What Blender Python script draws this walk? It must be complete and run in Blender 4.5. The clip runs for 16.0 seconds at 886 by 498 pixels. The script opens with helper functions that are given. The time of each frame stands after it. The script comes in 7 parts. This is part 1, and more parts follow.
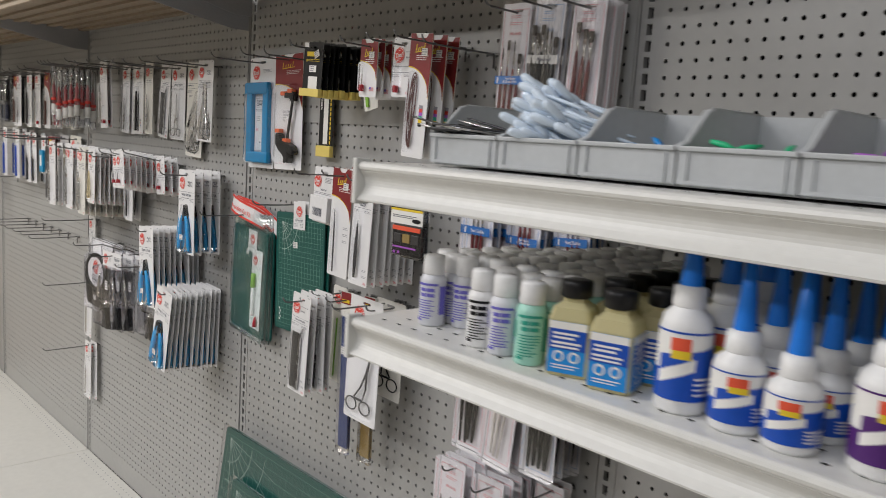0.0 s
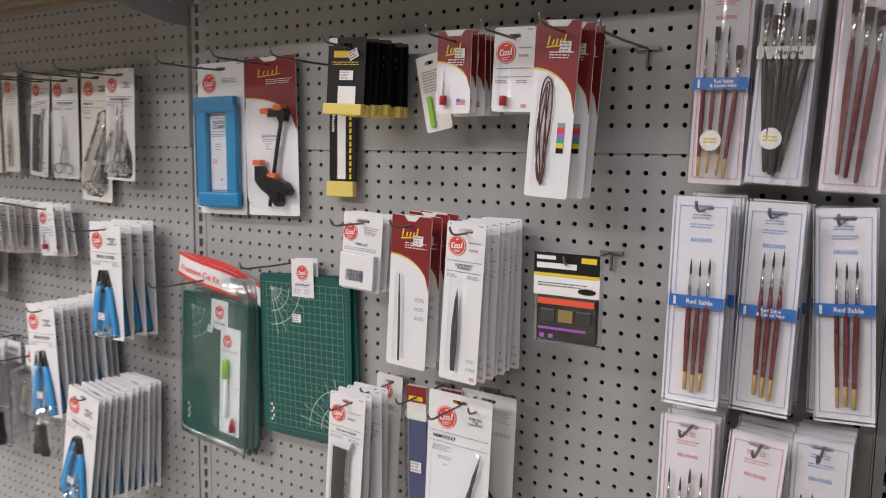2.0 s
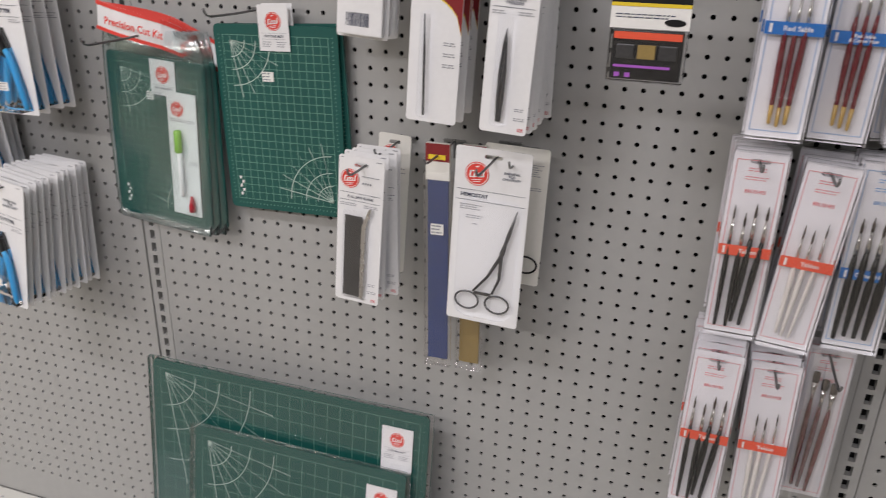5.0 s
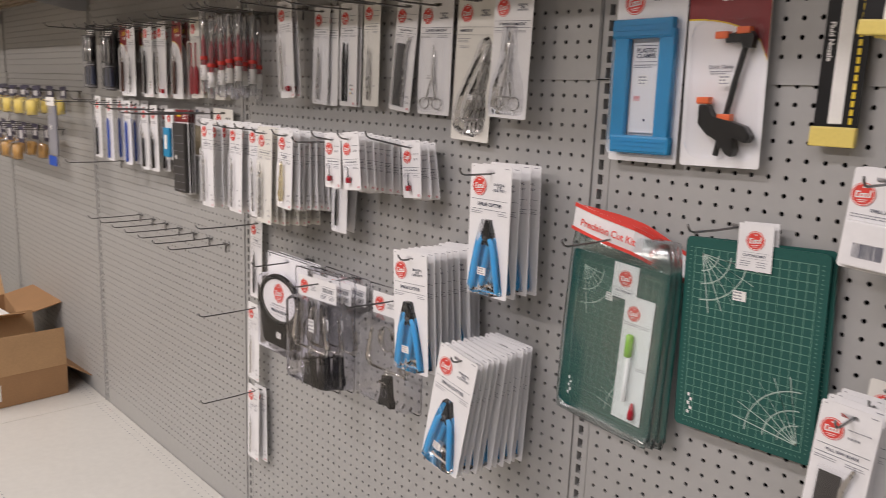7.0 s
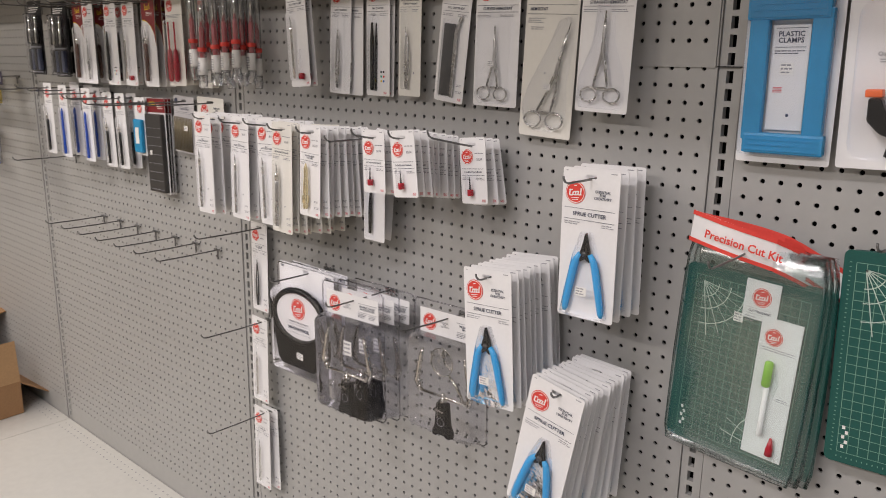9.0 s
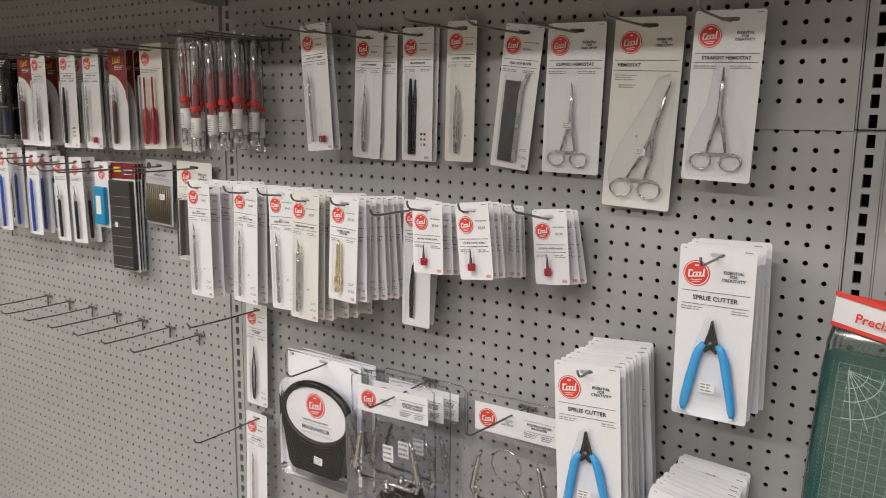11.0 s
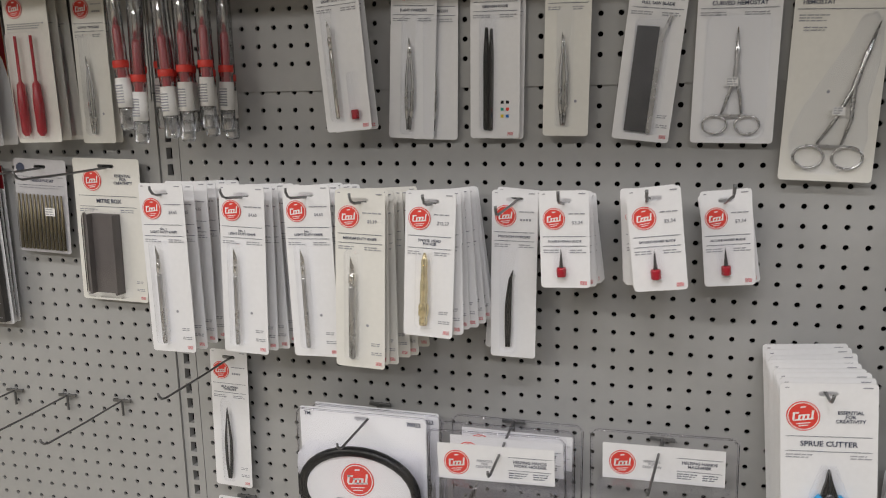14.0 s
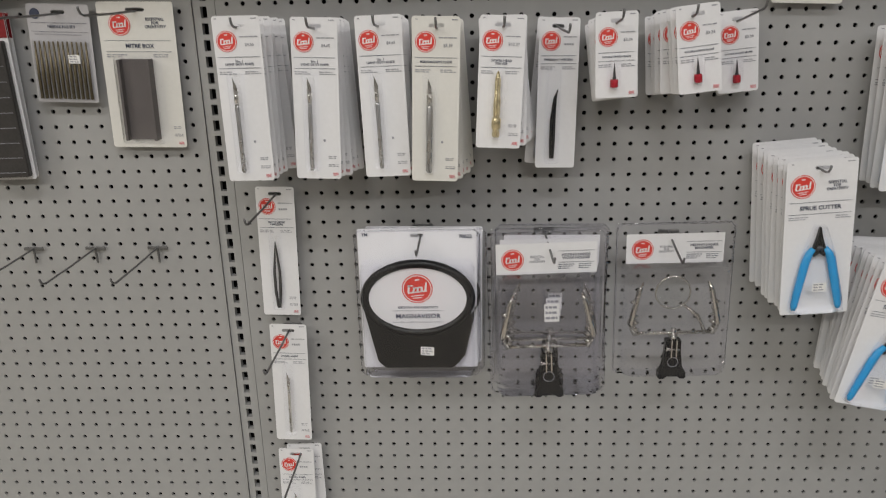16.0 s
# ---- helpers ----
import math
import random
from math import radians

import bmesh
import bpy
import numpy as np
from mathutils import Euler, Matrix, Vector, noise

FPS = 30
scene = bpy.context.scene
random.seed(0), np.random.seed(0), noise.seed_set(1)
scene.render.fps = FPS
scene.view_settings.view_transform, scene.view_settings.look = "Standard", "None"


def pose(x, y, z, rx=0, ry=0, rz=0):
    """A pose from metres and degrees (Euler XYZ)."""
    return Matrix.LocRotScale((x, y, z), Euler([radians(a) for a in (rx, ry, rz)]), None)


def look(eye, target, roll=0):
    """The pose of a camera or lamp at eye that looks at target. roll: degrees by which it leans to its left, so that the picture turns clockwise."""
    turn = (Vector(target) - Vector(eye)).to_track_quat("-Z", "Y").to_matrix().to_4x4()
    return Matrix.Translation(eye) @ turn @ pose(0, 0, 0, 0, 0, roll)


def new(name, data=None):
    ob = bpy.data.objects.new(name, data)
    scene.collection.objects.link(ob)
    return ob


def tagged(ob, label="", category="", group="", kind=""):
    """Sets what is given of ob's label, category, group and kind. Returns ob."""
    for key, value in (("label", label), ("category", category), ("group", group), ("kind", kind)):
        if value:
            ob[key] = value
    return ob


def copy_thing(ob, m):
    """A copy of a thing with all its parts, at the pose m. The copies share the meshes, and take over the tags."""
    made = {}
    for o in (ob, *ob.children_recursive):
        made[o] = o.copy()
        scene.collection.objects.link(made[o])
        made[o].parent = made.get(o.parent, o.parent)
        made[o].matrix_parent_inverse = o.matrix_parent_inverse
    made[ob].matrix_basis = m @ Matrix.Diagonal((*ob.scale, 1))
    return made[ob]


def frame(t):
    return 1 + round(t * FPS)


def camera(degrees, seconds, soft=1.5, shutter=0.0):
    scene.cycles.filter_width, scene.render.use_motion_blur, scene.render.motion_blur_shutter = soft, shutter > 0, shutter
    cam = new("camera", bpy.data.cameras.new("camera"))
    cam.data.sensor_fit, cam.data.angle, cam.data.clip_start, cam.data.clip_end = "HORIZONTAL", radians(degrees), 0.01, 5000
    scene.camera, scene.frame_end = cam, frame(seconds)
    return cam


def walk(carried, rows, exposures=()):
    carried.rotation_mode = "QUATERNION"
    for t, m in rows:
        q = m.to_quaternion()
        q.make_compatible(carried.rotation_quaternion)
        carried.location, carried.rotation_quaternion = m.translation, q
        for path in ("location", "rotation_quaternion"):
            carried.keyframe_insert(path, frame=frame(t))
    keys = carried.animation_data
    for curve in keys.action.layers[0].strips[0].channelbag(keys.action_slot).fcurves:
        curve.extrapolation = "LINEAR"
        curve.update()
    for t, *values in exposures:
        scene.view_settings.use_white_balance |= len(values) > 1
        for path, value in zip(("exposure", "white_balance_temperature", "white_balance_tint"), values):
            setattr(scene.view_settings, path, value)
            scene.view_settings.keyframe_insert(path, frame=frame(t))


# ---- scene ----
cam = camera(59.1, 16.0, soft=0.9, shutter=0.35)
PATH = [
    (0, (1.926, -1.086, 1.452), (0.491, 0.281, 1.184), 3.7),
    (0.5, (1.711, -1.151, 1.472), (0.405, 0.334, 1.174), 2.2),
    (1, (1.556, -1.169, 1.461), (0.38, 0.414, 1.131), 1.2),
    (1.5, (1.378, -1.096, 1.469), (0.213, 0.505, 1.192), 0.8),
    (2, (1.239, -1.063, 1.474), (0.187, 0.621, 1.237), 0.9),
    (2.5, (1.093, -1.089, 1.496), (0.346, 0.755, 1.291), 0.3),
    (3, (0.996, -1.088, 1.511), (0.573, 0.846, 1.229), -0.9),
    (3.5, (0.954, -1.105, 1.473), (0.623, 0.809, 0.997), -0.7),
    (3.7, (0.946, -1.102, 1.452), (0.612, 0.794, 0.911), -0.6),
    (5.8, (0.893, -1.109, 1.41), (0.076, 0.523, 0.591), 1.0),
    (6, (0.861, -1.154, 1.421), (-0.047, 0.486, 0.723), 1.4),
    (6.5, (0.828, -1.128, 1.467), (-0.401, 0.378, 0.994), 1.1),
    (7, (0.799, -1.099, 1.449), (-0.639, 0.236, 1.064), 2.2),
    (7.5, (0.776, -1.037, 1.429), (-0.76, 0.175, 1.017), 2.6),
    (8, (0.667, -1.022, 1.443), (-0.843, 0.212, 1.0), 2.3),
    (8.5, (0.531, -1.075, 1.477), (-0.872, 0.275, 1.02), 1.7),
    (9, (0.456, -1.132, 1.488), (-0.83, 0.326, 1.019), 0.9),
    (9.5, (0.4, -1.12, 1.488), (-0.852, 0.38, 1.06), 1.0),
    (9.7, (0.371, -1.091, 1.505), (-0.914, 0.382, 1.084), 0.5),
    (11.8, (0.014, -1.165, 1.495), (-0.907, 0.582, 1.178), 0.8),
    (12, (0.002, -1.154, 1.5), (-0.875, 0.613, 1.169), 0.8),
    (12.5, (-0.064, -1.087, 1.497), (-0.871, 0.712, 1.16), 0.5),
    (13, (-0.172, -1.001, 1.496), (-0.935, 0.816, 1.157), 0.2),
    (13.5, (-0.322, -1.004, 1.483), (-1.015, 0.842, 1.148), -0.1),
    (14, (-0.496, -1.05, 1.471), (-1.018, 0.843, 1.091), -1.0),
    (14.5, (-0.567, -1.032, 1.45), (-0.966, 0.878, 1.011), -1.0),
    (15, (-0.66, -1.105, 1.429), (-0.968, 0.811, 0.945), -1.3),
    (15.5, (-0.776, -1.216, 1.417), (-0.943, 0.695, 0.852), -1.7),
    (16, (-0.799, -1.26, 1.399), (-0.88, 0.634, 0.763), -1.3),
]
EXPOSURES = [(0.0, -0.02, 6500, 9), (1.5, 0.06, 6500, 13), (3.0, 0.20, 6600, 16), (3.7, 0.22, 6500, 13), (6.0, -0.06, 6600, 13), (7.0, 0.03, 6800, 17), (8.0, 0.03, 6800, 16), (9.5, -0.02, 6800, 14), (12.0, 0.02, 6550, 9), (14.0, -0.22, 6500, 9), (16.0, -0.40, 6500, 8)]
walk(cam, [(t, look(eye, target, roll)) for t, eye, target, roll in PATH], EXPOSURES)

# ---- light: rows of ceiling strip lamps over the aisle ----
world = bpy.data.worlds.new("store_air")
scene.world = world
world.use_nodes = True
world.node_tree.nodes["Background"].inputs[0].default_value = (0.95, 0.97, 1.0, 1)
world.node_tree.nodes["Background"].inputs[1].default_value = 0.03
LAMP_POWER = 37.5
CEILING_Z = 3.4


# ---- materials ----
def nodes_of(name):
    m = bpy.data.materials.new(name)
    m.use_nodes = True
    nt = m.node_tree
    return m, nt, nt.nodes["Principled BSDF"]


def surface(name, col, rough=0.5, metal=0.0, var=0.10, scale=30.0, fine=260.0, bump=0.0, spread=0.0, coat=0.0, spec=0.5):
    """A painted, printed or moulded surface with two scales of variation."""
    m, nt, b = nodes_of(name)
    N, L = nt.nodes, nt.links
    co = N.new("ShaderNodeTexCoord")
    n1, n2 = N.new("ShaderNodeTexNoise"), N.new("ShaderNodeTexNoise")
    n1.inputs["Scale"].default_value, n2.inputs["Scale"].default_value = scale, fine
    n1.inputs["Detail"].default_value, n2.inputs["Detail"].default_value = 3, 2
    L.new(co.outputs["Object"], n1.inputs["Vector"])
    L.new(co.outputs["Object"], n2.inputs["Vector"])
    add = N.new("ShaderNodeMath")
    add.operation = "ADD"
    L.new(n1.outputs["Fac"], add.inputs[0])
    L.new(n2.outputs["Fac"], add.inputs[1])
    last = add
    if spread:
        info = N.new("ShaderNodeObjectInfo")
        sc = N.new("ShaderNodeMath")
        sc.operation = "MULTIPLY_ADD"
        L.new(info.outputs["Random"], sc.inputs[0])
        sc.inputs[1].default_value = spread
        L.new(add.outputs[0], sc.inputs[2])
        last = sc
    rng = N.new("ShaderNodeMapRange")
    rng.inputs["From Min"].default_value, rng.inputs["From Max"].default_value = 0.6, 1.4 + spread
    rng.inputs["To Min"].default_value, rng.inputs["To Max"].default_value = 1 - var, 1 + var
    L.new(last.outputs[0], rng.inputs["Value"])
    mul = N.new("ShaderNodeVectorMath")
    mul.operation = "SCALE"
    mul.inputs[0].default_value = col
    L.new(rng.outputs[0], mul.inputs["Scale"])
    L.new(mul.outputs[0], b.inputs["Base Color"])
    r2 = N.new("ShaderNodeMapRange")
    r2.inputs["To Min"].default_value, r2.inputs["To Max"].default_value = max(0.02, rough - 0.08), min(1, rough + 0.10)
    L.new(n1.outputs["Fac"], r2.inputs["Value"])
    L.new(r2.outputs[0], b.inputs["Roughness"])
    b.inputs["Metallic"].default_value = metal
    b.inputs["Specular IOR Level"].default_value = spec
    b.inputs["Coat Weight"].default_value = coat
    b.inputs["Coat Roughness"].default_value = 0.15
    if bump:
        bp = N.new("ShaderNodeBump")
        bp.inputs["Strength"].default_value, bp.inputs["Distance"].default_value = bump, 0.0006
        L.new(n2.outputs["Fac"], bp.inputs["Height"])
        L.new(bp.outputs[0], b.inputs["Normal"])
    return m


def tinted(name, through_col, body_col, share):
    """A cloudy liquid in thin plastic: part see-through, part its own colour, with gloss."""
    m, nt, b = nodes_of(name)
    N, L = nt.nodes, nt.links
    tr, mix = N.new("ShaderNodeBsdfTransparent"), N.new("ShaderNodeMixShader")
    tr.inputs[0].default_value = (*through_col, 1)
    b.inputs["Base Color"].default_value = (*body_col, 1)
    b.inputs["Roughness"].default_value = 0.12
    mix.inputs[0].default_value = 1 - share
    L.new(tr.outputs[0], mix.inputs[1])
    L.new(b.outputs[0], mix.inputs[2])
    L.new(mix.outputs[0], N["Material Output"].inputs["Surface"])
    return m


def clear(name, tint, base=0.03, rough=0.08, crinkle=0.5):
    """Thin clear plastic: lets light straight through, with a gloss that rises at grazing angles."""
    m, nt, b = nodes_of(name)
    N, L = nt.nodes, nt.links
    tr, gl, mix, fr = N.new("ShaderNodeBsdfTransparent"), N.new("ShaderNodeBsdfGlossy"), N.new("ShaderNodeMixShader"), N.new("ShaderNodeFresnel")
    tr.inputs[0].default_value = (*tint, 1)
    gl.inputs["Roughness"].default_value = rough
    gl.inputs[0].default_value = (0.95, 0.95, 0.95, 1)
    fr.inputs[0].default_value = 1.45
    co, nz, bp = N.new("ShaderNodeTexCoord"), N.new("ShaderNodeTexNoise"), N.new("ShaderNodeBump")
    nz.inputs["Scale"].default_value = 45
    bp.inputs["Strength"].default_value, bp.inputs["Distance"].default_value = crinkle, 0.002
    L.new(co.outputs["Object"], nz.inputs["Vector"])
    L.new(nz.outputs["Fac"], bp.inputs["Height"])
    L.new(bp.outputs[0], gl.inputs["Normal"])
    L.new(bp.outputs[0], fr.inputs["Normal"])
    add = N.new("ShaderNodeMath")
    add.operation = "ADD"
    add.use_clamp = True
    add.inputs[1].default_value = base
    L.new(fr.outputs[0], add.inputs[0])
    L.new(add.outputs[0], mix.inputs[0])
    L.new(tr.outputs[0], mix.inputs[1])
    L.new(gl.outputs[0], mix.inputs[2])
    L.new(mix.outputs[0], N["Material Output"].inputs["Surface"])
    N.remove(b)
    return m


M_BOARD = surface("pegboard_paint", (0.372, 0.370, 0.360), 0.46, var=0.05, scale=2.2, fine=45, bump=0.05)
M_UPRIGHT = surface("upright_paint", (0.372, 0.370, 0.360), 0.42, var=0.05, scale=5, fine=80)
# near-black colour stands in for the shade inside gaps and hollows
M_DARK = surface("inner_shade_black", (0.012, 0.012, 0.012), 0.9, var=0.2, scale=8)
M_DECK = surface("deck_paint", (0.66, 0.655, 0.62), 0.30, var=0.05, scale=3, fine=40)
M_SHELF = surface("shelf_paint", (0.74, 0.74, 0.71), 0.32, var=0.05, scale=6, fine=90)
# grey steel tinted brown: warm light bounced up from below, put into the colour
M_UNDERWARMLIT = surface("shelf_underside_warm_lit", (0.30, 0.24, 0.175), 0.55, var=0.2, scale=6, fine=60)
M_BRACKET = surface("bracket_paint", (0.36, 0.37, 0.39), 0.4, var=0.06, scale=9)
M_FLOOR = surface("vinyl_floor", (0.33, 0.30, 0.25), 0.35, var=0.12, scale=4, fine=50)
M_CEIL = surface("ceiling_tile", (0.72, 0.71, 0.68), 0.9, var=0.05, scale=5)
M_FARWALL = surface("store_wall_paint", (0.24, 0.23, 0.21), 0.7, var=0.06, scale=2)
M_CARD = surface("card_stock", (0.815, 0.812, 0.815), 0.42, var=0.045, scale=18, fine=140, spread=0.5, coat=0.12)
M_CREAM = surface("cream_card_stock", (0.77, 0.755, 0.70), 0.45, var=0.045, scale=18, fine=140, spread=0.4, coat=0.1)
M_EDGE = surface("brush_card_stock", (0.80, 0.785, 0.805), 0.35, var=0.05, scale=18, fine=140, spread=0.5, coat=0.2)
M_RED = surface("logo_red_ink", (0.72, 0.055, 0.04), 0.45, var=0.06)
M_MAROON = surface("maroon_ink", (0.22, 0.012, 0.016), 0.38, var=0.08, coat=0.2)
M_WHITEINK = surface("white_ink", (0.86, 0.84, 0.82), 0.5, var=0.03)
M_INK = surface("navy_ink", (0.05, 0.06, 0.10), 0.55, var=0.1)
M_GREYINK = surface("grey_ink", (0.30, 0.30, 0.33), 0.6, var=0.15, fine=900)
M_YELLOWINK = surface("yellow_ink", (0.80, 0.58, 0.03), 0.45, var=0.05)
M_BLUEINK = surface("blue_ink", (0.012, 0.16, 0.50), 0.4, var=0.06)
M_PALEBLUE = surface("pale_blue_ink", (0.25, 0.42, 0.68), 0.5, var=0.06)
M_PINKINK = surface("pink_ink", (0.75, 0.28, 0.30), 0.5, var=0.06)
M_ORANGEINK = surface("orange_ink", (0.80, 0.10, 0.045), 0.45, var=0.05)
M_BLACKINK = surface("black_ink", (0.011, 0.011, 0.012), 0.40, var=0.15, coat=0.08, spec=0.25)
M_STICKER = surface("price_sticker_paper", (0.84, 0.83, 0.80), 0.6, var=0.04)
M_STEEL = surface("brushed_steel", (0.58, 0.575, 0.57), 0.27, metal=1.0, var=0.12, scale=60, fine=500)
M_GUN = surface("dark_steel", (0.10, 0.10, 0.105), 0.35, metal=0.8, var=0.15, scale=60)
M_BRASS = surface("pale_brass", (0.88, 0.76, 0.48), 0.20, metal=0.9, var=0.1)
M_CHROME = surface("chrome", (0.78, 0.76, 0.72), 0.12, metal=1.0, var=0.08)
M_HOOK = surface("zinc_hook_wire", (0.20, 0.20, 0.20), 0.4, metal=0.75, var=0.15, scale=80)
M_BLUEGRIP = surface("blue_vinyl_grip", (0.025, 0.36, 0.72), 0.38, var=0.06, scale=60)
M_BLACKPL = surface("black_plastic", (0.012, 0.012, 0.013), 0.30, var=0.15, spec=0.3, scale=40)
M_REDPL = surface("red_plastic", (0.42, 0.016, 0.032), 0.3, var=0.08)
M_ORANGE = surface("orange_plastic", (0.85, 0.16, 0.04), 0.4, var=0.06)
M_GREENPL = surface("lime_plastic", (0.25, 0.52, 0.06), 0.35, var=0.06)
M_MAT = surface("green_mat_vinyl", (0.005, 0.085, 0.072), 0.42, var=0.12, scale=8, fine=300, bump=0.08)
M_MATFAN = surface("mat_fan_print", (0.50, 0.62, 0.56), 0.5, var=0.1, fine=700)
M_MATLINE = surface("mat_print", (0.17, 0.34, 0.27), 0.5, var=0.1, fine=700)
M_BLUEFRAME = surface("blue_frame_plastic", (0.01, 0.27, 0.52), 0.4, var=0.08)
M_YELLOWPL = surface("yellow_box_end", (0.78, 0.62, 0.16), 0.45, var=0.06)
M_SAND = surface("blue_abrasive", (0.035, 0.06, 0.18), 0.85, var=0.15, fine=900, bump=0.4)
M_TAN = surface("tan_abrasive", (0.30, 0.21, 0.07), 0.85, var=0.15, fine=900, bump=0.4)
M_GREYBOX = surface("grey_foam", (0.13, 0.115, 0.11), 0.6, var=0.15, scale=30, fine=400)
M_CORK = surface("corrugated_cardboard", (0.36, 0.20, 0.095), 0.8, var=0.10, scale=12, fine=160, bump=0.15)
M_CORKIN = surface("cardboard_inner", (0.46, 0.28, 0.14), 0.8, var=0.10, scale=12, fine=160, bump=0.15)
M_TANPL = surface("tan_moulded_plastic", (0.52, 0.30, 0.09), 0.5, var=0.12, scale=40)
M_NIGHTINK = surface("night_blue_ink", (0.035, 0.03, 0.06), 0.45, var=0.15)
M_WHITEPL = surface("white_plastic", (0.84, 0.84, 0.835), 0.35, var=0.05, scale=25)
M_TOTE = surface("cream_tote_plastic", (0.68, 0.62, 0.50), 0.45, var=0.06, scale=10)
M_BIN = surface("grey_bin_plastic", (0.50, 0.52, 0.53), 0.36, var=0.06, scale=12, fine=120)
M_BULB = surface("milky_pipette_plastic", (0.74, 0.85, 0.97), 0.22, var=0.06, coat=0.4)
M_MINT = surface("mint_liquid_bottle", (0.38, 0.72, 0.60), 0.35, var=0.05)
M_LILAC = surface("lilac_ink", (0.16, 0.14, 0.55), 0.5, var=0.08)
M_PALEBTL = surface("translucent_white_bottle", (0.70, 0.71, 0.75), 0.3, var=0.05)
M_PINKBTL = surface("pale_pink_bottle", (0.84, 0.62, 0.65), 0.4, var=0.05)
M_GREENINK = surface("green_ink", (0.03, 0.36, 0.26), 0.5, var=0.08)
M_AMBER = tinted("amber_liquid", (0.97, 0.93, 0.66), (0.86, 0.78, 0.45), 0.20)
M_AMBER.node_tree.nodes["Principled BSDF"].inputs["Transmission Weight"].default_value = 0.25
M_SKYINK = surface("bright_blue_ink", (0.01, 0.26, 0.70), 0.4, var=0.06)
M_DEEPBLUE = surface("deep_blue_ink", (0.006, 0.075, 0.46), 0.35, var=0.06)
M_NOZZLE = surface("blue_nozzle_plastic", (0.012, 0.19, 0.72), 0.3, var=0.06)
M_PURPLE = surface("purple_ink", (0.08, 0.015, 0.16), 0.4, var=0.08)
M_LILACPL = surface("violet_plastic", (0.42, 0.12, 0.58), 0.4, var=0.05)
M_TEAL = surface("bright_green_plastic", (0.03, 0.55, 0.25), 0.4, var=0.05)
M_WOODRED = surface("lacquered_red_handle", (0.15, 0.012, 0.018), 0.25, var=0.1, coat=0.5)
M_GOLDTIP = surface("gold_dipped_handle", (0.50, 0.32, 0.08), 0.3, var=0.1, coat=0.3)
M_BLACKHANDLE = surface("black_lacquer_handle", (0.006, 0.006, 0.007), 0.34, var=0.1, coat=0.1, spec=0.3)
M_PALEHANDLE = surface("clear_acrylic_handle", (0.78, 0.75, 0.70), 0.12, var=0.05, coat=0.5)
M_HAIR = surface("dark_bristle", (0.05, 0.035, 0.025), 0.7, var=0.3, fine=900)
M_CLEAR = clear("clear_blister", (0.99, 0.99, 0.998), 0.022, 0.07, 0.12)
M_POLY = clear("clear_polybag", (0.972, 0.97, 0.978), 0.05, 0.10)
M_SLEEVE = clear("crinkled_sleeve_film", (0.95, 0.945, 0.955), 0.15, 0.09)
M_TUBE = clear("clear_tube", (0.965, 0.97, 0.985), 0.22, 0.12)
M_GREYCARD = surface("grey_card_stock", (0.50, 0.49, 0.50), 0.45, var=0.06, scale=18, fine=140)
M_FILE = surface("oiled_file_steel", (0.20, 0.165, 0.10), 0.42, metal=0.6, var=0.2, scale=60, fine=600)
M_SMOKE = clear("clamshell_plastic", (0.97, 0.968, 0.99), 0.015, 0.06, 0.25)
M_HAZE = clear("crinkled_bag_film", (0.89, 0.94, 0.93), 0.075, 0.20)
M_LENS = clear("lens_acrylic", (0.92, 0.94, 0.93), 0.03, 0.03)


# ---- mesh helpers ----
def mesh_of(name, bm, mat, smooth=False):
    me = bpy.data.meshes.new(name)
    bmesh.ops.recalc_face_normals(bm, faces=bm.faces)
    bm.to_mesh(me)
    bm.free()
    me.materials.append(mat)
    if smooth:
        for p in me.polygons:
            p.use_smooth = True
    return me


PRINTED = {"small_print", "price_print", "rule_print", "punched_slots", "fine_lines", "foot_print", "flag_print", "grid_print", "edge_tick_print", "label_print", "logo_mark", "label_print", "tray_grid", "jaw_ribs", "tag_lines", "barcode", "angle_print"}


def part(name, bm, mat, parent, label="", smooth=False, m=None):
    ob = new(name, mesh_of(name, bm, mat, smooth) if isinstance(bm, bmesh.types.BMesh) else bm)
    ob.parent = parent
    if m is not None:
        ob.matrix_basis = m
    if label:
        ob["label"] = label
    if name in PRINTED:
        ob["kind"] = "stuff"
    return ob


def thing(name, label, category, group="", m=None):
    ob = new(name)
    ob.empty_display_size = 0.02
    if m is not None:
        ob.matrix_basis = m
    return tagged(ob, label, category, group)


def box(bm, x0, x1, y0, y1, z0, z1, bevel=0.0):
    vs = [bm.verts.new((x, y, z)) for x in (x0, x1) for y in (y0, y1) for z in (z0, z1)]
    fs = [bm.faces.new([vs[i] for i in q]) for q in ((0, 1, 3, 2), (4, 6, 7, 5), (0, 4, 5, 1), (2, 3, 7, 6), (0, 2, 6, 4), (1, 5, 7, 3))]
    if bevel:
        es = {e for f in fs for e in f.edges}
        bmesh.ops.bevel(bm, geom=list(es), offset=bevel, segments=2, profile=0.6, affect="EDGES")
    return bm


def prism(bm, pts, y0, y1):
    """A flat outline of (x, z) points given depth along y."""
    a = [bm.verts.new((x, y0, z)) for x, z in pts]
    b = [bm.verts.new((x, y1, z)) for x, z in pts]
    n = len(pts)
    bm.faces.new(a)
    bm.faces.new(b[::-1])
    for i in range(n):
        bm.faces.new((a[i], b[i], b[(i + 1) % n], a[(i + 1) % n]))
    return bm


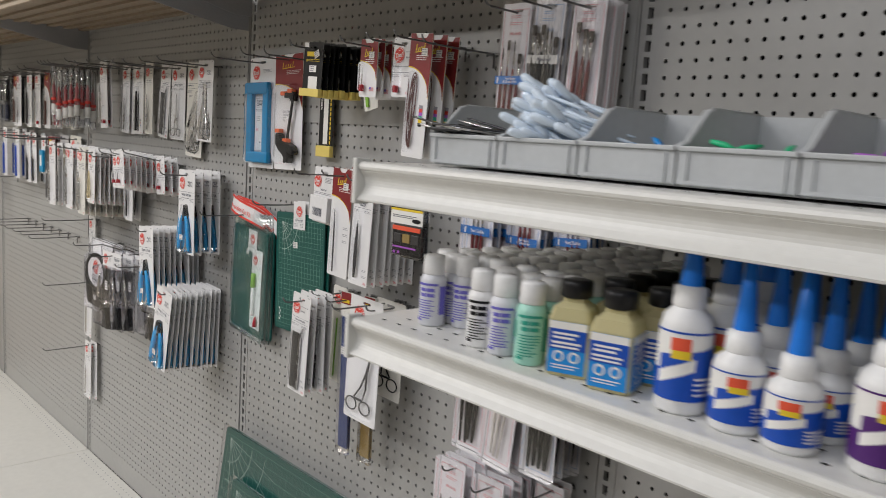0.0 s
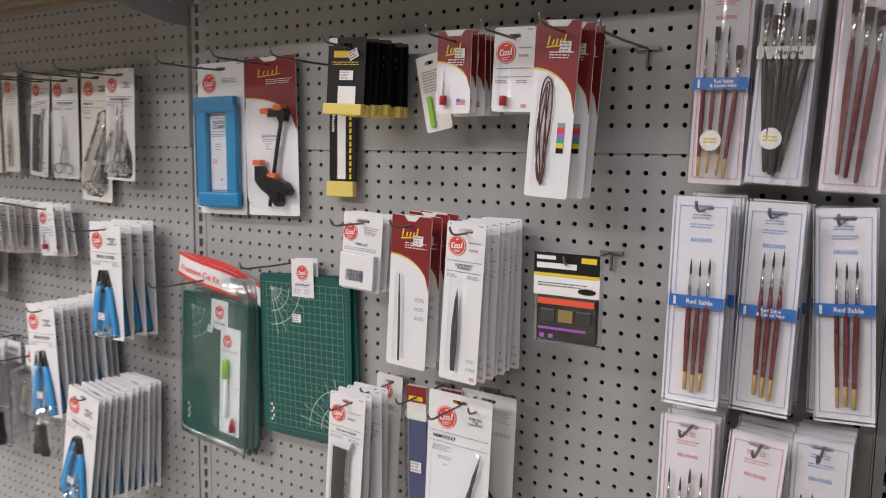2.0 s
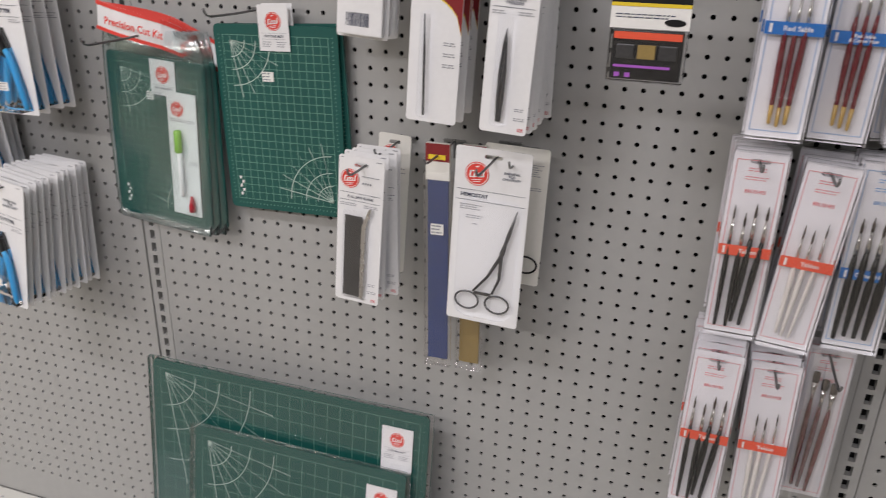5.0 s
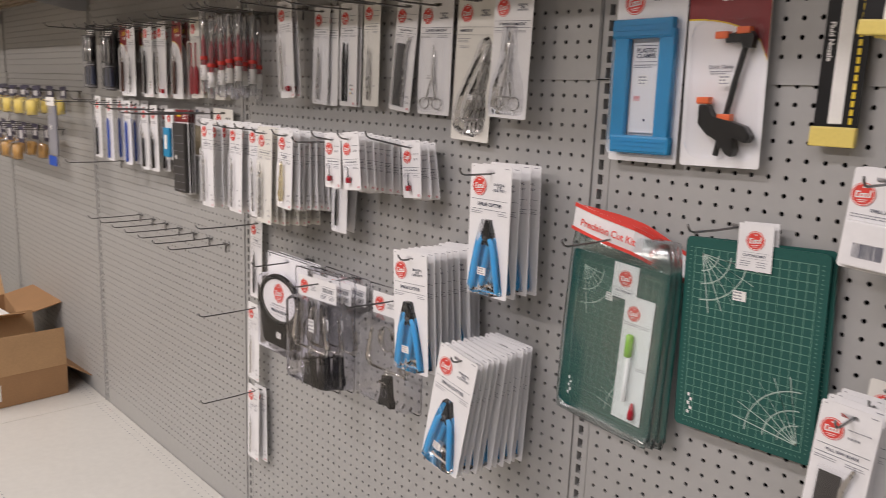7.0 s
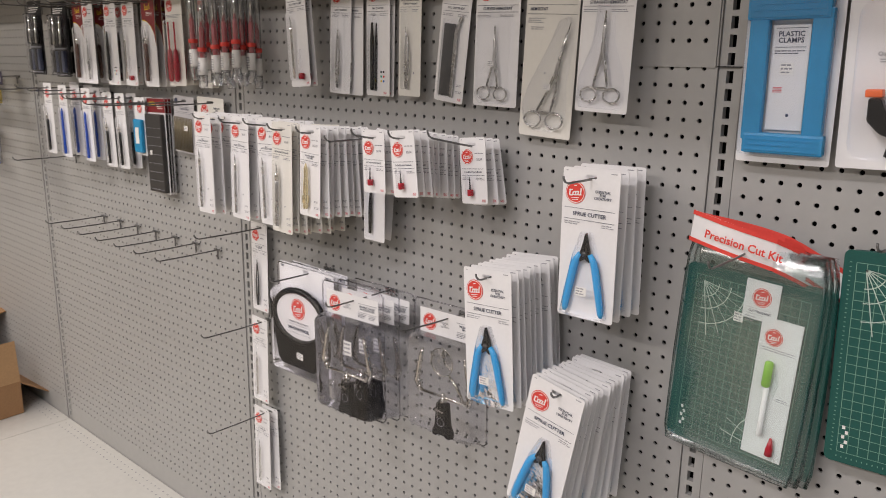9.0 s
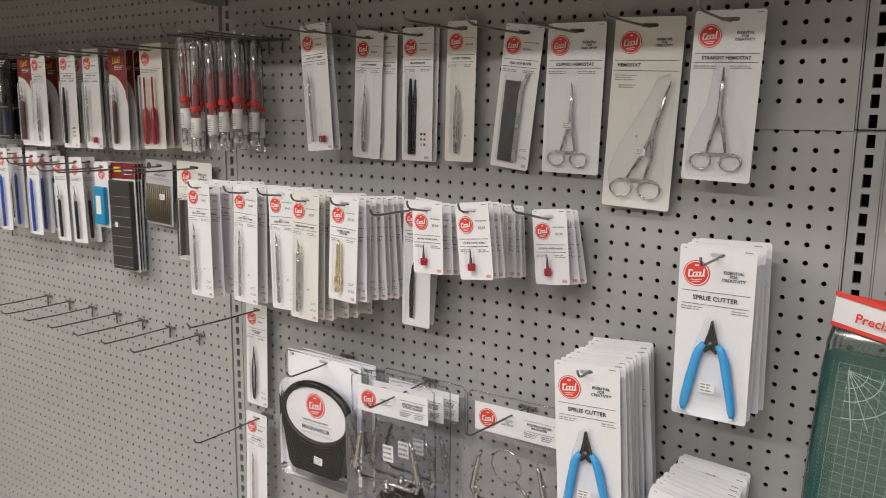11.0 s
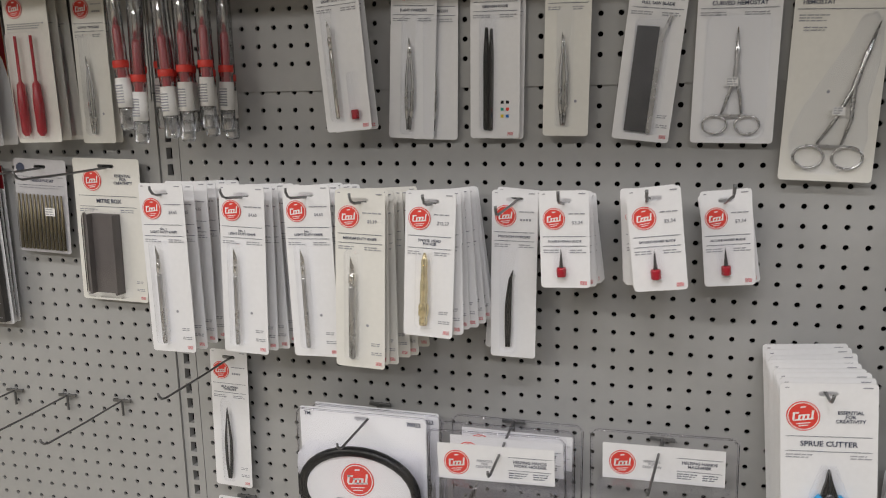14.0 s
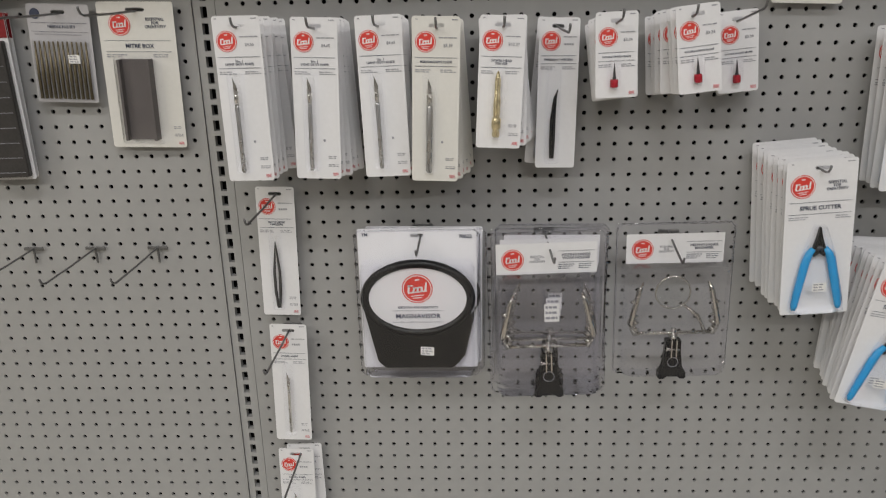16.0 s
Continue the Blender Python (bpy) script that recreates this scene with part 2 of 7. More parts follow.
def rrect(x0, x1, z0, z1, r, n=3):
    out = []
    for cx, cz, a0 in ((x1 - r, z1 - r, 0), (x0 + r, z1 - r, 90), (x0 + r, z0 + r, 180), (x1 - r, z0 + r, 270)):
        for i in range(n + 1):
            a = radians(a0 + 90 * i / n)
            out.append((cx + r * math.cos(a), cz + r * math.sin(a)))
    return out


def ellipse(cx, cz, rx, rz, n=20, a0=0, a1=360):
    full = abs(a1 - a0) >= 360
    k = n if full else n + 1
    return [(cx + rx * math.cos(radians(a0 + (a1 - a0) * i / n)), cz + rz * math.sin(radians(a0 + (a1 - a0) * i / n))) for i in range(k)]


def loft(bm, rings, cap=True, close=True):
    prev = None
    first = None
    for ring in rings:
        vs = [bm.verts.new(p) for p in ring]
        n = len(vs)
        if prev:
            for i in range(n if close else n - 1):
                bm.faces.new((prev[i], prev[(i + 1) % n], vs[(i + 1) % n], vs[i]))
        else:
            first = vs
        prev = vs
    if cap:
        bm.faces.new(first[::-1])
        bm.faces.new(prev)
    return bm


def tube(bm, pts, radii, seg=8, flat=1.0):
    """A round bar swept along points; flat squeezes it along y."""
    P = [Vector(p) for p in pts]
    if not isinstance(radii, (list, tuple)):
        radii = [radii] * len(P)
    rings = []
    up = Vector((0, 1, 0))
    for i, p in enumerate(P):
        d = (P[min(i + 1, len(P) - 1)] - P[max(i - 1, 0)]).normalized()
        side = d.cross(up)
        if side.length < 0.05:
            side = d.cross(Vector((1, 0, 0)))
        side.normalize()
        nrm = side.cross(d).normalized()
        rings.append([p + (side * math.cos(2 * math.pi * k / seg) + nrm * math.sin(2 * math.pi * k / seg) * flat) * radii[i] for k in range(seg)])
    return loft(bm, rings)


def lathe(bm, prof, seg=16, cx=0.0, cy=0.0):
    return loft(bm, [[(cx + r * math.cos(2 * math.pi * k / seg), cy + r * math.sin(2 * math.pi * k / seg), z) for k in range(seg)] for r, z in prof])


def ring(bm, cx, cz, rx, rz, r, y=0.0, n=18, seg=6, a0=0, a1=360):
    """A bent round bar: a full or part ring in the x-z plane."""
    rings = []
    full = abs(a1 - a0) >= 360
    for i in range(n if full else n + 1):
        a = radians(a0 + (a1 - a0) * i / n)
        c, s = math.cos(a), math.sin(a)
        rings.append([(cx + (rx + r * math.cos(2 * math.pi * k / seg)) * c, y + r * math.sin(2 * math.pi * k / seg), cz + (rz + r * math.cos(2 * math.pi * k / seg)) * s) for k in range(seg)])
    if full:
        loft(bm, rings + rings[:1], cap=False)
        bmesh.ops.remove_doubles(bm, verts=bm.verts, dist=1e-6)
    else:
        loft(bm, rings)
    return bm


def pillow(bm, x0, x1, z0, z1, d, r=0.004, inset=0.002, y=-0.0008):
    """A vacuum-formed bubble: outline at the card, smaller face in front."""
    a, b, c = rrect(x0, x1, z0, z1, r), rrect(x0 + inset * 0.4, x1 - inset * 0.4, z0 + inset * 0.4, z1 - inset * 0.4, r), rrect(x0 + inset, x1 - inset, z0 + inset, z1 - inset, r)
    for o in ():
        pass
    rings = [[(x, y, z) for x, z in a], [(x, y - d * 0.75, z) for x, z in b], [(x, y - d, z) for x, z in c]]
    prev = None
    for q in rings:
        vs = [bm.verts.new(p) for p in q]
        if prev:
            for i in range(len(vs)):
                bm.faces.new((prev[i], prev[(i + 1) % len(vs)], vs[(i + 1) % len(vs)], vs[i]))
        prev = vs
    bm.faces.new(prev)
    return bm


def bars(rects, y=-0.0009):
    """Flat printed bars: (x0, x1, z0, z1) each."""
    bm = bmesh.new()
    for x0, x1, z0, z1 in rects:
        bm.faces.new([bm.verts.new(p) for p in ((x0, y, z0), (x1, y, z0), (x1, y, z1), (x0, y, z1))])
    return bm


def flat(pts, y=-0.0009):
    bm = bmesh.new()
    bm.faces.new([bm.verts.new((x, y, z)) for x, z in pts])
    return bm


def fine_print(x0, x1, z_top, lines, pitch=0.0032, hgt=0.0012, seed=1):
    """Rows of small unreadable words as broken bars."""
    rnd = random.Random(seed)
    out = []
    for i in range(lines):
        z = z_top - i * pitch
        x = x0
        stop = x1 - rnd.random() * 0.3 * (x1 - x0)
        while x < stop - 0.0015:
            w = min(rnd.uniform(0.003, 0.008), stop - x)
            out.append((x, x + w, z - hgt, z))
            x += w + 0.0013
    return out


TEXTS = {}


def words(s, size, mat):
    """Lettering in the built-in font as a flat mesh in the x-z plane, centred."""
    key = (s, size, mat.name)
    if key not in TEXTS:
        cu = bpy.data.curves.new("lettering", "FONT")
        cu.body, cu.size, cu.align_x, cu.align_y, cu.resolution_u = s, size, "CENTER", "CENTER", 2
        cu.space_line, cu.offset = 0.9, size * 0.022
        ob = bpy.data.objects.new("lettering", cu)
        me = bpy.data.meshes.new_from_object(ob)
        me.transform(Matrix.Rotation(radians(90), 4, "X"))
        me.materials.clear()
        me.materials.append(mat)
        bpy.data.objects.remove(ob)
        TEXTS[key] = me
    return TEXTS[key]


def lettering(s, size, mat, parent, x, z, y=-0.0011, turn=0, name="lettering"):
    return part(name, words(s, size, mat), None, parent, m=pose(x, y, z, 0, -turn, 0))


def disc(cx, cz, r, y=-0.0009, n=22):
    return flat(ellipse(cx, cz, r, r, n), y)


def logo(parent, cx, cz, r, y0=-0.0009):
    """The round red maker's mark with a white flourish, drawn as plain shapes."""
    part("logo", disc(cx, cz, r, y0), M_RED, parent, "round red printed emblem")
    bm = bmesh.new()
    y = y0 - 0.0004
    for pts in (ellipse(cx, cz, r * 0.93, r * 0.93, 24), ):
        inner = ellipse(cx, cz, r * 0.87, r * 0.87, 24)
        a = [bm.verts.new((x, y, z)) for x, z in pts]
        b = [bm.verts.new((x, y, z)) for x, z in inner]
        for i in range(24):
            bm.faces.new((a[i], a[(i + 1) % 24], b[(i + 1) % 24], b[i]))
    w = r * 0.13
    for k, (x, lo, hi) in enumerate(((-0.58, -0.24, 0.26), (-0.26, -0.24, 0.08), (0.0, -0.24, 0.10), (0.26, -0.20, 0.14), (0.52, -0.16, 0.42))):
        vs = ((x * r + cx - w / 2, y, cz + lo * r), (x * r + cx + w / 2, y, cz + lo * r), (x * r + cx + w, y, cz + hi * r), (x * r + cx, y, cz + hi * r))
        bm.faces.new([bm.verts.new(v) for v in vs])
    for x0, x1, z0, z1 in ((-0.6, 0.62, -0.27, -0.17), (-0.62, -0.25, 0.2, 0.3), (-0.28, 0.3, 0.02, 0.12), (-0.15, 0.15, 0.56, 0.66), (-0.42, 0.42, -0.50, -0.44), (-0.3, 0.3, -0.66, -0.60)):
        bm.faces.new([bm.verts.new((cx + x * r, y, cz + z * r + x * r * 0.12)) for x, z in ((x0, z0), (x1, z0), (x1, z1), (x0, z1))])
    part("logo_mark", bm, M_WHITEINK, parent)


def backing(parent, w, h, mat, r=0.004, slot=True, name="backing_card", label="", top=0.012, sw=0.022):
    """Card stock with a hang slot through it; the slot's middle is the origin."""
    bm = bmesh.new()
    loops = [rrect(-w / 2, w / 2, top - h, top, r)]
    if slot:
        loops.append(rrect(-sw / 2, sw / 2, -0.0028, 0.0028, 0.0026, 2))
    es = []
    for pts in loops:
        vs = [bm.verts.new((x, 0, z)) for x, z in pts]
        es += [bm.edges.new((vs[i], vs[(i + 1) % len(vs)])) for i in range(len(vs))]
    bmesh.ops.triangle_fill(bm, edges=es, use_beauty=True)
    # a slight belly, as hung card has
    ext = bmesh.ops.extrude_face_region(bm, geom=list(bm.faces))
    bmesh.ops.translate(bm, vec=(0, 0.0007, 0), verts=[v for v in ext["geom"] if isinstance(v, bmesh.types.BMVert)])
    return part(name, bm, mat, parent, label)


def sticker(parent, x, z, w=0.014, h=0.010, y=-0.010, turn=0, seed=1):
    st = part("price_sticker", box(bmesh.new(), -w / 2, w / 2, -0.0003, 0, -h / 2, h / 2), M_STICKER, parent, "small white price sticker", m=pose(x, y, z, 0, -turn, 0))
    part("price_print", bars(fine_print(-w * 0.42, w * 0.42, h * 0.38, 3, h * 0.3, h * 0.13, seed), -0.0006), M_GREYINK, st)
    return st


def flag(parent, x, z):
    part("flag_print", bars([(x, x + 0.008, z + 0.0012 * k, z + 0.0012 * k + 0.0007) for k in range(4)]), M_PINKINK, parent)

# ---- the large structure ----
INCH = 0.0254
UPRIGHTS = (-4.8768, -3.6576, -2.4384, -1.2192, 0.0, 1.2192, 2.4384)
DECK_Z, JOINT_Z, TOP_Z = 0.130, 1.484, 1.99
ROW_DROP = (-0.004, -0.004, -0.0098, 0.0, -0.0027, 0.0)   # each bay's panels hang a little differently


def sheet_with_holes(name, cols, rows, hole, x0, x1, z0, z1, y, depth, mat):
    """A sheet whose cells each have a hole through them. hole: outline points round the cell's middle; cells are one inch."""
    V, Fc = [], []
    h = INCH / 2
    n = len(hole)
    border = []
    for hx, hz in hole:
        border.append((h * ((hx > 1e-6) - (hx < -1e-6)), h * ((hz > 1e-6) - (hz < -1e-6))))
    for cz in rows:
        for cx in cols:
            b = len(V)
            V += [(cx + p, y, cz + q) for p, q in border]
            V += [(cx + p, y, cz + q) for p, q in hole]
            V += [(cx + p, y + depth, cz + q) for p, q in hole]
            for i in range(n):
                j = (i + 1) % n
                Fc.append((b + i, b + j, b + n + j, b + n + i))
                Fc.append((b + n + i, b + n + j, b + 2 * n + j, b + 2 * n + i))
    cx0, cx1, cz0, cz1 = min(cols) - h, max(cols) + h, min(rows) - h, max(rows) + h
    for a0, a1, c0, c1 in ((x0, cx0, z0, z1), (cx1, x1, z0, z1), (cx0, cx1, z0, cz0), (cx0, cx1, cz1, z1)):
        if a1 - a0 > 1e-5 and c1 - c0 > 1e-5:
            b = len(V)
            V += [(a0, y, c0), (a1, y, c0), (a1, y, c1), (a0, y, c1)]
            Fc.append((b, b + 1, b + 2, b + 3))
    b = len(V)
    for yy in (y, y + depth):
        V += [(x0, yy, z0), (x1, yy, z0), (x1, yy, z1), (x0, yy, z1)]
    for i in range(4):
        j = (i + 1) % 4
        Fc.append((b + i, b + 4 + i, b + 4 + j, b + j))
    me = bpy.data.meshes.new(name)
    me.from_pydata(V, [], Fc)
    me.materials.append(mat)
    return me


ROUND = [(0.0037 * math.cos(math.pi / 4 * k), 0.0037 * math.sin(math.pi / 4 * k)) for k in range(8)]
SLOT = [(0.0051, 0), (0.0051, 0.0086), (0, 0.0086), (-0.0051, 0.0086), (-0.0051, 0), (-0.0051, -0.0086), (0, -0.0086), (0.0051, -0.0086)]
COLS = [1.5 * INCH + k * INCH for k in range(46)]
LOW_ROWS = [1.4826 - k * INCH for k in range(51)]
HIGH_ROWS = [1.5220 + k * INCH for k in range(18)]
PANEL_X0, PANEL_X1 = 0.020, 1.2192 - 0.020
low_mesh = sheet_with_holes("lower_pegboard", COLS, LOW_ROWS, ROUND, PANEL_X0, PANEL_X1, DECK_Z, LOW_ROWS[0] + INCH / 2, 0.0, 0.004, M_BOARD)
high_mesh = sheet_with_holes("upper_pegboard", COLS, HIGH_ROWS, ROUND, PANEL_X0, PANEL_X1, JOINT_Z, TOP_Z, -0.0035, 0.004, M_BOARD)
slots_mesh = sheet_with_holes("slotted_face", [0.0], [DECK_Z + 0.02 + k * INCH for k in range(71)], SLOT, -0.0165, 0.0165, DECK_Z - 0.10, TOP_Z + 0.02, 0.0025, 0.012, M_UPRIGHT)

for i, ux in enumerate(UPRIGHTS[:-1]):
    wall = tagged(new(f"wall_{i + 1}"), "grey perforated pegboard back panels of a store shelf bay", "pegboard wall", kind="structure")
    wall.location = (ux, 0, ROW_DROP[i])
    part("lower_panel", low_mesh, None, wall)
    part("upper_panel", high_mesh, None, wall)
for i, ux in enumerate(UPRIGHTS):
    post = tagged(new(f"upright_{i + 1}"), "grey slotted steel upright between pegboard panels", "shelf upright", kind="structure")
    post.location = (ux, 0, 0)
    part("slotted_face", slots_mesh, None, post)
    bm = bmesh.new()
    box(bm, -0.0195, -0.0175, -0.001, 0.03, DECK_Z, TOP_Z)
    box(bm, 0.0175, 0.0195, -0.001, 0.03, DECK_Z, TOP_Z)
    part("post_sides", bm, M_UPRIGHT, post)
    bm = bmesh.new()
    box(bm, -0.019, 0.019, -0.0020, 0.0020, JOINT_Z + 0.0005, JOINT_Z + 0.0021)
    part("joint_line", bm, M_DARK, post)
# sheet painted near-black for the shade seen through the peg holes
back = tagged(new("wall_back", mesh_of("wall_back", box(bmesh.new(), UPRIGHTS[0] - 0.02, UPRIGHTS[-1] + 0.02, 0.035, 0.05, 0, TOP_Z), M_DARK)), "near-black sheet behind the pegboard, standing in for the shaded hollow", "wall", kind="structure")

# end panel of the next run of shelving, far along the aisle
far_low = tagged(new("wall_end", None), "grey pegboard side closing the far end of the bay", "pegboard wall", kind="structure")
part("panel", box(bmesh.new(), -4.99, -4.95, -1.24, 0.03, 0.0, 2.0), M_BRACKET, far_low)
part("lower_panel", low_mesh, None, far_low, m=pose(-4.915, -1.205, 0, 0, 0, 90))
part("upper_panel", high_mesh, None, far_low, m=pose(-4.915, -1.205, 0, 0, 0, 90))

# base deck, in sections, with punched rows along its back edge
for i in range(6):
    x0, x1 = UPRIGHTS[i] + 0.0012, UPRIGHTS[i + 1] - 0.0012
    deck = tagged(new(f"deck_{i + 1}"), "off-white enamelled base deck with punched slots along its back", "base deck", kind="structure")
    bm = bmesh.new()
    prof = [(-0.003, DECK_Z), (-0.585, DECK_Z), (-0.600, DECK_Z - 0.006), (-0.604, DECK_Z - 0.03), (-0.604, 0.09), (-0.598, 0.09), (-0.598, DECK_Z - 0.03), (-0.003, DECK_Z - 0.03)]
    loft(bm, [[(x, y, z) for y, z in prof] for x in (x0, x1)])
    part("deck_pan", bm, M_DECK, deck)
    bm = bmesh.new()
    for r, yy in enumerate((-0.030, -0.055, -0.545)):
        k = 0
        while x0 + 0.03 + k * INCH < x1 - 0.02:
            xx = x0 + 0.03 + k * INCH
            bm.faces.new([bm.verts.new(p) for p in ((xx - 0.0035, yy - 0.0016, DECK_Z + 0.0006), (xx + 0.0035, yy - 0.0016, DECK_Z + 0.0006), (xx + 0.0035, yy + 0.0016, DECK_Z + 0.0006), (xx - 0.0035, yy + 0.0016, DECK_Z + 0.0006))])
            k += 1
    part("punched_slots", bm, M_GREYINK, deck)
    part("kick_plate", box(bmesh.new(), x0, x1, -0.59, -0.585, 0.0, 0.10), M_BRACKET, deck)

floor = tagged(new("floor", mesh_of("floor", box(bmesh.new(), -5.2, 4.0, -7.0, 0.2, -0.05, 0.0), M_FLOOR)), "tan vinyl store floor", "floor", kind="structure")
ceil = tagged(new("ceiling", mesh_of("ceiling", box(bmesh.new(), -5.2, 4.0, -7.0, 0.2, CEILING_Z, CEILING_Z + 0.05), M_CEIL)), "pale ceiling", "ceiling", kind="structure")
for nm, b6 in (("wall_south", (-5.2, 4.0, -7.05, -7.0, 0, CEILING_Z)), ("wall_north", (-5.2, 4.0, 0.2, 0.25, 0, CEILING_Z)), ("wall_west", (-5.25, -5.2, -7.0, 0.2, 0, CEILING_Z)), ("wall_east", (4.0, 4.05, -7.0, 0.2, 0, CEILING_Z))):
    tagged(new(nm, mesh_of(nm, box(bmesh.new(), *b6), M_FARWALL)), "plain store wall", "wall", kind="structure")

WARM, MID, COOL = (1.0, 0.955, 0.895), (1.0, 0.98, 1.02), (0.97, 0.985, 1.06)
for lx, ly, gain, tone in ((-4.6, -4.3, 1.7, WARM), (-2.2, -4.3, 2.45, WARM), (0.2, -4.3, 1.45, MID), (2.6, -4.3, 0.95, COOL), (-3.4, -2.1, 1.15, WARM), (-0.6, -2.1, 1.05, MID), (1.9, -2.1, 0.36, COOL)):
    la = bpy.data.lights.new("strip_lamp", "AREA")
    la.shape, la.size, la.size_y, la.energy, la.color = "RECTANGLE", 1.5, 0.30, LAMP_POWER * gain, tone
    lo = new("strip_lamp", la)
    lo.location = (lx, ly, CEILING_Z - 0.12)
    fx = thing("ceiling_light", "long white strip light on the ceiling", "ceiling light", "ceiling strip lights", pose(lx, ly, CEILING_Z - 0.10))
    part("housing", box(bmesh.new(), -0.78, 0.78, -0.16, 0.16, 0.01, 0.10, 0.01), M_WHITEPL, fx)


# ---- shelves ----
def shelf_profile(depth, lip):
    """Outline of pan, rolled nose and price channel, in (y, z), nose at -depth."""
    d = depth
    bead = [(-d + 0.0045 - 0.0055 * math.sin(a), -0.0055 + 0.0055 * math.cos(a)) for a in (0, 0.5, 1.0, 1.57, 2.1, 2.6)]
    channel = [(-d + 0.0015 + 0.0075 * math.sin(math.pi * k / 9) ** 0.8, -0.0105 - (lip - 0.014) * k / 9) for k in range(10)]
    foot = [(-d - 0.001, -lip + 0.001), (-d - 0.0005, -lip - 0.001), (-d + 0.004, -lip - 0.002), (-d + 0.014, -lip * 0.6), (-d + 0.014, -0.012)]
    return [(0, 0)] + bead + channel + foot + [(-0.003, -0.012), (0, -0.012)]


def shelf(name, label, x0, x1, z, depth, lip=0.042, under=None, slots=True):
    sh = tagged(new(name), label, "store shelf")
    sh.location = (0, -0.012, z)
    bm = bmesh.new()
    loft(bm, [[(x, y, zz) for y, zz in shelf_profile(depth, lip)] for x in (x0, x1)])
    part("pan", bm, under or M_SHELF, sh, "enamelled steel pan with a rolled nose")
    if slots:
        bm = bmesh.new()
        for row, yy in enumerate((-depth + 0.026, -depth + 0.052, -depth + 0.105, -depth * 0.5, -0.10, -0.05)):
            k = 0
            while x0 + 0.03 + 0.0254 * k < x1 - 0.02:
                xx = x0 + 0.03 + 0.0254 * (k + 0.5 * (row % 2))
                bm.faces.new([bm.verts.new(p) for p in ((xx + 0.0031 * math.cos(q * math.pi / 4), yy + 0.0021 * math.sin(q * math.pi / 4), 0.0006) for q in range(8))])
                k += 1
        part("punched_slots", bm, M_DARK, sh)
    for xe, sgn in ((x0, 1), (x1, -1)):
        part("end_cap", box(bmesh.new(), xe - 0.0035, xe + 0.0035, -depth - 0.004, -depth + 0.016, -lip - 0.005, 0.0035, 0.0015), M_BRACKET if under else M_SHELF, sh, "folded steel nose end")
        bm = bmesh.new()
        pts = [(-0.0, -0.013), (-depth * 0.93, -0.013), (-depth * 0.93, -0.028), (-0.05, -0.085), (0.0, -0.085)]
        loft(bm, [[(xe + sgn * dx, y, zz) for y, zz in pts] for dx in (0.001, 0.004)])
        part("bracket", bm, M_BRACKET if under else M_SHELF, sh, "tapered steel shelf bracket")
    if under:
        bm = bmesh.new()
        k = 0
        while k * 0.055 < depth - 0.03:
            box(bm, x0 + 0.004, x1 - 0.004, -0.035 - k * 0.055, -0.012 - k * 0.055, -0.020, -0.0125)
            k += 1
        part("ribs", bm, under, sh, "ribbed underside, warm bounced light put into its brown")
    return sh


shelf("shelf", "white steel shelf holding grey parts bins", 1.228, 2.430, 1.4265, 0.548)
shelf("shelf", "white steel shelf crowded with hobby glue bottles", 1.228, 2.430, 1.2500, 0.548)


# ---- peg hooks ----
def make_hook(length, m):
    hk = thing("peg_hook", "straight zinc wire peg hook with an upturned tip", "peg hook", "peg hooks", m)
    bm = bmesh.new()
    tube(bm, [(0, 0.0, 0), (0, -0.012, 0), (0, -length * 0.5, -0.0015), (0, -length + 0.014, -0.001), (0, -length + 0.005, 0.0015), (0, -length, 0.007), (0, -length - 0.001, 0.011)], 0.0018, 6)
    part("wire", bm, M_HOOK, hk, smooth=True)
    bm = bmesh.new()
    box(bm, -0.017, 0.017, -0.0075, -0.0040, -0.0025, 0.0025, 0.0008)
    tube(bm, [(0, -0.006, 0), (0, -0.006, -0.026)], 0.0021, 6)
    for sx in (-0.0127, 0.0127):
        tube(bm, [(sx, -0.004, 0), (sx, 0.010, 0), (sx, 0.012, 0.008)], 0.002, 6)
    part("back_clip", bm, M_HOOK, hk)
    return hk


HOOKS = {}


def hook(x, z, length=0.185, droop=0.0, swing=0.0):
    m = pose(x, -0.004 if z > JOINT_Z else 0.0, z, -droop, 0, swing)
    if length in HOOKS:
        return copy_thing(HOOKS[length], m)
    HOOKS[length] = make_hook(length, m)
    return HOOKS[length]


# ---- tools that hang on cards; every tool part is in card space, facing -y ----
def knife_tool(p, x, z0, z1, r=0.0033, mat=None, turn=0.0, blade=0.022):
    mat = mat or M_STEEL
    tip = z0 - blade
    bm = bmesh.new()
    prism(bm, [(x - 0.003, tip - 0.004), (x + 0.003, tip - 0.004), (x + 0.0022, tip + blade * 0.45), (x - 0.0026, z0)], -0.0078, -0.0072)
    part("blade", bm, M_STEEL, p, "pointed steel blade")
    bm = bmesh.new()
    lathe(bm, [(r * 0.75, tip), (r, tip - 0.001), (r, tip - 0.012), (r * 0.8, tip - 0.013), (r * 0.8, tip - 0.016)], 10, x, -0.0075)
    part("collet", bm, M_CHROME, p, smooth=True)
    bm = bmesh.new()
    lathe(bm, [(r * 0.85, tip - 0.016), (r, tip - 0.018), (r, z1 + 0.002), (r * 0.7, z1)], 10, x, -0.0075)
    part("handle", bm, mat, p, smooth=True)


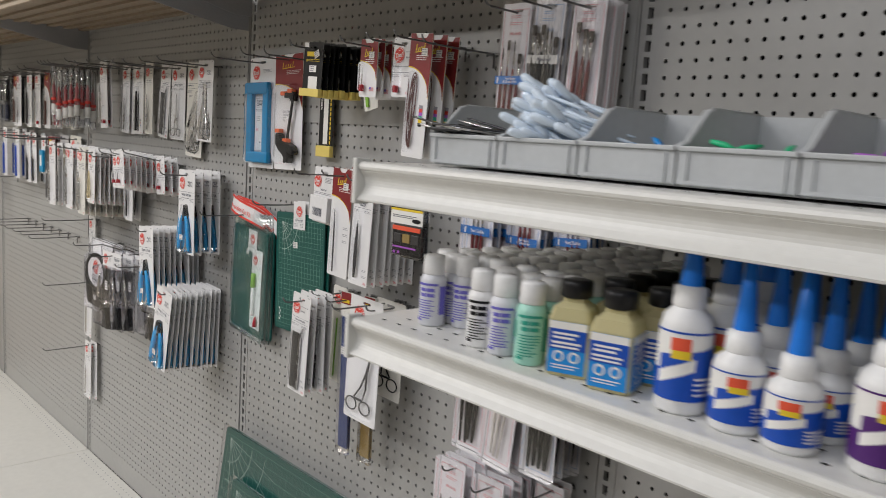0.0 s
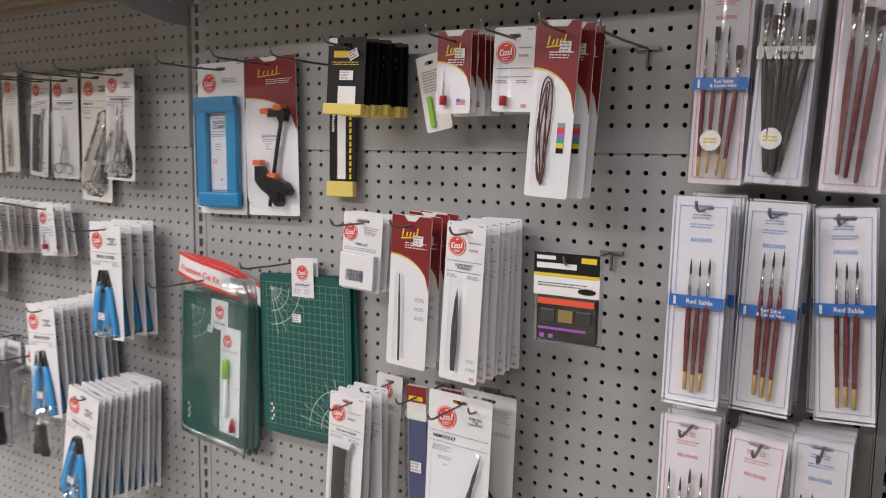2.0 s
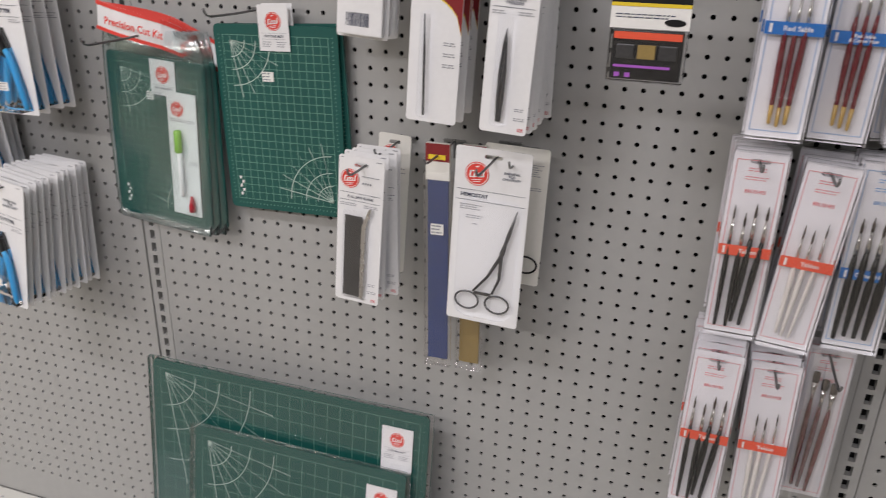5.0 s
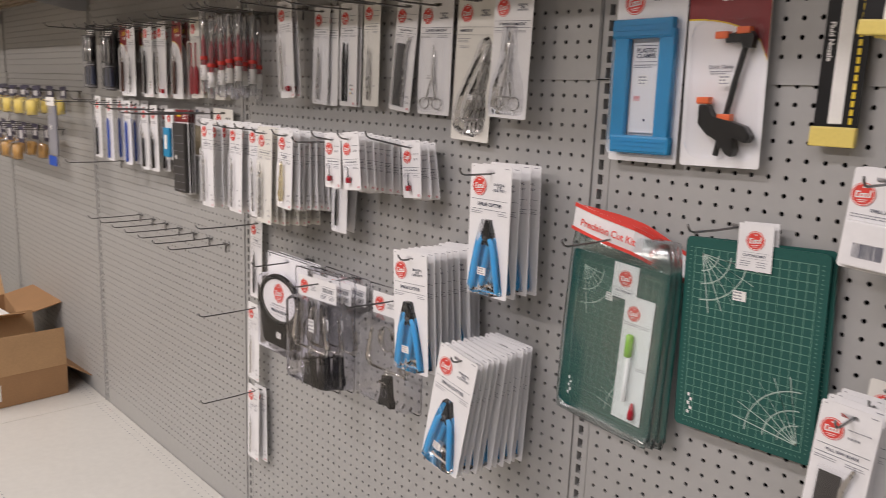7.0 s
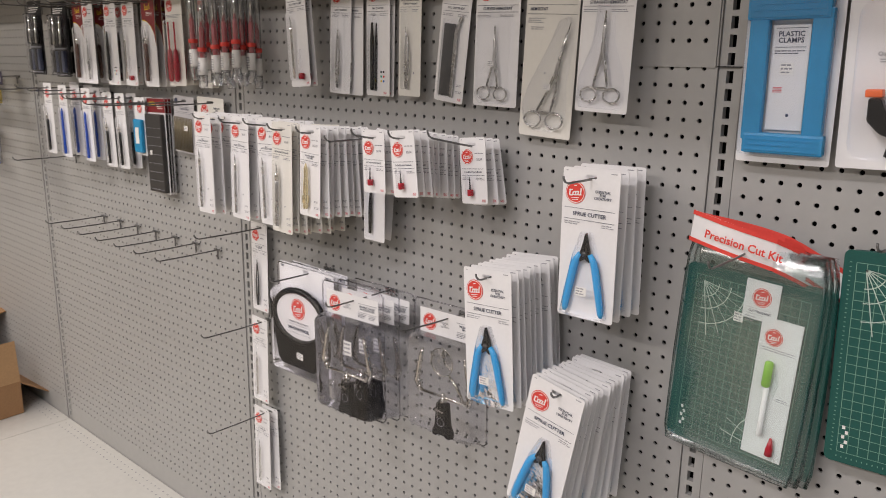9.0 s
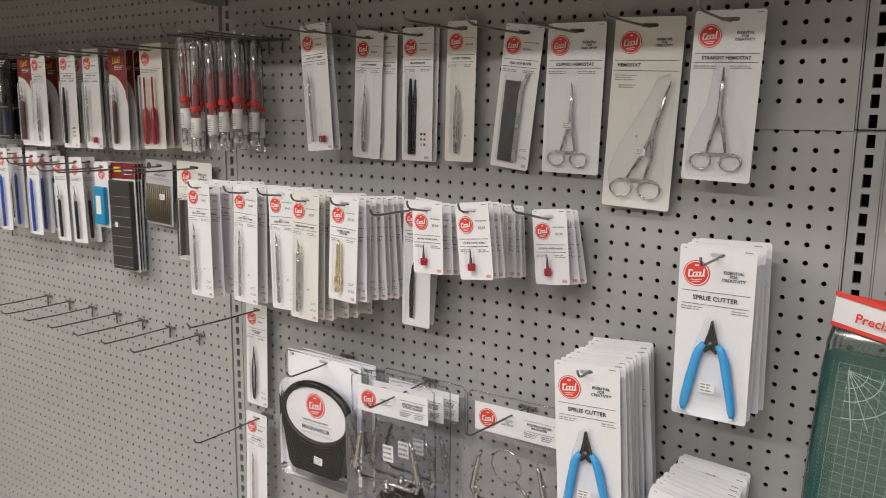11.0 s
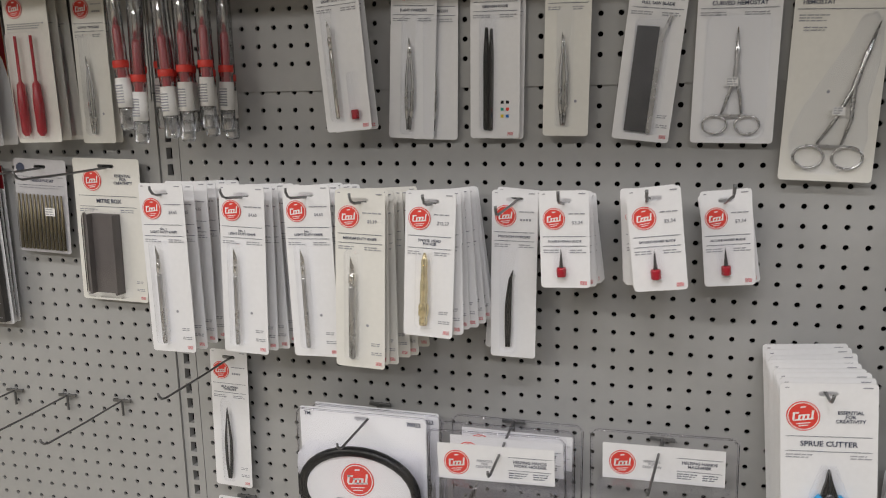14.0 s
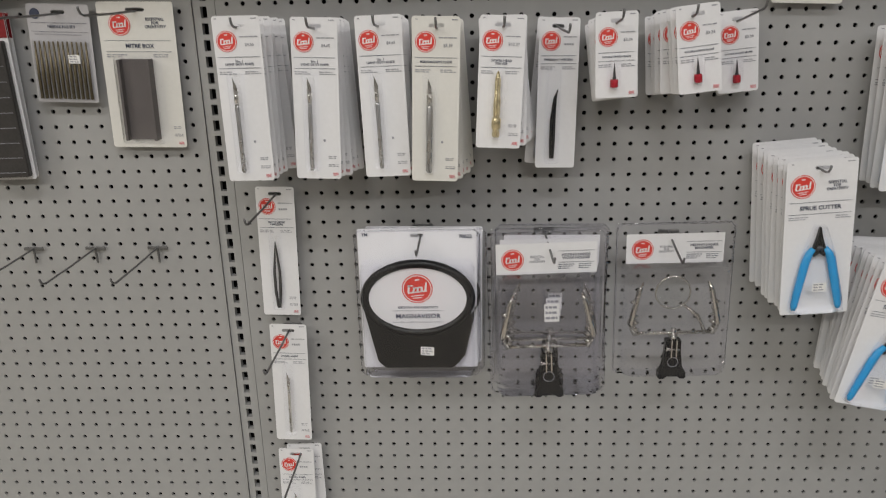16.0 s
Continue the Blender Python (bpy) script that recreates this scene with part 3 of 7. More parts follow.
def tweezer_tool(p, x, z0, z1, mat, curve=0.0, spread=0.004):
    for s in (-1, 1):
        bm = bmesh.new()
        L = z0 - z1
        tube(bm, [(x + curve, -0.006, z0), (x + curve * 0.4 + s * 0.0012, -0.006, z0 - L * 0.12), (x + s * spread, -0.006, z0 - L * 0.45), (x + s * spread * 0.9, -0.006, z0 - L * 0.75), (x + s * 0.0012, -0.006, z1)], [0.0005, 0.0013, 0.0024, 0.0026, 0.0022], 7, 0.7)
        part("arm", bm, mat, p, smooth=True)


def hemostat_tool(p, cx, z0, z1, lean=0.0, gap=0.022, rr=0.0115, mat=None, curve=0.0):
    """Ring-handled clamp: jaws up, two finger rings below."""
    mat = mat or M_STEEL
    L = z0 - z1
    dx = math.tan(radians(lean)) * L
    for s in (-1, 1):
        bm = bmesh.new()
        tube(bm, [(cx + dx + curve, -0.006, z0), (cx + dx * 0.78 + curve * 0.3 + s * 0.001, -0.006, z0 - L * 0.22), (cx + dx * 0.60 - s * 0.001, -0.006, z0 - L * 0.40), (cx + dx * 0.35 + s * gap * 0.28, -0.006, z0 - L * 0.65), (cx + s * gap * 0.45, -0.006, z1 + rr * 2.0)], [0.0007, 0.0022, 0.0030, 0.0022, 0.0018], 7, 0.8)
        part("shank", bm, mat, p, smooth=True)
        bm = bmesh.new()
        ring(bm, cx + s * gap * 0.72, z1 + rr, rr * 1.12, rr * 0.88, 0.0016, -0.006, 18, 6)
        part("finger_ring", bm, mat, p, smooth=True)
    bm = bmesh.new()
    box(bm, cx - gap * 0.4, cx + gap * 0.4, -0.0072, -0.0048, z1 + rr * 1.75, z1 + rr * 2.0)
    part("ratchet", bm, mat, p)


def cutter_tool(p):
    """Blue-gripped flush cutter, jaws up."""
    bm = bmesh.new()
    for s in (-1, 1):
        prism(bm, [(s * 0.0006, -0.086), (s * 0.0040, -0.102), (s * 0.0075, -0.113), (s * 0.0105, -0.124), (s * 0.0075, -0.131), (s * 0.0006, -0.126)], -0.0085, -0.003)
    part("jaws", bm, M_BLACKPL, p, "black steel cutting jaws")
    bm = bmesh.new()
    lathe(bm, [(0.0001, 0.0), (0.0045, 0.0), (0.0045, 0.002), (0.0001, 0.0022)], 12)
    bm.transform(Matrix.Translation((0, -0.0085, -0.118)) @ Matrix.Rotation(radians(90), 4, "X"))
    part("pivot", bm, M_GUN, p, smooth=True)
    for s in (-1, 1):
        bm = bmesh.new()
        tube(bm, [(s * 0.0085, -0.0065, -0.118), (s * 0.0150, -0.0065, -0.128), (s * 0.0195, -0.0065, -0.143), (s * 0.0245, -0.0065, -0.168), (s * 0.0295, -0.0065, -0.193), (s * 0.0320, -0.0065, -0.208), (s * 0.0325, -0.0065, -0.214)], [0.0042, 0.0058, 0.0064, 0.0062, 0.0058, 0.0052, 0.003], 10, 0.8)
        part("handle", bm, M_BLUEGRIP, p, "blue vinyl-dipped handle", smooth=True)


def print_head(p, w, title, lines=1, size=0.0052, r=0.0142, lx=None, tz=-0.0485, side=True, price=""):
    """Emblem, title between two rules, small print."""
    lx = -w / 2 + r + 0.004 if lx is None else lx
    logo(p, lx, -0.0215, r)
    rules = [(-w / 2 + 0.004, w / 2 - 0.004, tz + 0.0055, tz + 0.0061), (-w / 2 + 0.004, w / 2 - 0.004, tz - 0.0060 - 0.0035 * (lines - 1), tz - 0.0054 - 0.0035 * (lines - 1))]
    part("rule_print", bars(rules), M_INK, p)
    if title:
        lettering(title, size, M_INK, p, 0, tz - 0.0018 * (lines - 1))
    sm = fine_print(-w / 2 + 0.004, -0.004, tz - 0.010 - 0.0035 * (lines - 1), 2, 0.0028, 0.0011, len(title)) + fine_print(0.006, w / 2 - 0.004, tz - 0.010 - 0.0035 * (lines - 1), 2, 0.0028, 0.0011, len(title) + 5)
    sm += [(w / 2 - 0.012, w / 2 - 0.004, 0.0075, 0.0087), (-w / 2 + 0.004, -w / 2 + 0.0075, 0.0078, 0.0088)]
    if side:
        sm += fine_print(lx + r + 0.004, w / 2 - 0.003, -0.015, 1, 0.003, 0.0013, 3)
        if price:
            lettering(price, 0.0056, M_GREYINK, p, (lx + r + w / 2) / 2, -0.0262)
        else:
            sm += [(lx + r + 0.005 + 0.0038 * k, lx + r + 0.0075 + 0.0038 * k, -0.0275, -0.0246) for k in range(4) if lx + r + 0.0075 + 0.0038 * k < w / 2 - 0.003]
    part("small_print", bars(sm), M_GREYINK, p)


def foot_print(p, w, h):
    z = 0.012 - h
    part("foot_print", bars(fine_print(w / 2 - 0.018, w / 2 - 0.003, z + 0.034, 2, 0.0026, 0.001, 3) + fine_print(w / 2 - 0.018, w / 2 - 0.003, z + 0.022, 2, 0.0026, 0.001, 4)), M_GREYINK, p)
    flag(p, w / 2 - 0.012, z + 0.005)


def bubble(p, x0, x1, z0, z1, d=0.012, r=0.005):
    ob = part("blister", pillow(bmesh.new(), x0, x1, z0, z1, d, r, 0.0022), M_CLEAR, p, "clear vacuum-formed plastic bubble")
    ob.visible_shadow = False
    return ob


def k_knife(p, heavy=False):
    w, h = 0.066, 0.229
    backing(p, w, h, M_CREAM if heavy else M_CARD)
    print_head(p, w, "MEDIUM DUTY KNIFE" if heavy else "No. 1\nLIGHT DUTY KNIFE", 1 if heavy else 2, 0.0046, price="$5.39" if heavy else "$4.65")
    bubble(p, -0.019, 0.004, -0.205, -0.062)
    knife_tool(p, -0.008, -0.070, -0.203, 0.0045 if heavy else 0.0032)
    part("dot", disc(0.010, -0.160, 0.0018), M_GREYINK, p)
    foot_print(p, w, h)


def k_heavy(p):
    k_knife(p, True)


def k_pinvise(p):
    w, h = 0.063, 0.182
    backing(p, w, h, M_CARD)
    print_head(p, w, "SWIVEL HEAD\nPIN VISE", 2, 0.0046, price="$12.27")
    bubble(p, -0.016, 0.010, -0.158, -0.058)
    bm = bmesh.new()
    lathe(bm, [(r * 1.35, z) for r, z in ((0.0008, -0.062), (0.0022, -0.068), (0.0030, -0.072), (0.0030, -0.096), (0.0036, -0.098), (0.0036, -0.122), (0.0030, -0.124), (0.0048, -0.128), (0.0048, -0.140), (0.0034, -0.143), (0.0042, -0.148), (0.0036, -0.153))], 12, -0.004, -0.0075)
    part("pin_vise", bm, M_BRASS, p, "pale brass pin vise", smooth=True)
    foot_print(p, w, h)


def k_tweezer_black(p):
    w, h = 0.060, 0.224
    backing(p, w, h, M_CARD)
    print_head(p, w, "PRECISION TWEEZERS", 1, 0.0042)
    bubble(p, -0.018, 0.006, -0.205, -0.062, 0.010)
    tweezer_tool(p, -0.006, -0.092, -0.196, M_BLACKPL, 0.006, 0.0020)


def k_tweezer_point(p):
    w, h = 0.062, 0.226
    backing(p, w, h, M_CARD)
    print_head(p, w, "SHARP POINT\nTWEEZERS", 2, 0.0046)
    bubble(p, -0.018, 0.006, -0.205, -0.062, 0.010)
    tweezer_tool(p, -0.006, -0.082, -0.198, M_GUN, 0.001, 0.0026)
    foot_print(p, w, h)


def k_tweezer_self(p):
    w, h = 0.064, 0.228
    backing(p, w, h, M_CARD)
    print_head(p, w, "SELF CLOSING\nTWEEZERS", 2, 0.0045)
    bubble(p, -0.014, 0.008, -0.205, -0.066, 0.010)
    tweezer_tool(p, -0.003, -0.080, -0.200, M_GUN, 0.0, 0.0045)
    foot_print(p, w, h)


def k_knife_clear(p):
    w, h = 0.064, 0.228
    backing(p, w, h, M_CARD)
    print_head(p, w, "SWIVEL KNIFE", 1, 0.0048)
    bubble(p, -0.014, 0.008, -0.205, -0.062, 0.010)
    knife_tool(p, -0.003, -0.078, -0.196, 0.0028, M_CHROME)
    foot_print(p, w, h)


def k_blade(p):
    w, h = 0.0585, 0.117
    backing(p, w, h, M_CARD, sw=0.018)
    print_head(p, w, "DOUBLE HONED BLADE", 1, 0.0036, 0.0132, price="$3.34")
    bubble(p, -0.014, 0.006, -0.092, -0.052, 0.010)
    bm = bmesh.new()
    prism(bm, [(-0.0065, -0.080), (-0.0015, -0.080), (-0.0030, -0.062), (-0.0040, -0.056)], -0.0072, -0.0064)
    part("blade", bm, M_GUN, p)
    bm = bmesh.new()
    lathe(bm, [(0.0052, -0.079), (0.0056, -0.081), (0.0056, -0.089), (0.0050, -0.090)], 12, -0.004, -0.0062)
    part("blade_cap", bm, M_REDPL, p, "red plastic cap", smooth=True)
    flag(p, w / 2 - 0.012, 0.012 - h + 0.004)


def k_art(p):
    w, h = 0.064, 0.229
    backing(p, w, h, M_CARD)
    print_head(p, w, "LIGHT DUTY KNIFE", 1, 0.0046)
    bubble(p, -0.022, -0.002, -0.205, -0.062)
    knife_tool(p, -0.011, -0.072, -0.200, 0.0030, M_CHROME)
    bubble(p, 0.006, 0.020, -0.205, -0.140, 0.012)
    bm = bmesh.new()
    lathe(bm, [(0.0045, -0.190), (0.005, -0.192), (0.005, -0.200), (0.0045, -0.202)], 12, 0.013, -0.006)
    part("vial_cap", bm, M_REDPL, p, "red vial cap", smooth=True)
    flag(p, w / 2 - 0.012, 0.012 - h + 0.004)


def k_steel(p):
    w, h = 0.064, 0.229
    backing(p, w, h, M_CARD)
    print_head(p, w, "SLANT TWEEZERS", 1, 0.0046)
    bubble(p, -0.014, 0.010, -0.212, -0.055, 0.014)
    tweezer_tool(p, -0.002, -0.085, -0.205, M_STEEL, -0.002, 0.0042)


def k_blackknife(p):
    w, h = 0.066, 0.229
    backing(p, w, h, M_CARD)
    print_head(p, w, "GRIP-ON KNIFE", 1, 0.0048)
    bubble(p, -0.020, 0.000, -0.208, -0.058, 0.012)
    bm = bmesh.new()
    lathe(bm, [(0.0020, -0.075), (0.0034, -0.098), (0.0042, -0.110), (0.0040, -0.204), (0.003, -0.206)], 12, -0.010, -0.007)
    part("handle", bm, M_BLACKPL, p, "black grip handle", smooth=True)
    for i, (m1, m2) in enumerate(((M_BLACKINK, M_BLACKINK), (M_GREENINK, M_RED), (M_YELLOWINK, M_BLUEINK))):
        z = -0.168 - i * 0.009
        part("swatch", bars([(0.008, 0.012, z - 0.004, z)]), m1, p)
        part("swatch", bars([(0.015, 0.019, z - 0.004, z)]), m2, p)
    flag(p, w / 2 - 0.016, 0.012 - h + 0.004)


def k_curvedtweezer(p):
    w, h = 0.058, 0.231
    backing(p, w, h, M_CREAM)
    print_head(p, w, "CURVED TWEEZERS", 1, 0.0042)
    bubble(p, -0.014, 0.008, -0.208, -0.058, 0.012)
    tweezer_tool(p, -0.003, -0.090, -0.205, M_STEEL, -0.003)
    part("dot", disc(0.012, -0.175, 0.0018), M_GREYINK, p)


def k_saw(p):
    w, h = 0.070, 0.228
    backing(p, w, h, M_CARD)
    print_head(p, w, "PULL SAW BLADE", 1, 0.0050)
    bubble(p, -0.024, 0.020, -0.208, -0.066, 0.008)
    part("saw_blade", box(bmesh.new(), -0.021, 0.006, -0.0045, -0.0035, -0.205, -0.076), M_GUN, p, "dark steel saw blade")
    bm = bmesh.new()
    prism(bm, [(0.006, -0.206), (0.012, -0.206), (0.012, -0.090), (0.020, -0.062), (0.016, -0.062), (0.006, -0.090)], -0.006, -0.003)
    part("spine", bm, M_STEEL, p, "bright steel spine")
    foot_print(p, w, h)


def k_saw_black(p):
    k_saw(p)


def k_hemo_curved(p):
    w, h = 0.096, 0.228
    backing(p, w, h, M_CARD, sw=0.026)
    print_head(p, w, "CURVED HEMOSTAT", 1, 0.0068, 0.0155, -0.026, -0.050, False)
    lettering("ESSENTIAL\nFOR\nCREATIVITY", 0.0048, M_INK, p, 0.022, -0.022)
    bubble(p, -0.038, 0.038, -0.212, -0.062, 0.011, 0.012)
    hemostat_tool(p, -0.002, -0.078, -0.206, 2.0, 0.026, 0.0125, None, -0.003)
    sticker(p, -0.004, -0.142, seed=3)


def k_hemo_long(p):
    w, h = 0.104, 0.276
    backing(p, w, h, M_CREAM, sw=0.026)
    logo(p, -0.026, -0.024, 0.0165)
    lettering("ESSENTIAL\nFOR\nCREATIVITY", 0.0048, M_INK, p, 0.024, -0.024)
    lettering("HEMOSTAT", 0.0068, M_INK, p, -0.026, -0.056)
    part("rule_print", bars([(-0.048, 0.048, -0.0495, -0.0489), (-0.048, 0.048, -0.0640, -0.0634)]), M_INK, p)
    part("small_print", bars(fine_print(-0.046, -0.012, -0.070, 3) + fine_print(-0.040, -0.014, -0.084, 2)), M_GREYINK, p)
    pts = [(0.022, -0.070), (0.036, -0.066), (0.046, -0.078), (0.046, -0.120), (0.038, -0.175), (0.042, -0.215), (0.036, -0.243), (0.012, -0.256), (-0.020, -0.255), (-0.040, -0.240), (-0.045, -0.212), (-0.034, -0.180), (-0.012, -0.140), (0.010, -0.100)]
    wall = bmesh.new()
    loft(wall, [[(x * k + 0.002 * (1 - k), y, -0.165 + (z + 0.165) * k) for x, z in pts] for k, y in ((1.0, -0.0008), (0.96, -0.009), (0.88, -0.012))])
    part("blister", wall, M_CLEAR, p, "clear vacuum-formed plastic bubble").visible_shadow = False
    hemostat_tool(p, 0.000, -0.078, -0.250, 12.0, 0.030, 0.0150, M_STEEL, 0.004)
    sticker(p, 0.006, -0.180, seed=4)
    part("dot", disc(-0.006, -0.158, 0.0018), M_GREYINK, p)


def k_hemo_straight(p):
    w, h = 0.092, 0.226
    backing(p, w, h, M_CARD, sw=0.026)
    print_head(p, w, "STRAIGHT HEMOSTAT", 1, 0.0064, 0.0155, -0.024, -0.050, False)
    lettering("ESSENTIAL\nFOR\nCREATIVITY", 0.0048, M_INK, p, 0.022, -0.022)
    bm = bmesh.new()
    a = [(-0.012, -0.054), (0.012, -0.054), (0.018, -0.110), (0.038, -0.160), (0.040, -0.196), (0.034, -0.208), (-0.034, -0.208), (-0.040, -0.196), (-0.038, -0.160), (-0.018, -0.110)]
    loft(bm, [[(x, -0.0008, z) for x, z in a], [(x * 0.97, -0.010, z) for x, z in a], [(x * 0.86, -0.013, -0.13 + (z + 0.13) * 0.97) for x, z in a]])
    ob = part("blister", bm, M_CLEAR, p, "clear vacuum-formed plastic bubble")
    ob.visible_shadow = False
    hemostat_tool(p, 0.0, -0.062, -0.200, 0, 0.028, 0.0125)


def k_sprue(p):
    w, h = 0.099, 0.236
    backing(p, w, h, M_CARD, sw=0.020)
    logo(p, -0.026, -0.026, 0.0175)
    lettering("ESSENTIAL\nFOR\nCREATIVITY", 0.0056, M_INK, p, 0.022, -0.0265)
    lettering("SPRUE CUTTER", 0.0086, M_INK, p, 0.0, -0.0585)
    part("rule_print", bars([(-0.044, 0.044, -0.0500, -0.0494), (-0.044, 0.044, -0.0676, -0.0670)]), M_INK, p)
    part("small_print", bars(fine_print(-0.044, -0.014, -0.071, 2) + fine_print(0.022, 0.044, -0.071, 2, seed=6) + [(0.034, 0.044, 0.0068, 0.0080), (-0.044, -0.040, 0.0068, 0.0078)]), M_GREYINK, p)
    bm = bmesh.new()
    a = [(-0.008, -0.084), (0.008, -0.084), (0.020, -0.118), (0.034, -0.180), (0.040, -0.216), (0.024, -0.220), (-0.024, -0.220), (-0.040, -0.216), (-0.034, -0.180), (-0.020, -0.118)]
    loft(bm, [[(x, -0.0008, z) for x, z in a], [(x * 0.97, -0.011, z) for x, z in a], [(x * 0.90, -0.014, -0.15 + (z + 0.15) * 0.97) for x, z in a]])
    ob = part("blister", bm, M_CLEAR, p, "clear vacuum-formed plastic bubble")
    ob.visible_shadow = False
    cutter_tool(p)
    sticker(p, 0.0, -0.176, 0.020, 0.014, -0.0145, seed=5)


def maroon_top(p, w, h, z_edge, z_low):
    """Maroon header with a curved lower edge and a gold rim, and a gold flourish."""
    top = 0.012
    x0, x1 = -w / 2 + 0.0004, w / 2 - 0.0004
    curve = [(x0 + (x1 - x0) * t, z_edge + (z_low - z_edge) * (1 - math.sqrt(max(0, 1 - t * t)))) for t in [k / 10 for k in range(11)]]
    for nm, off, mat, y in (("gold_rim", -0.0022, M_YELLOWINK, -0.0009), ("header_print", 0.0, M_MAROON, -0.0012)):
        bm = bmesh.new()
        lo = [bm.verts.new((x, y, z + off)) for x, z in curve]
        hi = [bm.verts.new((x, y, (0.0035 if abs(x) < 0.0125 else top - 0.0006))) for x, z in curve]
        for i in range(10):
            bm.faces.new((lo[i], lo[i + 1], hi[i + 1], hi[i]))
        part(nm, bm, mat, p)
    bm = bmesh.new()
    y = -0.0016
    k = w / 0.07
    for x, lo, hi in ((-0.016, -0.020, -0.008), (-0.009, -0.020, -0.013), (-0.003, -0.020, -0.012), (0.003, -0.019, -0.012), (0.009, -0.018, -0.006)):
        bm.faces.new([bm.verts.new(v) for v in ((x * k, y, lo), (x * k + 0.0025, y, lo), (x * k + 0.0045, y, hi), (x * k + 0.002, y, hi))])
    bm.faces.new([bm.verts.new(v) for v in ((-0.017 * k, y, -0.0235), (0.015 * k, y, -0.0205), (0.015 * k, y, -0.019), (-0.017 * k, y, -0.0215))])
    part("gold_mark", bm, M_YELLOWINK, p)
    part("small_print", bars(fine_print(-0.010, w / 2 - 0.006, -0.028, 3, 0.0035, 0.0013), -0.0016), M_WHITEINK, p)


def k_needle(p):
    w, h = 0.071, 0.230
    backing(p, w, h, M_CARD, sw=0.02)
    maroon_top(p, w, h, -0.046, -0.098)
    bubble(p, -0.020, -0.002, -0.212, -0.072, 0.010)
    bm = bmesh.new()
    tube(bm, [(-0.014, -0.006, -0.076), (-0.012, -0.006, -0.12), (-0.009, -0.006, -0.208)], [0.0008, 0.0017, 0.0017], 7)
    part("needle_tool", bm, M_GUN, p, "thin black steel needle tool", smooth=True)
    part("fine_lines", bars(fine_print(0.012, 0.030, -0.110, 2) + fine_print(0.012, 0.030, -0.124, 2) + fine_print(0.012, 0.030, -0.138, 2)), M_GREYINK, p)
    sticker(p, 0.014, -0.024, 0.017, 0.014, -0.002, seed=8)


def k_redblade(p):
    w, h = 0.055, 0.114
    backing(p, w, h, M_CARD, sw=0.018)
    maroon_top(p, w, h, -0.030, -0.068)
    bubble(p, -0.020, -0.004, -0.092, -0.032, 0.012)
    bm = bmesh.new()
    lathe(bm, [(0.0048, -0.078), (0.0052, -0.080), (0.0052, -0.090), (0.0046, -0.091)], 12, -0.012, -0.0065)
    part("blade_cap", bm, M_REDPL, p, "red plastic cap", smooth=True)
    bm = bmesh.new()
    prism(bm, [(-0.0145, -0.080), (-0.0095, -0.080), (-0.0110, -0.050), (-0.0125, -0.040)], -0.0070, -0.0062)
    part("blade", bm, M_STEEL, p)
    part("flag_print", bars([(0.006, 0.020, -0.090 + 0.002 * k, -0.0888 + 0.002 * k) for k in range(4)]), M_PINKINK, p)
    part("flag_canton", bars([(0.006, 0.012, -0.0862, -0.0818)], -0.0011), M_LILAC, p)
    sticker(p, 0.010, -0.020, 0.016, 0.013, -0.002, seed=9)


def k_whiteblade(p):
    w, h = 0.062, 0.113
    backing(p, w, h, M_CARD, sw=0.018)
    print_head(p, w, "", 1, 0.004, 0.0150)
    bubble(p, -0.018, -0.002, -0.095, -0.032, 0.012)
    bm = bmesh.new()
    lathe(bm, [(0.0048, -0.080), (0.0052, -0.082), (0.0052, -0.092), (0.0046, -0.093)], 12, -0.010, -0.0065)
    part("blade_cap", bm, M_REDPL, p, "red plastic cap", smooth=True)
    flag(p, 0.014, -0.095)


def k_cable(p):
    w, h = 0.062, 0.228
    backing(p, w, h, M_CARD, sw=0.02)
    maroon_top(p, w, h, -0.048, -0.106)
    bubble(p, -0.020, 0.004, -0.208, -0.056, 0.010)
    bm = bmesh.new()
    for k in range(3):
        pts = []
        for i in range(29):
            a = 2 * math.pi * i / 28
            pts.append((-0.008 + (0.0088 - 0.0016 * k) * math.sin(a) * (0.55 + 0.45 * math.cos(a / 2 + 0.9 * k) ** 2) + 0.0022 * math.sin(2 * a + 1.4 * k), -0.003 - 0.0014 * k, -0.130 - 0.002 * k + (0.070 - 0.004 * k) * math.cos(a)))
        tube(bm, pts, 0.0011, 5)
    part("belts", bm, surface("brown_rubber", (0.13, 0.05, 0.045), 0.6), p, "coiled brown sanding belts", smooth=True)
    for i, mt in enumerate((M_GREYINK, M_RED, M_LILACPL, M_GREENINK, M_YELLOWINK, M_BLACKINK)):
        part("swatch", bars([(0.010, 0.020, -0.118 - 0.0065 * (i + 1), -0.118 - 0.0065 * i)]), mt, p)
    sticker(p, 0.012, -0.022, 0.016, 0.014, -0.002, seed=10)


def k_drill(p):
    w, h = 0.078, 0.125
    backing(p, w, h, M_CARD, sw=0.026)
    logo(p, -0.024, -0.020, 0.0145)
    part("small_print", bars(fine_print(0.004, 0.034, -0.010, 4) + fine_print(-0.034, 0.034, -0.044, 2, seed=4) + fine_print(-0.024, 0.012, -0.070, 2, seed=7)), M_GREYINK, p)
    lettering("DRILL SET", 0.0056, M_INK, p, 0, -0.038)
    part("folded_box", box(bmesh.new(), -0.034, 0.034, -0.012, -0.001, -0.108, -0.052, 0.002), M_CARD, p, "white folded paper pocket")
    rnd = random.Random(2)
    part("barcode", bars([(-0.020 + 0.0016 * k, -0.020 + 0.0016 * k + rnd.choice((0.0005, 0.0008, 0.0011)), -0.096, -0.078) for k in range(22)], -0.0126), M_INK, p)


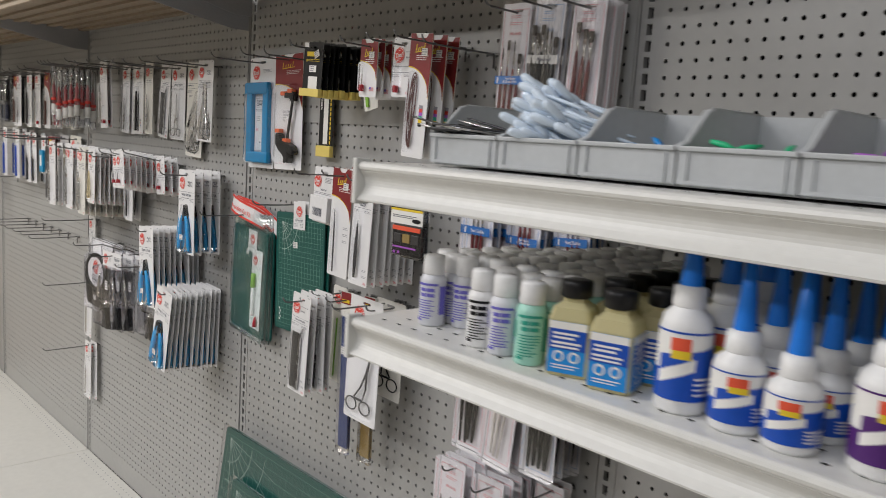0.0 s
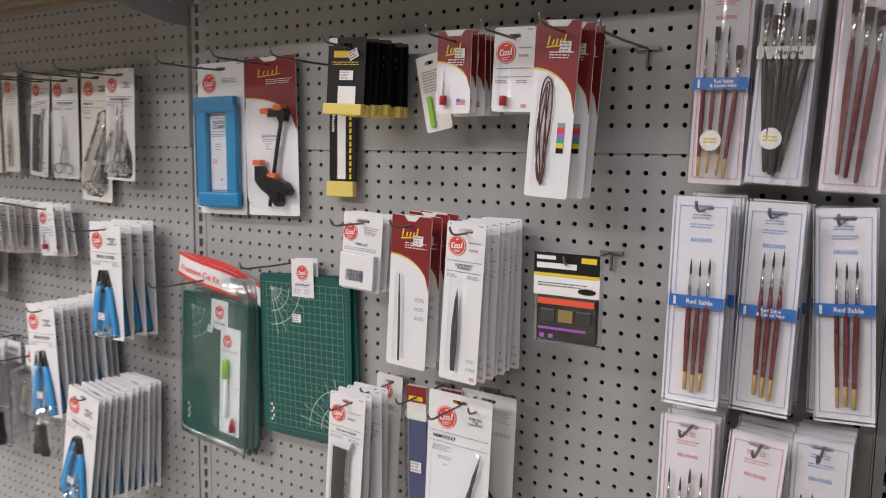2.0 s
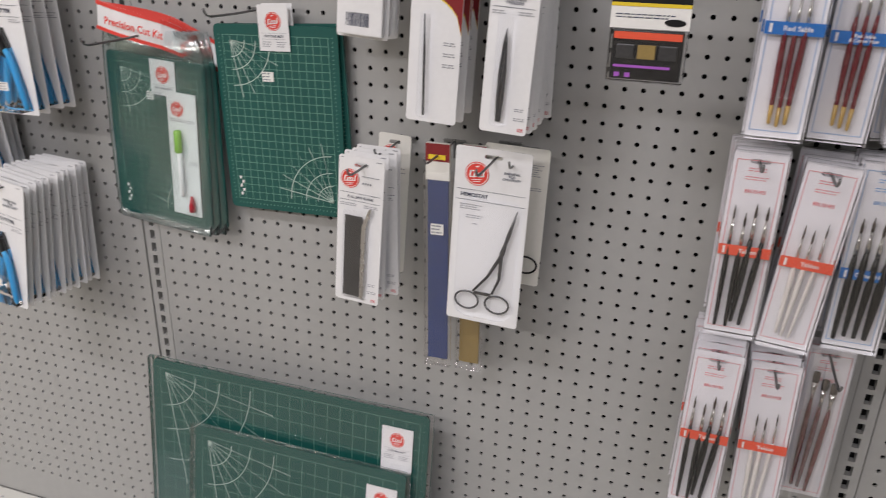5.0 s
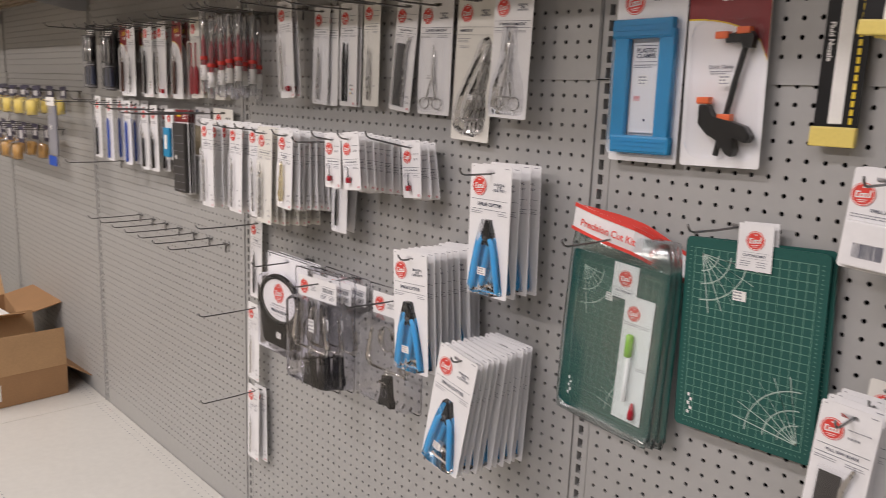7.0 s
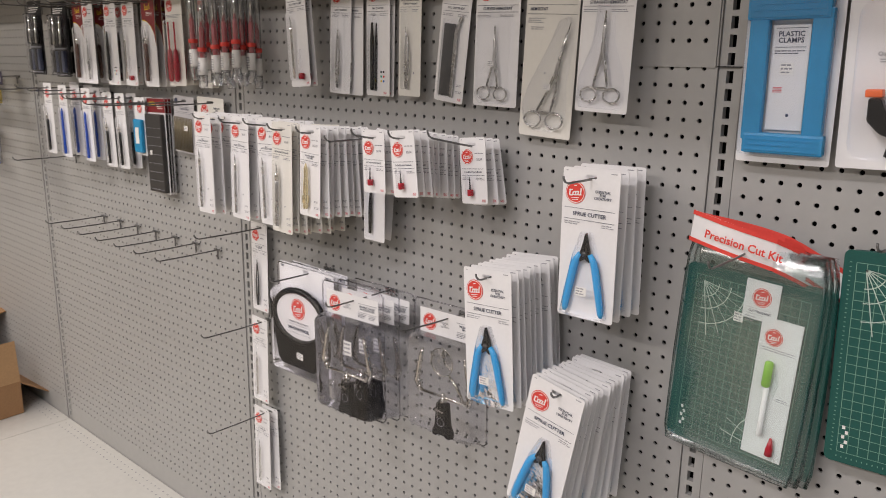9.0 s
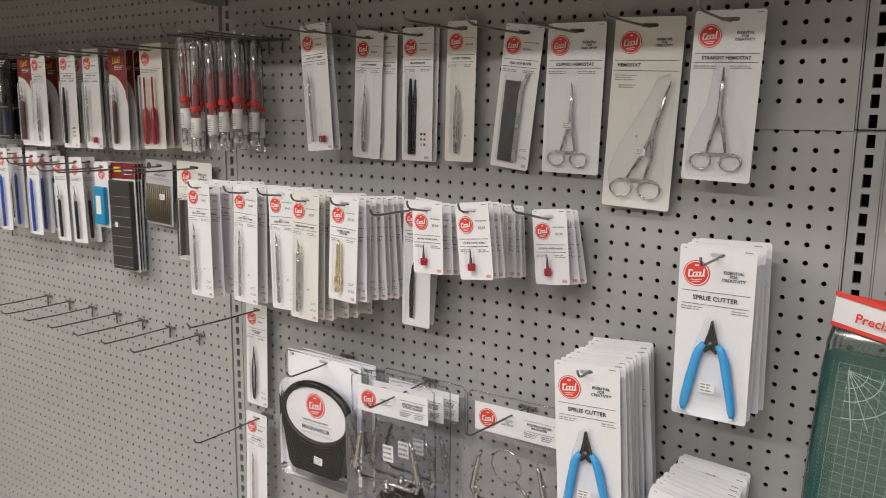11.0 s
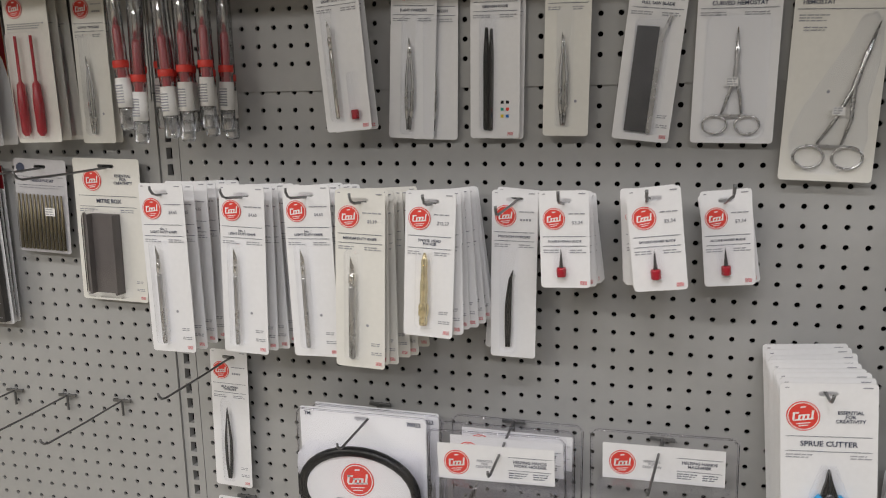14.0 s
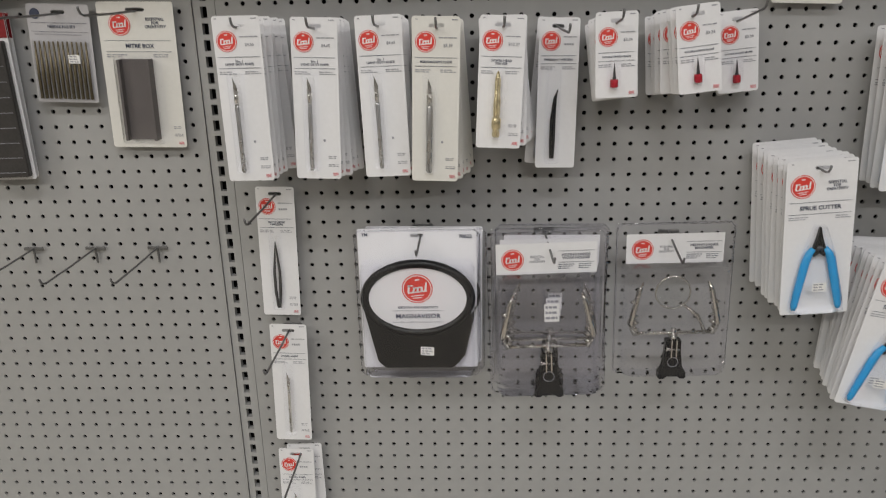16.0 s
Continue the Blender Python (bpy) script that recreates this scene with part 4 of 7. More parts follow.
def k_hemo_dark(p):
    w, h = 0.109, 0.269
    backing(p, w, h, M_CARD, sw=0.026)
    logo(p, -0.022, -0.026, 0.0175)
    lettering("HEMOSTAT", 0.0078, M_INK, p, -0.024, -0.058)
    lettering("ESSENTIAL\nFOR\nCREATIVITY", 0.0048, M_INK, p, 0.028, -0.024)
    part("rule_print", bars([(-0.050, 0.050, -0.0505, -0.0499), (-0.050, 0.050, -0.0660, -0.0654)]), M_INK, p)
    part("small_print", bars(fine_print(-0.044, -0.010, -0.072, 3) + fine_print(-0.034, -0.008, -0.088, 2) + fine_print(-0.024, -0.014, -0.100, 1)), M_GREYINK, p)
    hemostat_tool(p, 0.000, -0.070, -0.236, 14.0, 0.032, 0.0160, M_GUN)
    part("blister", pillow(bmesh.new(), -0.044, 0.048, -0.248, -0.060, 0.010, 0.02, 0.004), M_CLEAR, p).visible_shadow = False


def k_scissors(p):
    w, h = 0.095, 0.212
    backing(p, w, h, M_CREAM, sw=0.026)
    part("small_print", bars(fine_print(0.008, 0.042, -0.012, 6) + fine_print(-0.04, 0.042, -0.046, 2)), M_GREYINK, p)
    hemostat_tool(p, 0.004, -0.060, -0.180, -6.0, 0.032, 0.015, M_BLACKPL)


def k_greenfile(p):
    w, h = 0.052, 0.225
    backing(p, w, h, M_CREAM, sw=0.018)
    logo(p, -0.006, -0.018, 0.013)
    part("small_print", bars(fine_print(-0.02, 0.02, -0.040, 3)), M_GREYINK, p)
    bm = bmesh.new()
    tube(bm, [(0.0, -0.004, -0.062), (0.0, -0.004, -0.200)], 0.0022, 7)
    part("file_handle", bm, M_GREENPL, p, "slim green file", smooth=True)
    bubble(p, -0.008, 0.008, -0.206, -0.058, 0.008)


def k_sandstick(p, mat=None, length=0.335):
    part("label", box(bmesh.new(), -0.018, 0.018, -0.006, 0.001, -0.040, 0.014), M_CREAM, p, "paper label folded over the top")
    part("label_band", bars([(-0.018, 0.018, -0.012, 0.014)], -0.0064), M_MAROON, p)
    part("gold_mark", bars([(-0.014, 0.012, -0.009, -0.002)], -0.0068), M_YELLOWINK, p)
    part("abrasive_strip", box(bmesh.new(), -0.016, 0.016, -0.004, 0.0, -length, -0.030, 0.001), mat or M_SAND, p, "long abrasive sanding strip")
    part("sleeve", box(bmesh.new(), -0.021, 0.021, -0.0075, 0.0015, -length - 0.012, -0.028), M_POLY, p).visible_shadow = False
    sticker(p, 0.0, -0.115, 0.020, 0.017, -0.008, seed=11)


def k_sandtan(p):
    k_sandstick(p, M_TAN, 0.345)


def k_clamp_set(p):
    w, h = 0.125, 0.284
    backing(p, w, h, M_CARD, sw=0.028)
    logo(p, -0.030, -0.026, 0.0185)
    part("small_print", bars(fine_print(0.004, 0.045, -0.018, 3) + [(-0.055, -0.050, 0.006, 0.008), (0.044, 0.055, 0.006, 0.008)]), M_GREYINK, p)
    for s in (-1, 1):
        part("clamp_bar", box(bmesh.new(), s * 0.040 - 0.013, s * 0.040 + 0.013, -0.016, -0.003, -0.240, -0.068, 0.003), M_BLUEFRAME, p, "blue plastic clamp bar")
    part("clamp_jaw", box(bmesh.new(), -0.057, 0.050, -0.018, -0.003, -0.082, -0.052, 0.004), M_BLUEFRAME, p, "blue plastic clamp jaw")
    part("clamp_jaw", box(bmesh.new(), -0.050, 0.057, -0.018, -0.003, -0.258, -0.230, 0.004), M_BLUEFRAME, p, "blue plastic clamp jaw")
    bm = bmesh.new()
    for k in range(3):
        box(bm, -0.044, 0.050, -0.0192, -0.0178, -0.254 + 0.007 * k, -0.252 + 0.007 * k)
        box(bm, -0.050, 0.044, -0.0192, -0.0178, -0.078 + 0.008 * k, -0.076 + 0.008 * k)
    part("jaw_ribs", bm, M_BLUEFRAME, p)
    part("label_panel", box(bmesh.new(), -0.024, 0.024, -0.0055, -0.001, -0.226, -0.088), M_CARD, p, "white printed inner panel")
    lettering("PLASTIC\nCLAMPS", 0.0092, M_INK, p, 0, -0.104, -0.0062)
    part("panel_rules", bars([(-0.020, 0.020, -0.117, -0.1163), (-0.020, 0.020, -0.0925, -0.0918)] + fine_print(-0.020, 0.020, -0.121, 2), -0.0062), M_INK, p)
    sticker(p, -0.002, -0.145, 0.018, 0.016, -0.0066, seed=12)
    part("flag_print", bars([(-0.018, -0.006, -0.176 + 0.002 * k, -0.1748 + 0.002 * k) for k in range(4)], -0.0062), M_PINKINK, p)
    part("dot", disc(0.004, -0.206, 0.0022, -0.0062), M_INK, p)
    part("blister", pillow(bmesh.new(), -0.058, 0.058, -0.262, -0.050, 0.020, 0.006, 0.004), M_CLEAR, p).visible_shadow = False


def k_quick(p):
    w, h = 0.125, 0.284
    backing(p, w, h, M_CARD, sw=0.028)
    maroon_top(p, w, h, -0.058, -0.120)
    bm = bmesh.new()
    tube(bm, [(0.038, -0.010, -0.084), (0.022, -0.010, -0.150), (0.000, -0.010, -0.255)], 0.0048, 6, 0.6)
    part("bar", bm, M_BLACKPL, p, "black steel clamp bar")
    bm = bmesh.new()
    prism(bm, [(0.006, -0.086), (0.040, -0.078), (0.048, -0.088), (0.046, -0.104), (0.034, -0.104), (0.030, -0.096), (0.008, -0.096)], -0.018, -0.004)
    part("top_jaw", bm, M_BLACKPL, p)
    bm = bmesh.new()
    prism(bm, [(-0.026, -0.182), (-0.012, -0.182), (-0.006, -0.200), (0.020, -0.204), (0.046, -0.212), (0.056, -0.226), (0.050, -0.236), (0.036, -0.230), (0.024, -0.224), (0.034, -0.244), (0.030, -0.256), (0.020, -0.252), (0.008, -0.232), (-0.010, -0.226), (-0.026, -0.210)], -0.022, -0.003)
    bmesh.ops.bevel(bm, geom=list(bm.edges), offset=0.002, segments=1, affect="EDGES")
    part("trigger_grip", bm, M_BLACKPL, p, "black plastic trigger grip")
    for x, z in ((0.002, -0.085), (0.034, -0.080), (-0.020, -0.176), (0.014, -0.200)):
        part("pad", box(bmesh.new(), x - 0.011, x + 0.009, -0.020, -0.006, z - 0.005, z + 0.005, 0.002), M_ORANGE, p, "orange plastic pad")
    lettering("Quick Clamp", 0.0072, M_GREYINK, p, -0.006, -0.128)
    part("fine_lines", bars(fine_print(-0.022, 0.012, -0.134, 2)), M_GREYINK, p)
    sticker(p, 0.010, -0.148, 0.019, 0.015, -0.017, seed=13)
    part("blister", pillow(bmesh.new(), -0.050, 0.058, -0.262, -0.060, 0.022, 0.02, 0.008), M_CLEAR, p).visible_shadow = False


def k_blackcard(p):
    w, h = 0.072, 0.112
    backing(p, w, h, M_BLACKINK, sw=0.02)
    part("brand_block", bars([(-0.024, 0.020, -0.018, -0.008)]), M_YELLOWINK, p)
    part("fine_lines", bars(fine_print(-0.026, 0.026, -0.024, 2), -0.0009), M_YELLOWINK, p)
    sticker(p, 0.014, -0.013, 0.018, 0.014, -0.0016, 25, seed=14)
    sticker(p, 0.002, -0.044, 0.026, 0.014, -0.0016, seed=15)
    part("window", bars([(-0.014, 0.020, -0.086, -0.060)]), M_STICKER, p)
    part("corner_tag", bars([(-0.034, -0.018, 0.000, 0.011)], -0.0012), M_STICKER, p)
    part("foot", box(bmesh.new(), -w / 2 - 0.001, w / 2 + 0.001, -0.008, 0.003, -0.103, -0.086, 0.002), M_YELLOWPL, p, "yellow card foot")


def k_blacklong(p):
    w, h = 0.056, 0.230
    backing(p, w, h, M_BLACKINK, sw=0.02)
    part("clear_strip", bars([(-0.010, 0.008, -0.190, -0.010)]), M_STICKER, p)
    lettering("Fluid Nozzle", 0.0100, M_WHITEINK, p, -0.0185, -0.085, -0.0012, -90)
    part("fine_lines", bars([(0.016, 0.0205, -0.190 + 0.011 * k, -0.182 + 0.011 * k) for k in range(15)], -0.0012), M_YELLOWINK, p)
    part("foot", box(bmesh.new(), -w / 2 - 0.001, w / 2 + 0.001, -0.008, 0.003, -0.220, -0.194, 0.002), M_YELLOWPL, p, "yellow card foot")


def k_tag(p):
    backing(p, 0.046, 0.115, M_CREAM, sw=0.016)
    part("fine_lines", bars(fine_print(-0.016, 0.016, -0.012, 8, 0.0042)), M_GREYINK, p)
    part("pin", box(bmesh.new(), -0.012, -0.004, -0.005, -0.001, -0.096, -0.050, 0.001), M_GREENPL, p, "lime plastic tool")


def k_palette(p):
    w, h = 0.088, 0.116
    part("bag", box(bmesh.new(), -w / 2, w / 2, -0.014, 0.002, 0.012 - h, 0.010, 0.004), M_POLY, p, "clear bag").visible_shadow = False
    part("header_card", box(bmesh.new(), -w / 2, w / 2, -0.0152, -0.0146, -0.042, 0.012), M_STICKER, p, "printed paper header")
    part("black_band", bars([(-w / 2, w / 2, -0.014, 0.012)], -0.0158), M_BLACKINK, p)
    part("white_lettering", bars([(-0.040, 0.014, -0.008, -0.001), (-0.040, -0.014, 0.003, 0.008)], -0.0162), M_WHITEINK, p)
    part("gold_band", bars([(-w / 2, w / 2, -0.018, -0.014)], -0.0158), M_YELLOWINK, p)
    part("gold_tag", bars([(0.020, 0.040, 0.001, 0.008)], -0.0164), M_YELLOWINK, p)
    part("fine_lines", bars(fine_print(-0.038, 0.030, -0.026, 2), -0.0158), M_INK, p)
    part("black_oval", flat(ellipse(0.028, -0.034, 0.012, 0.004, 14), -0.0160), M_BLACKINK, p)
    part("palette", box(bmesh.new(), -0.040, 0.040, -0.013, -0.003, -0.100, -0.044, 0.002), M_BLACKPL, p, "black paint palette")
    part("red_band", bars([(-0.038, 0.038, -0.054, -0.046)], -0.0148), M_ORANGEINK, p)
    for k, mt in enumerate((M_GUN, M_TAN, M_GUN)):
        part("paint_pan", box(bmesh.new(), -0.034 + 0.024 * k, -0.014 + 0.024 * k, -0.0150, -0.012, -0.076, -0.060, 0.001), mt, p)
    part("purple_lettering", bars([(-0.036, 0.028, -0.086, -0.083)] + [(-0.034, -0.028, -0.097, -0.092), (-0.022, -0.016, -0.097, -0.092)], -0.0150), M_LILACPL, p)


def folded_film(hw, z0, z1, amount, seed):
    """A loose sleeve of clear film with upright creases."""
    r = random.Random(seed + 70)
    bm = bmesh.new()
    nu, nv = 26, 10
    ph = [r.uniform(0, 6.3) for _ in range(6)]
    rows = []
    for j in range(nv + 1):
        v = j / nv
        row = []
        for i in range(nu + 1):
            u = i / nu
            fold = math.sin(u * 17 + ph[0] + 1.3 * math.sin(v * 2.6 + ph[1])) + 0.7 * math.sin(u * 31 + ph[2] + 1.7 * math.sin(v * 3.4 + ph[3])) + 0.5 * math.sin(v * 9 + u * 6 + ph[4])
            edge = min(1.0, 6 * min(u, 1 - u))
            row.append(bm.verts.new((-hw + 2 * hw * u, -0.0035 - edge * (0.0105 + 0.0016 * amount * fold), z0 + (z1 - z0) * v)))
        rows.append(row)
    for j in range(nv):
        for i in range(nu):
            bm.faces.new((rows[j][i], rows[j][i + 1], rows[j + 1][i + 1], rows[j + 1][i]))
    return bm


def k_brush(p, band=M_BLUEINK, handle=M_WOODRED, tipm=M_GOLDTIP, edge=M_PALEBLUE, word="Red Sable", n=3, long=0.0, seed=1, tagdisc=False, bandz=-0.115, rad=0.0028, squeeze=0.75, rise=0.002, flats=0.0, pleats=0.0, even=False):
    """Brushes in a sleeved card: coloured frame line, band across, slim brushes."""
    w, h = 0.062, 0.246
    backing(p, w, h, M_EDGE, r=0.0015, sw=0.024)
    rim = [(-0.027, -0.0262, -0.226, 0.001), (0.0262, 0.027, -0.226, 0.001), (-0.027, 0.027, -0.2268, -0.226), (-0.027, 0.027, 0.001, 0.0018)]
    part("frame_print", bars(rim), edge, p)
    lettering("BRUSHES", 0.0062, edge, p, 0, -0.038)
    part("fine_lines", bars(fine_print(-0.012, 0.012, -0.008, 2) + fine_print(-0.014, 0.014, -0.019, 2)), edge, p)
    rnd = random.Random(seed)
    for k in range(n):
        x0 = (k - (n - 1) / 2) * (0.0125 if n < 5 else 0.0092) + rnd.uniform(-0.001, 0.001)
        x1 = x0 * squeeze - 0.003 + rnd.uniform(-0.002, 0.002)
        top, bot = -0.050 - rise - rnd.uniform(0, 0.024), -0.219 + rnd.uniform(-0.007, 0.004)
        if even:
            x0, x1, top, bot = (k - 1) * 0.0105 + 0.002, (k - 1) * 0.0085 + 0.001, -0.052 - rise - rnd.uniform(0, 0.004), -0.217 + rnd.uniform(-0.003, 0.003)
        q = rad * rnd.uniform(0.85, 1.15)
        wide = rnd.random() < flats
        br = part("brush", tube(bmesh.new(), [(x0 + (x1 - x0) * t, -0.0055, top - 0.040 + (bot - top + 0.040) * t) for t in (0, 0.12, 0.40, 0.8, 0.99, 1)], [q * 0.62, q * 0.95, q * 1.1, q * 0.8, q * 0.62, q * 0.2], 8), handle, p, "slim brush handle", smooth=True)
        part("ferrule", tube(bmesh.new(), [(x0, -0.0055, top - 0.012), (x0, -0.0055, top - 0.030), (x0, -0.0055, top - 0.041)], [q * (1.25 if wide else 0.42), q * 0.72, q * 0.72], 8, 0.6 if wide else 1.0), M_CHROME, br, "bright metal ferrule", smooth=True)
        part("bristles", tube(bmesh.new(), [(x0, -0.0055, top + (0.004 if wide else 0.006)), (x0, -0.0055, top - 0.004), (x0, -0.0055, top - 0.013)], [q * (1.25 if wide else 0.1), q * (1.35 if wide else 0.45), q * (1.2 if wide else 0.42)], 7, 0.5 if wide else 1.0), M_HAIR, br, "dark bristles", smooth=True)
        if tipm:
            part("dipped_end", tube(bmesh.new(), [(x0 + (x1 - x0) * t, -0.0055, top - 0.040 + (bot - top + 0.040) * t) for t in (0.80, 0.99, 1.003)], [q * 0.86, q * 0.68, q * 0.2], 8), tipm, br, smooth=True)
    if band:
        bd = part("band", box(bmesh.new(), -0.031, 0.031, -0.0080, -0.0072, bandz - 0.007, bandz + 0.007), band, p, "printed paper band")
        lettering(word, 0.0078 if len(word) < 12 else 0.0056, M_INK if band is M_STICKER else M_WHITEINK, bd, 0.004, bandz, -0.0086)
        part("mark", bars([(-0.026, -0.023, bandz - 0.005, bandz + 0.005)], -0.0086), M_WHITEINK, bd)
    part("tie", box(bmesh.new(), -0.017, 0.015, -0.0072, -0.0066, -0.186, -0.1852), M_WHITEINK, p)
    if tagdisc:
        part("round_tag", disc(-0.006, -0.182, 0.0125, -0.0090), M_STICKER, p, "round white tag")
        part("tag_lines", bars(fine_print(-0.014, 0.003, -0.179, 2, 0.004, 0.002), -0.0094), M_YELLOWINK, p)
    sl = part("sleeve", box(bmesh.new(), -w / 2 - 0.001, w / 2 + 0.001, -0.0125, 0.0012, 0.011 - h, 0.013), M_POLY, p, "clear plastic sleeve") if not pleats else part("sleeve", folded_film(w / 2 + 0.002, 0.011 - h, 0.014, pleats, seed), M_SLEEVE, p, "crinkled clear plastic sleeve", smooth=True)
    sl.visible_shadow = False


def k_brush_red1(p):
    k_brush(p, even=True, rad=0.0031, rise=0.012, bandz=-0.110)


def k_brush_camel(p):
    k_brush(p, word="Red Sable\n& Camel Hair", seed=2, even=True, rad=0.0031, rise=-0.004)


def k_brush_red3(p):
    k_brush(p, seed=3, even=True, rad=0.0031, rise=0.000, bandz=-0.104)


def k_brush_taklon(p):
    k_brush(p, M_ORANGEINK, M_BLACKHANDLE, None, M_PINKINK, "Taklon", 4, seed=4, rad=0.0036)


def k_brush_taklon_pale(p):
    k_brush(p, M_ORANGEINK, M_PALEHANDLE, None, M_PINKINK, "Taklon", 3, seed=5, tagdisc=False)


def k_brush_black(p):
    k_brush(p, M_BLUEINK, M_BLACKHANDLE, None, M_PALEBLUE, "Camel Hair", 4, seed=6, bandz=-0.130, rad=0.0048, squeeze=1.0)


def k_brush_top(p):
    k_brush(p, M_BLUEINK, M_WOODRED, M_GOLDTIP, M_PINKINK, "Red Sable\n& Camel Hair", 4, seed=7, tagdisc=True, flats=0.3, pleats=0.5)


def k_brush_wide(p):
    k_brush(p, M_STICKER, M_BLACKHANDLE, None, M_PALEBLUE, "Assorted", 6, seed=8, tagdisc=True, bandz=-0.085, rad=0.0042, squeeze=0.35, rise=-0.018, flats=0.5, pleats=1.0)


def k_brush_dark(p):
    k_brush(p, None, M_WOODRED, None, M_PINKINK, "", 3, seed=9, rad=0.0042, rise=-0.024, flats=1.0, pleats=1.0)


def k_files(p):
    w, h = 0.098, 0.150
    backing(p, w, h, M_GREYCARD, sw=0.022)
    lettering("NEEDLE FILE SET", 0.0060, M_INK, p, 0.004, -0.022)
    part("rule_print", bars([(-0.044, 0.044, -0.0165, -0.0160), (-0.044, 0.044, -0.0300, -0.0295)]), M_INK, p)
    part("emblem", disc(-0.036, -0.003, 0.008), M_INK, p)
    part("small_print", bars(fine_print(-0.040, 0.040, -0.033, 1)), M_GREYINK, p)
    for k in range(12):
        x = -0.040 + k * 0.0073
        part("file", tube(bmesh.new(), [(x, -0.004, -0.044), (x, -0.004, -0.090), (x + 0.0005, -0.004, -0.132)], [0.0014, 0.0026, 0.0026], 6), M_FILE, p, smooth=True)
    sticker(p, 0.022, -0.070, 0.018, 0.013, -0.009, seed=16)
    bubble(p, -0.044, 0.044, -0.134, -0.040, 0.008)


def k_mitre(p):
    w, h = 0.120, 0.226
    backing(p, w, h, M_CREAM, sw=0.030)
    logo(p, -0.026, -0.022, 0.0170)
    lettering("ESSENTIAL\nFOR\nCREATIVITY", 0.0062, M_INK, p, 0.030, -0.020)
    lettering("MITRE BOX", 0.0088, M_INK, p, 0.002, -0.0545)
    part("rule_print", bars([(-0.052, 0.052, -0.0465, -0.0459), (-0.052, 0.052, -0.0634, -0.0628)]), M_INK, p)
    part("small_print", bars(fine_print(-0.052, -0.018, -0.067, 2) + fine_print(0.022, 0.052, -0.067, 2, seed=5)), M_GREYINK, p)
    bm = bmesh.new()
    for x0, x1, d in ((-0.030, -0.026, 0.020), (-0.026, 0.016, 0.008), (0.016, 0.020, 0.020)):
        box(bm, x0, x1, -d, -0.001, -0.200, -0.074)
    part("mitre_channel", bm, M_GREYBOX, p, "dark grey metal mitre channel")
    bubble(p, -0.036, 0.034, -0.206, -0.068, 0.022)
    foot_print(p, w, h)


def k_blackcase(p):
    w, h = 0.092, 0.262
    backing(p, w, h, M_CARD, sw=0.022)
    part("header", bars([(-w / 2, w / 2, -0.026, 0.0115)]), M_MAROON, p)
    part("gold_mark", bars([(-0.034, -0.004, -0.010, 0.002)], -0.0012), M_YELLOWINK, p)
    part("white_lettering", bars(fine_print(0.006, 0.040, -0.004, 3, 0.005, 0.002), -0.0012), M_WHITEINK, p)
    part("tray", box(bmesh.new(), -0.042, 0.042, -0.014, -0.001, -0.244, -0.030, 0.003), surface("tray_plastic", (0.045, 0.042, 0.04), 0.35, var=0.25), p, "dark moulded tray")
    bm = bmesh.new()
    for k in range(8):
        box(bm, -0.038, 0.038, -0.0148, -0.0138, -0.236 + k * 0.024, -0.2352 + k * 0.024)
    part("tray_grid", bm, M_GREYINK, p)
    knife_tool(p, 0.008, -0.090, -0.215, 0.0045, M_GUN)
    sticker(p, -0.016, -0.135, 0.012, 0.012, -0.0155, seed=17)


def k_bluepen(p):
    w, h = 0.056, 0.215
    backing(p, w, h, M_CARD, sw=0.018)
    logo(p, -0.004, -0.020, 0.0135)
    part("small_print", bars(fine_print(-0.022, 0.022, -0.040, 3)), M_GREYINK, p)
    bm = bmesh.new()
    lathe(bm, [(0.001, -0.056), (0.0038, -0.066), (0.0042, -0.190), (0.003, -0.193)], 10, 0.0, -0.007)
    part("pen_knife", bm, M_DEEPBLUE, p, "blue pen knife", smooth=True)
    bubble(p, -0.012, 0.012, -0.200, -0.052, 0.012)


def k_blackpen(p):
    w, h = 0.056, 0.215
    backing(p, w, h, M_CARD, sw=0.018)
    logo(p, -0.004, -0.020, 0.0135)
    part("small_print", bars(fine_print(-0.022, 0.022, -0.040, 3)), M_GREYINK, p)
    knife_tool(p, 0.0, -0.060, -0.192, 0.0040, M_BLACKPL)
    bubble(p, -0.012, 0.012, -0.200, -0.052, 0.012)


def k_bluecard(p):
    w, h = 0.058, 0.160
    backing(p, w, h, M_CARD, sw=0.018)
    logo(p, 0.0, -0.018, 0.013)
    part("sharpener", box(bmesh.new(), -0.022, 0.022, -0.012, -0.001, -0.140, -0.048, 0.004), M_BLUEFRAME, p, "bright blue plastic tool")
    part("panel", bars([(-0.010, 0.010, -0.115, -0.070)], -0.0126), M_STICKER, p)


def k_redtool(p):
    w, h = 0.078, 0.228
    backing(p, w, h, M_CREAM, sw=0.02)
    logo(p, -0.018, -0.020, 0.0145)
    part("small_print", bars(fine_print(-0.034, 0.034, -0.042, 3)), M_GREYINK, p)
    for dx, m2 in ((-0.016, M_REDPL), (0.012, M_REDPL)):
        bm = bmesh.new()
        lathe(bm, [(0.0022, -0.060), (0.0022, -0.125), (0.0055, -0.130), (0.0075, -0.160), (0.0065, -0.200), (0.003, -0.206)], 10, dx, -0.008)
        part("gouge", bm, m2, p, "red-handled gouge", smooth=True)
    bubble(p, -0.028, 0.026, -0.210, -0.054, 0.016)


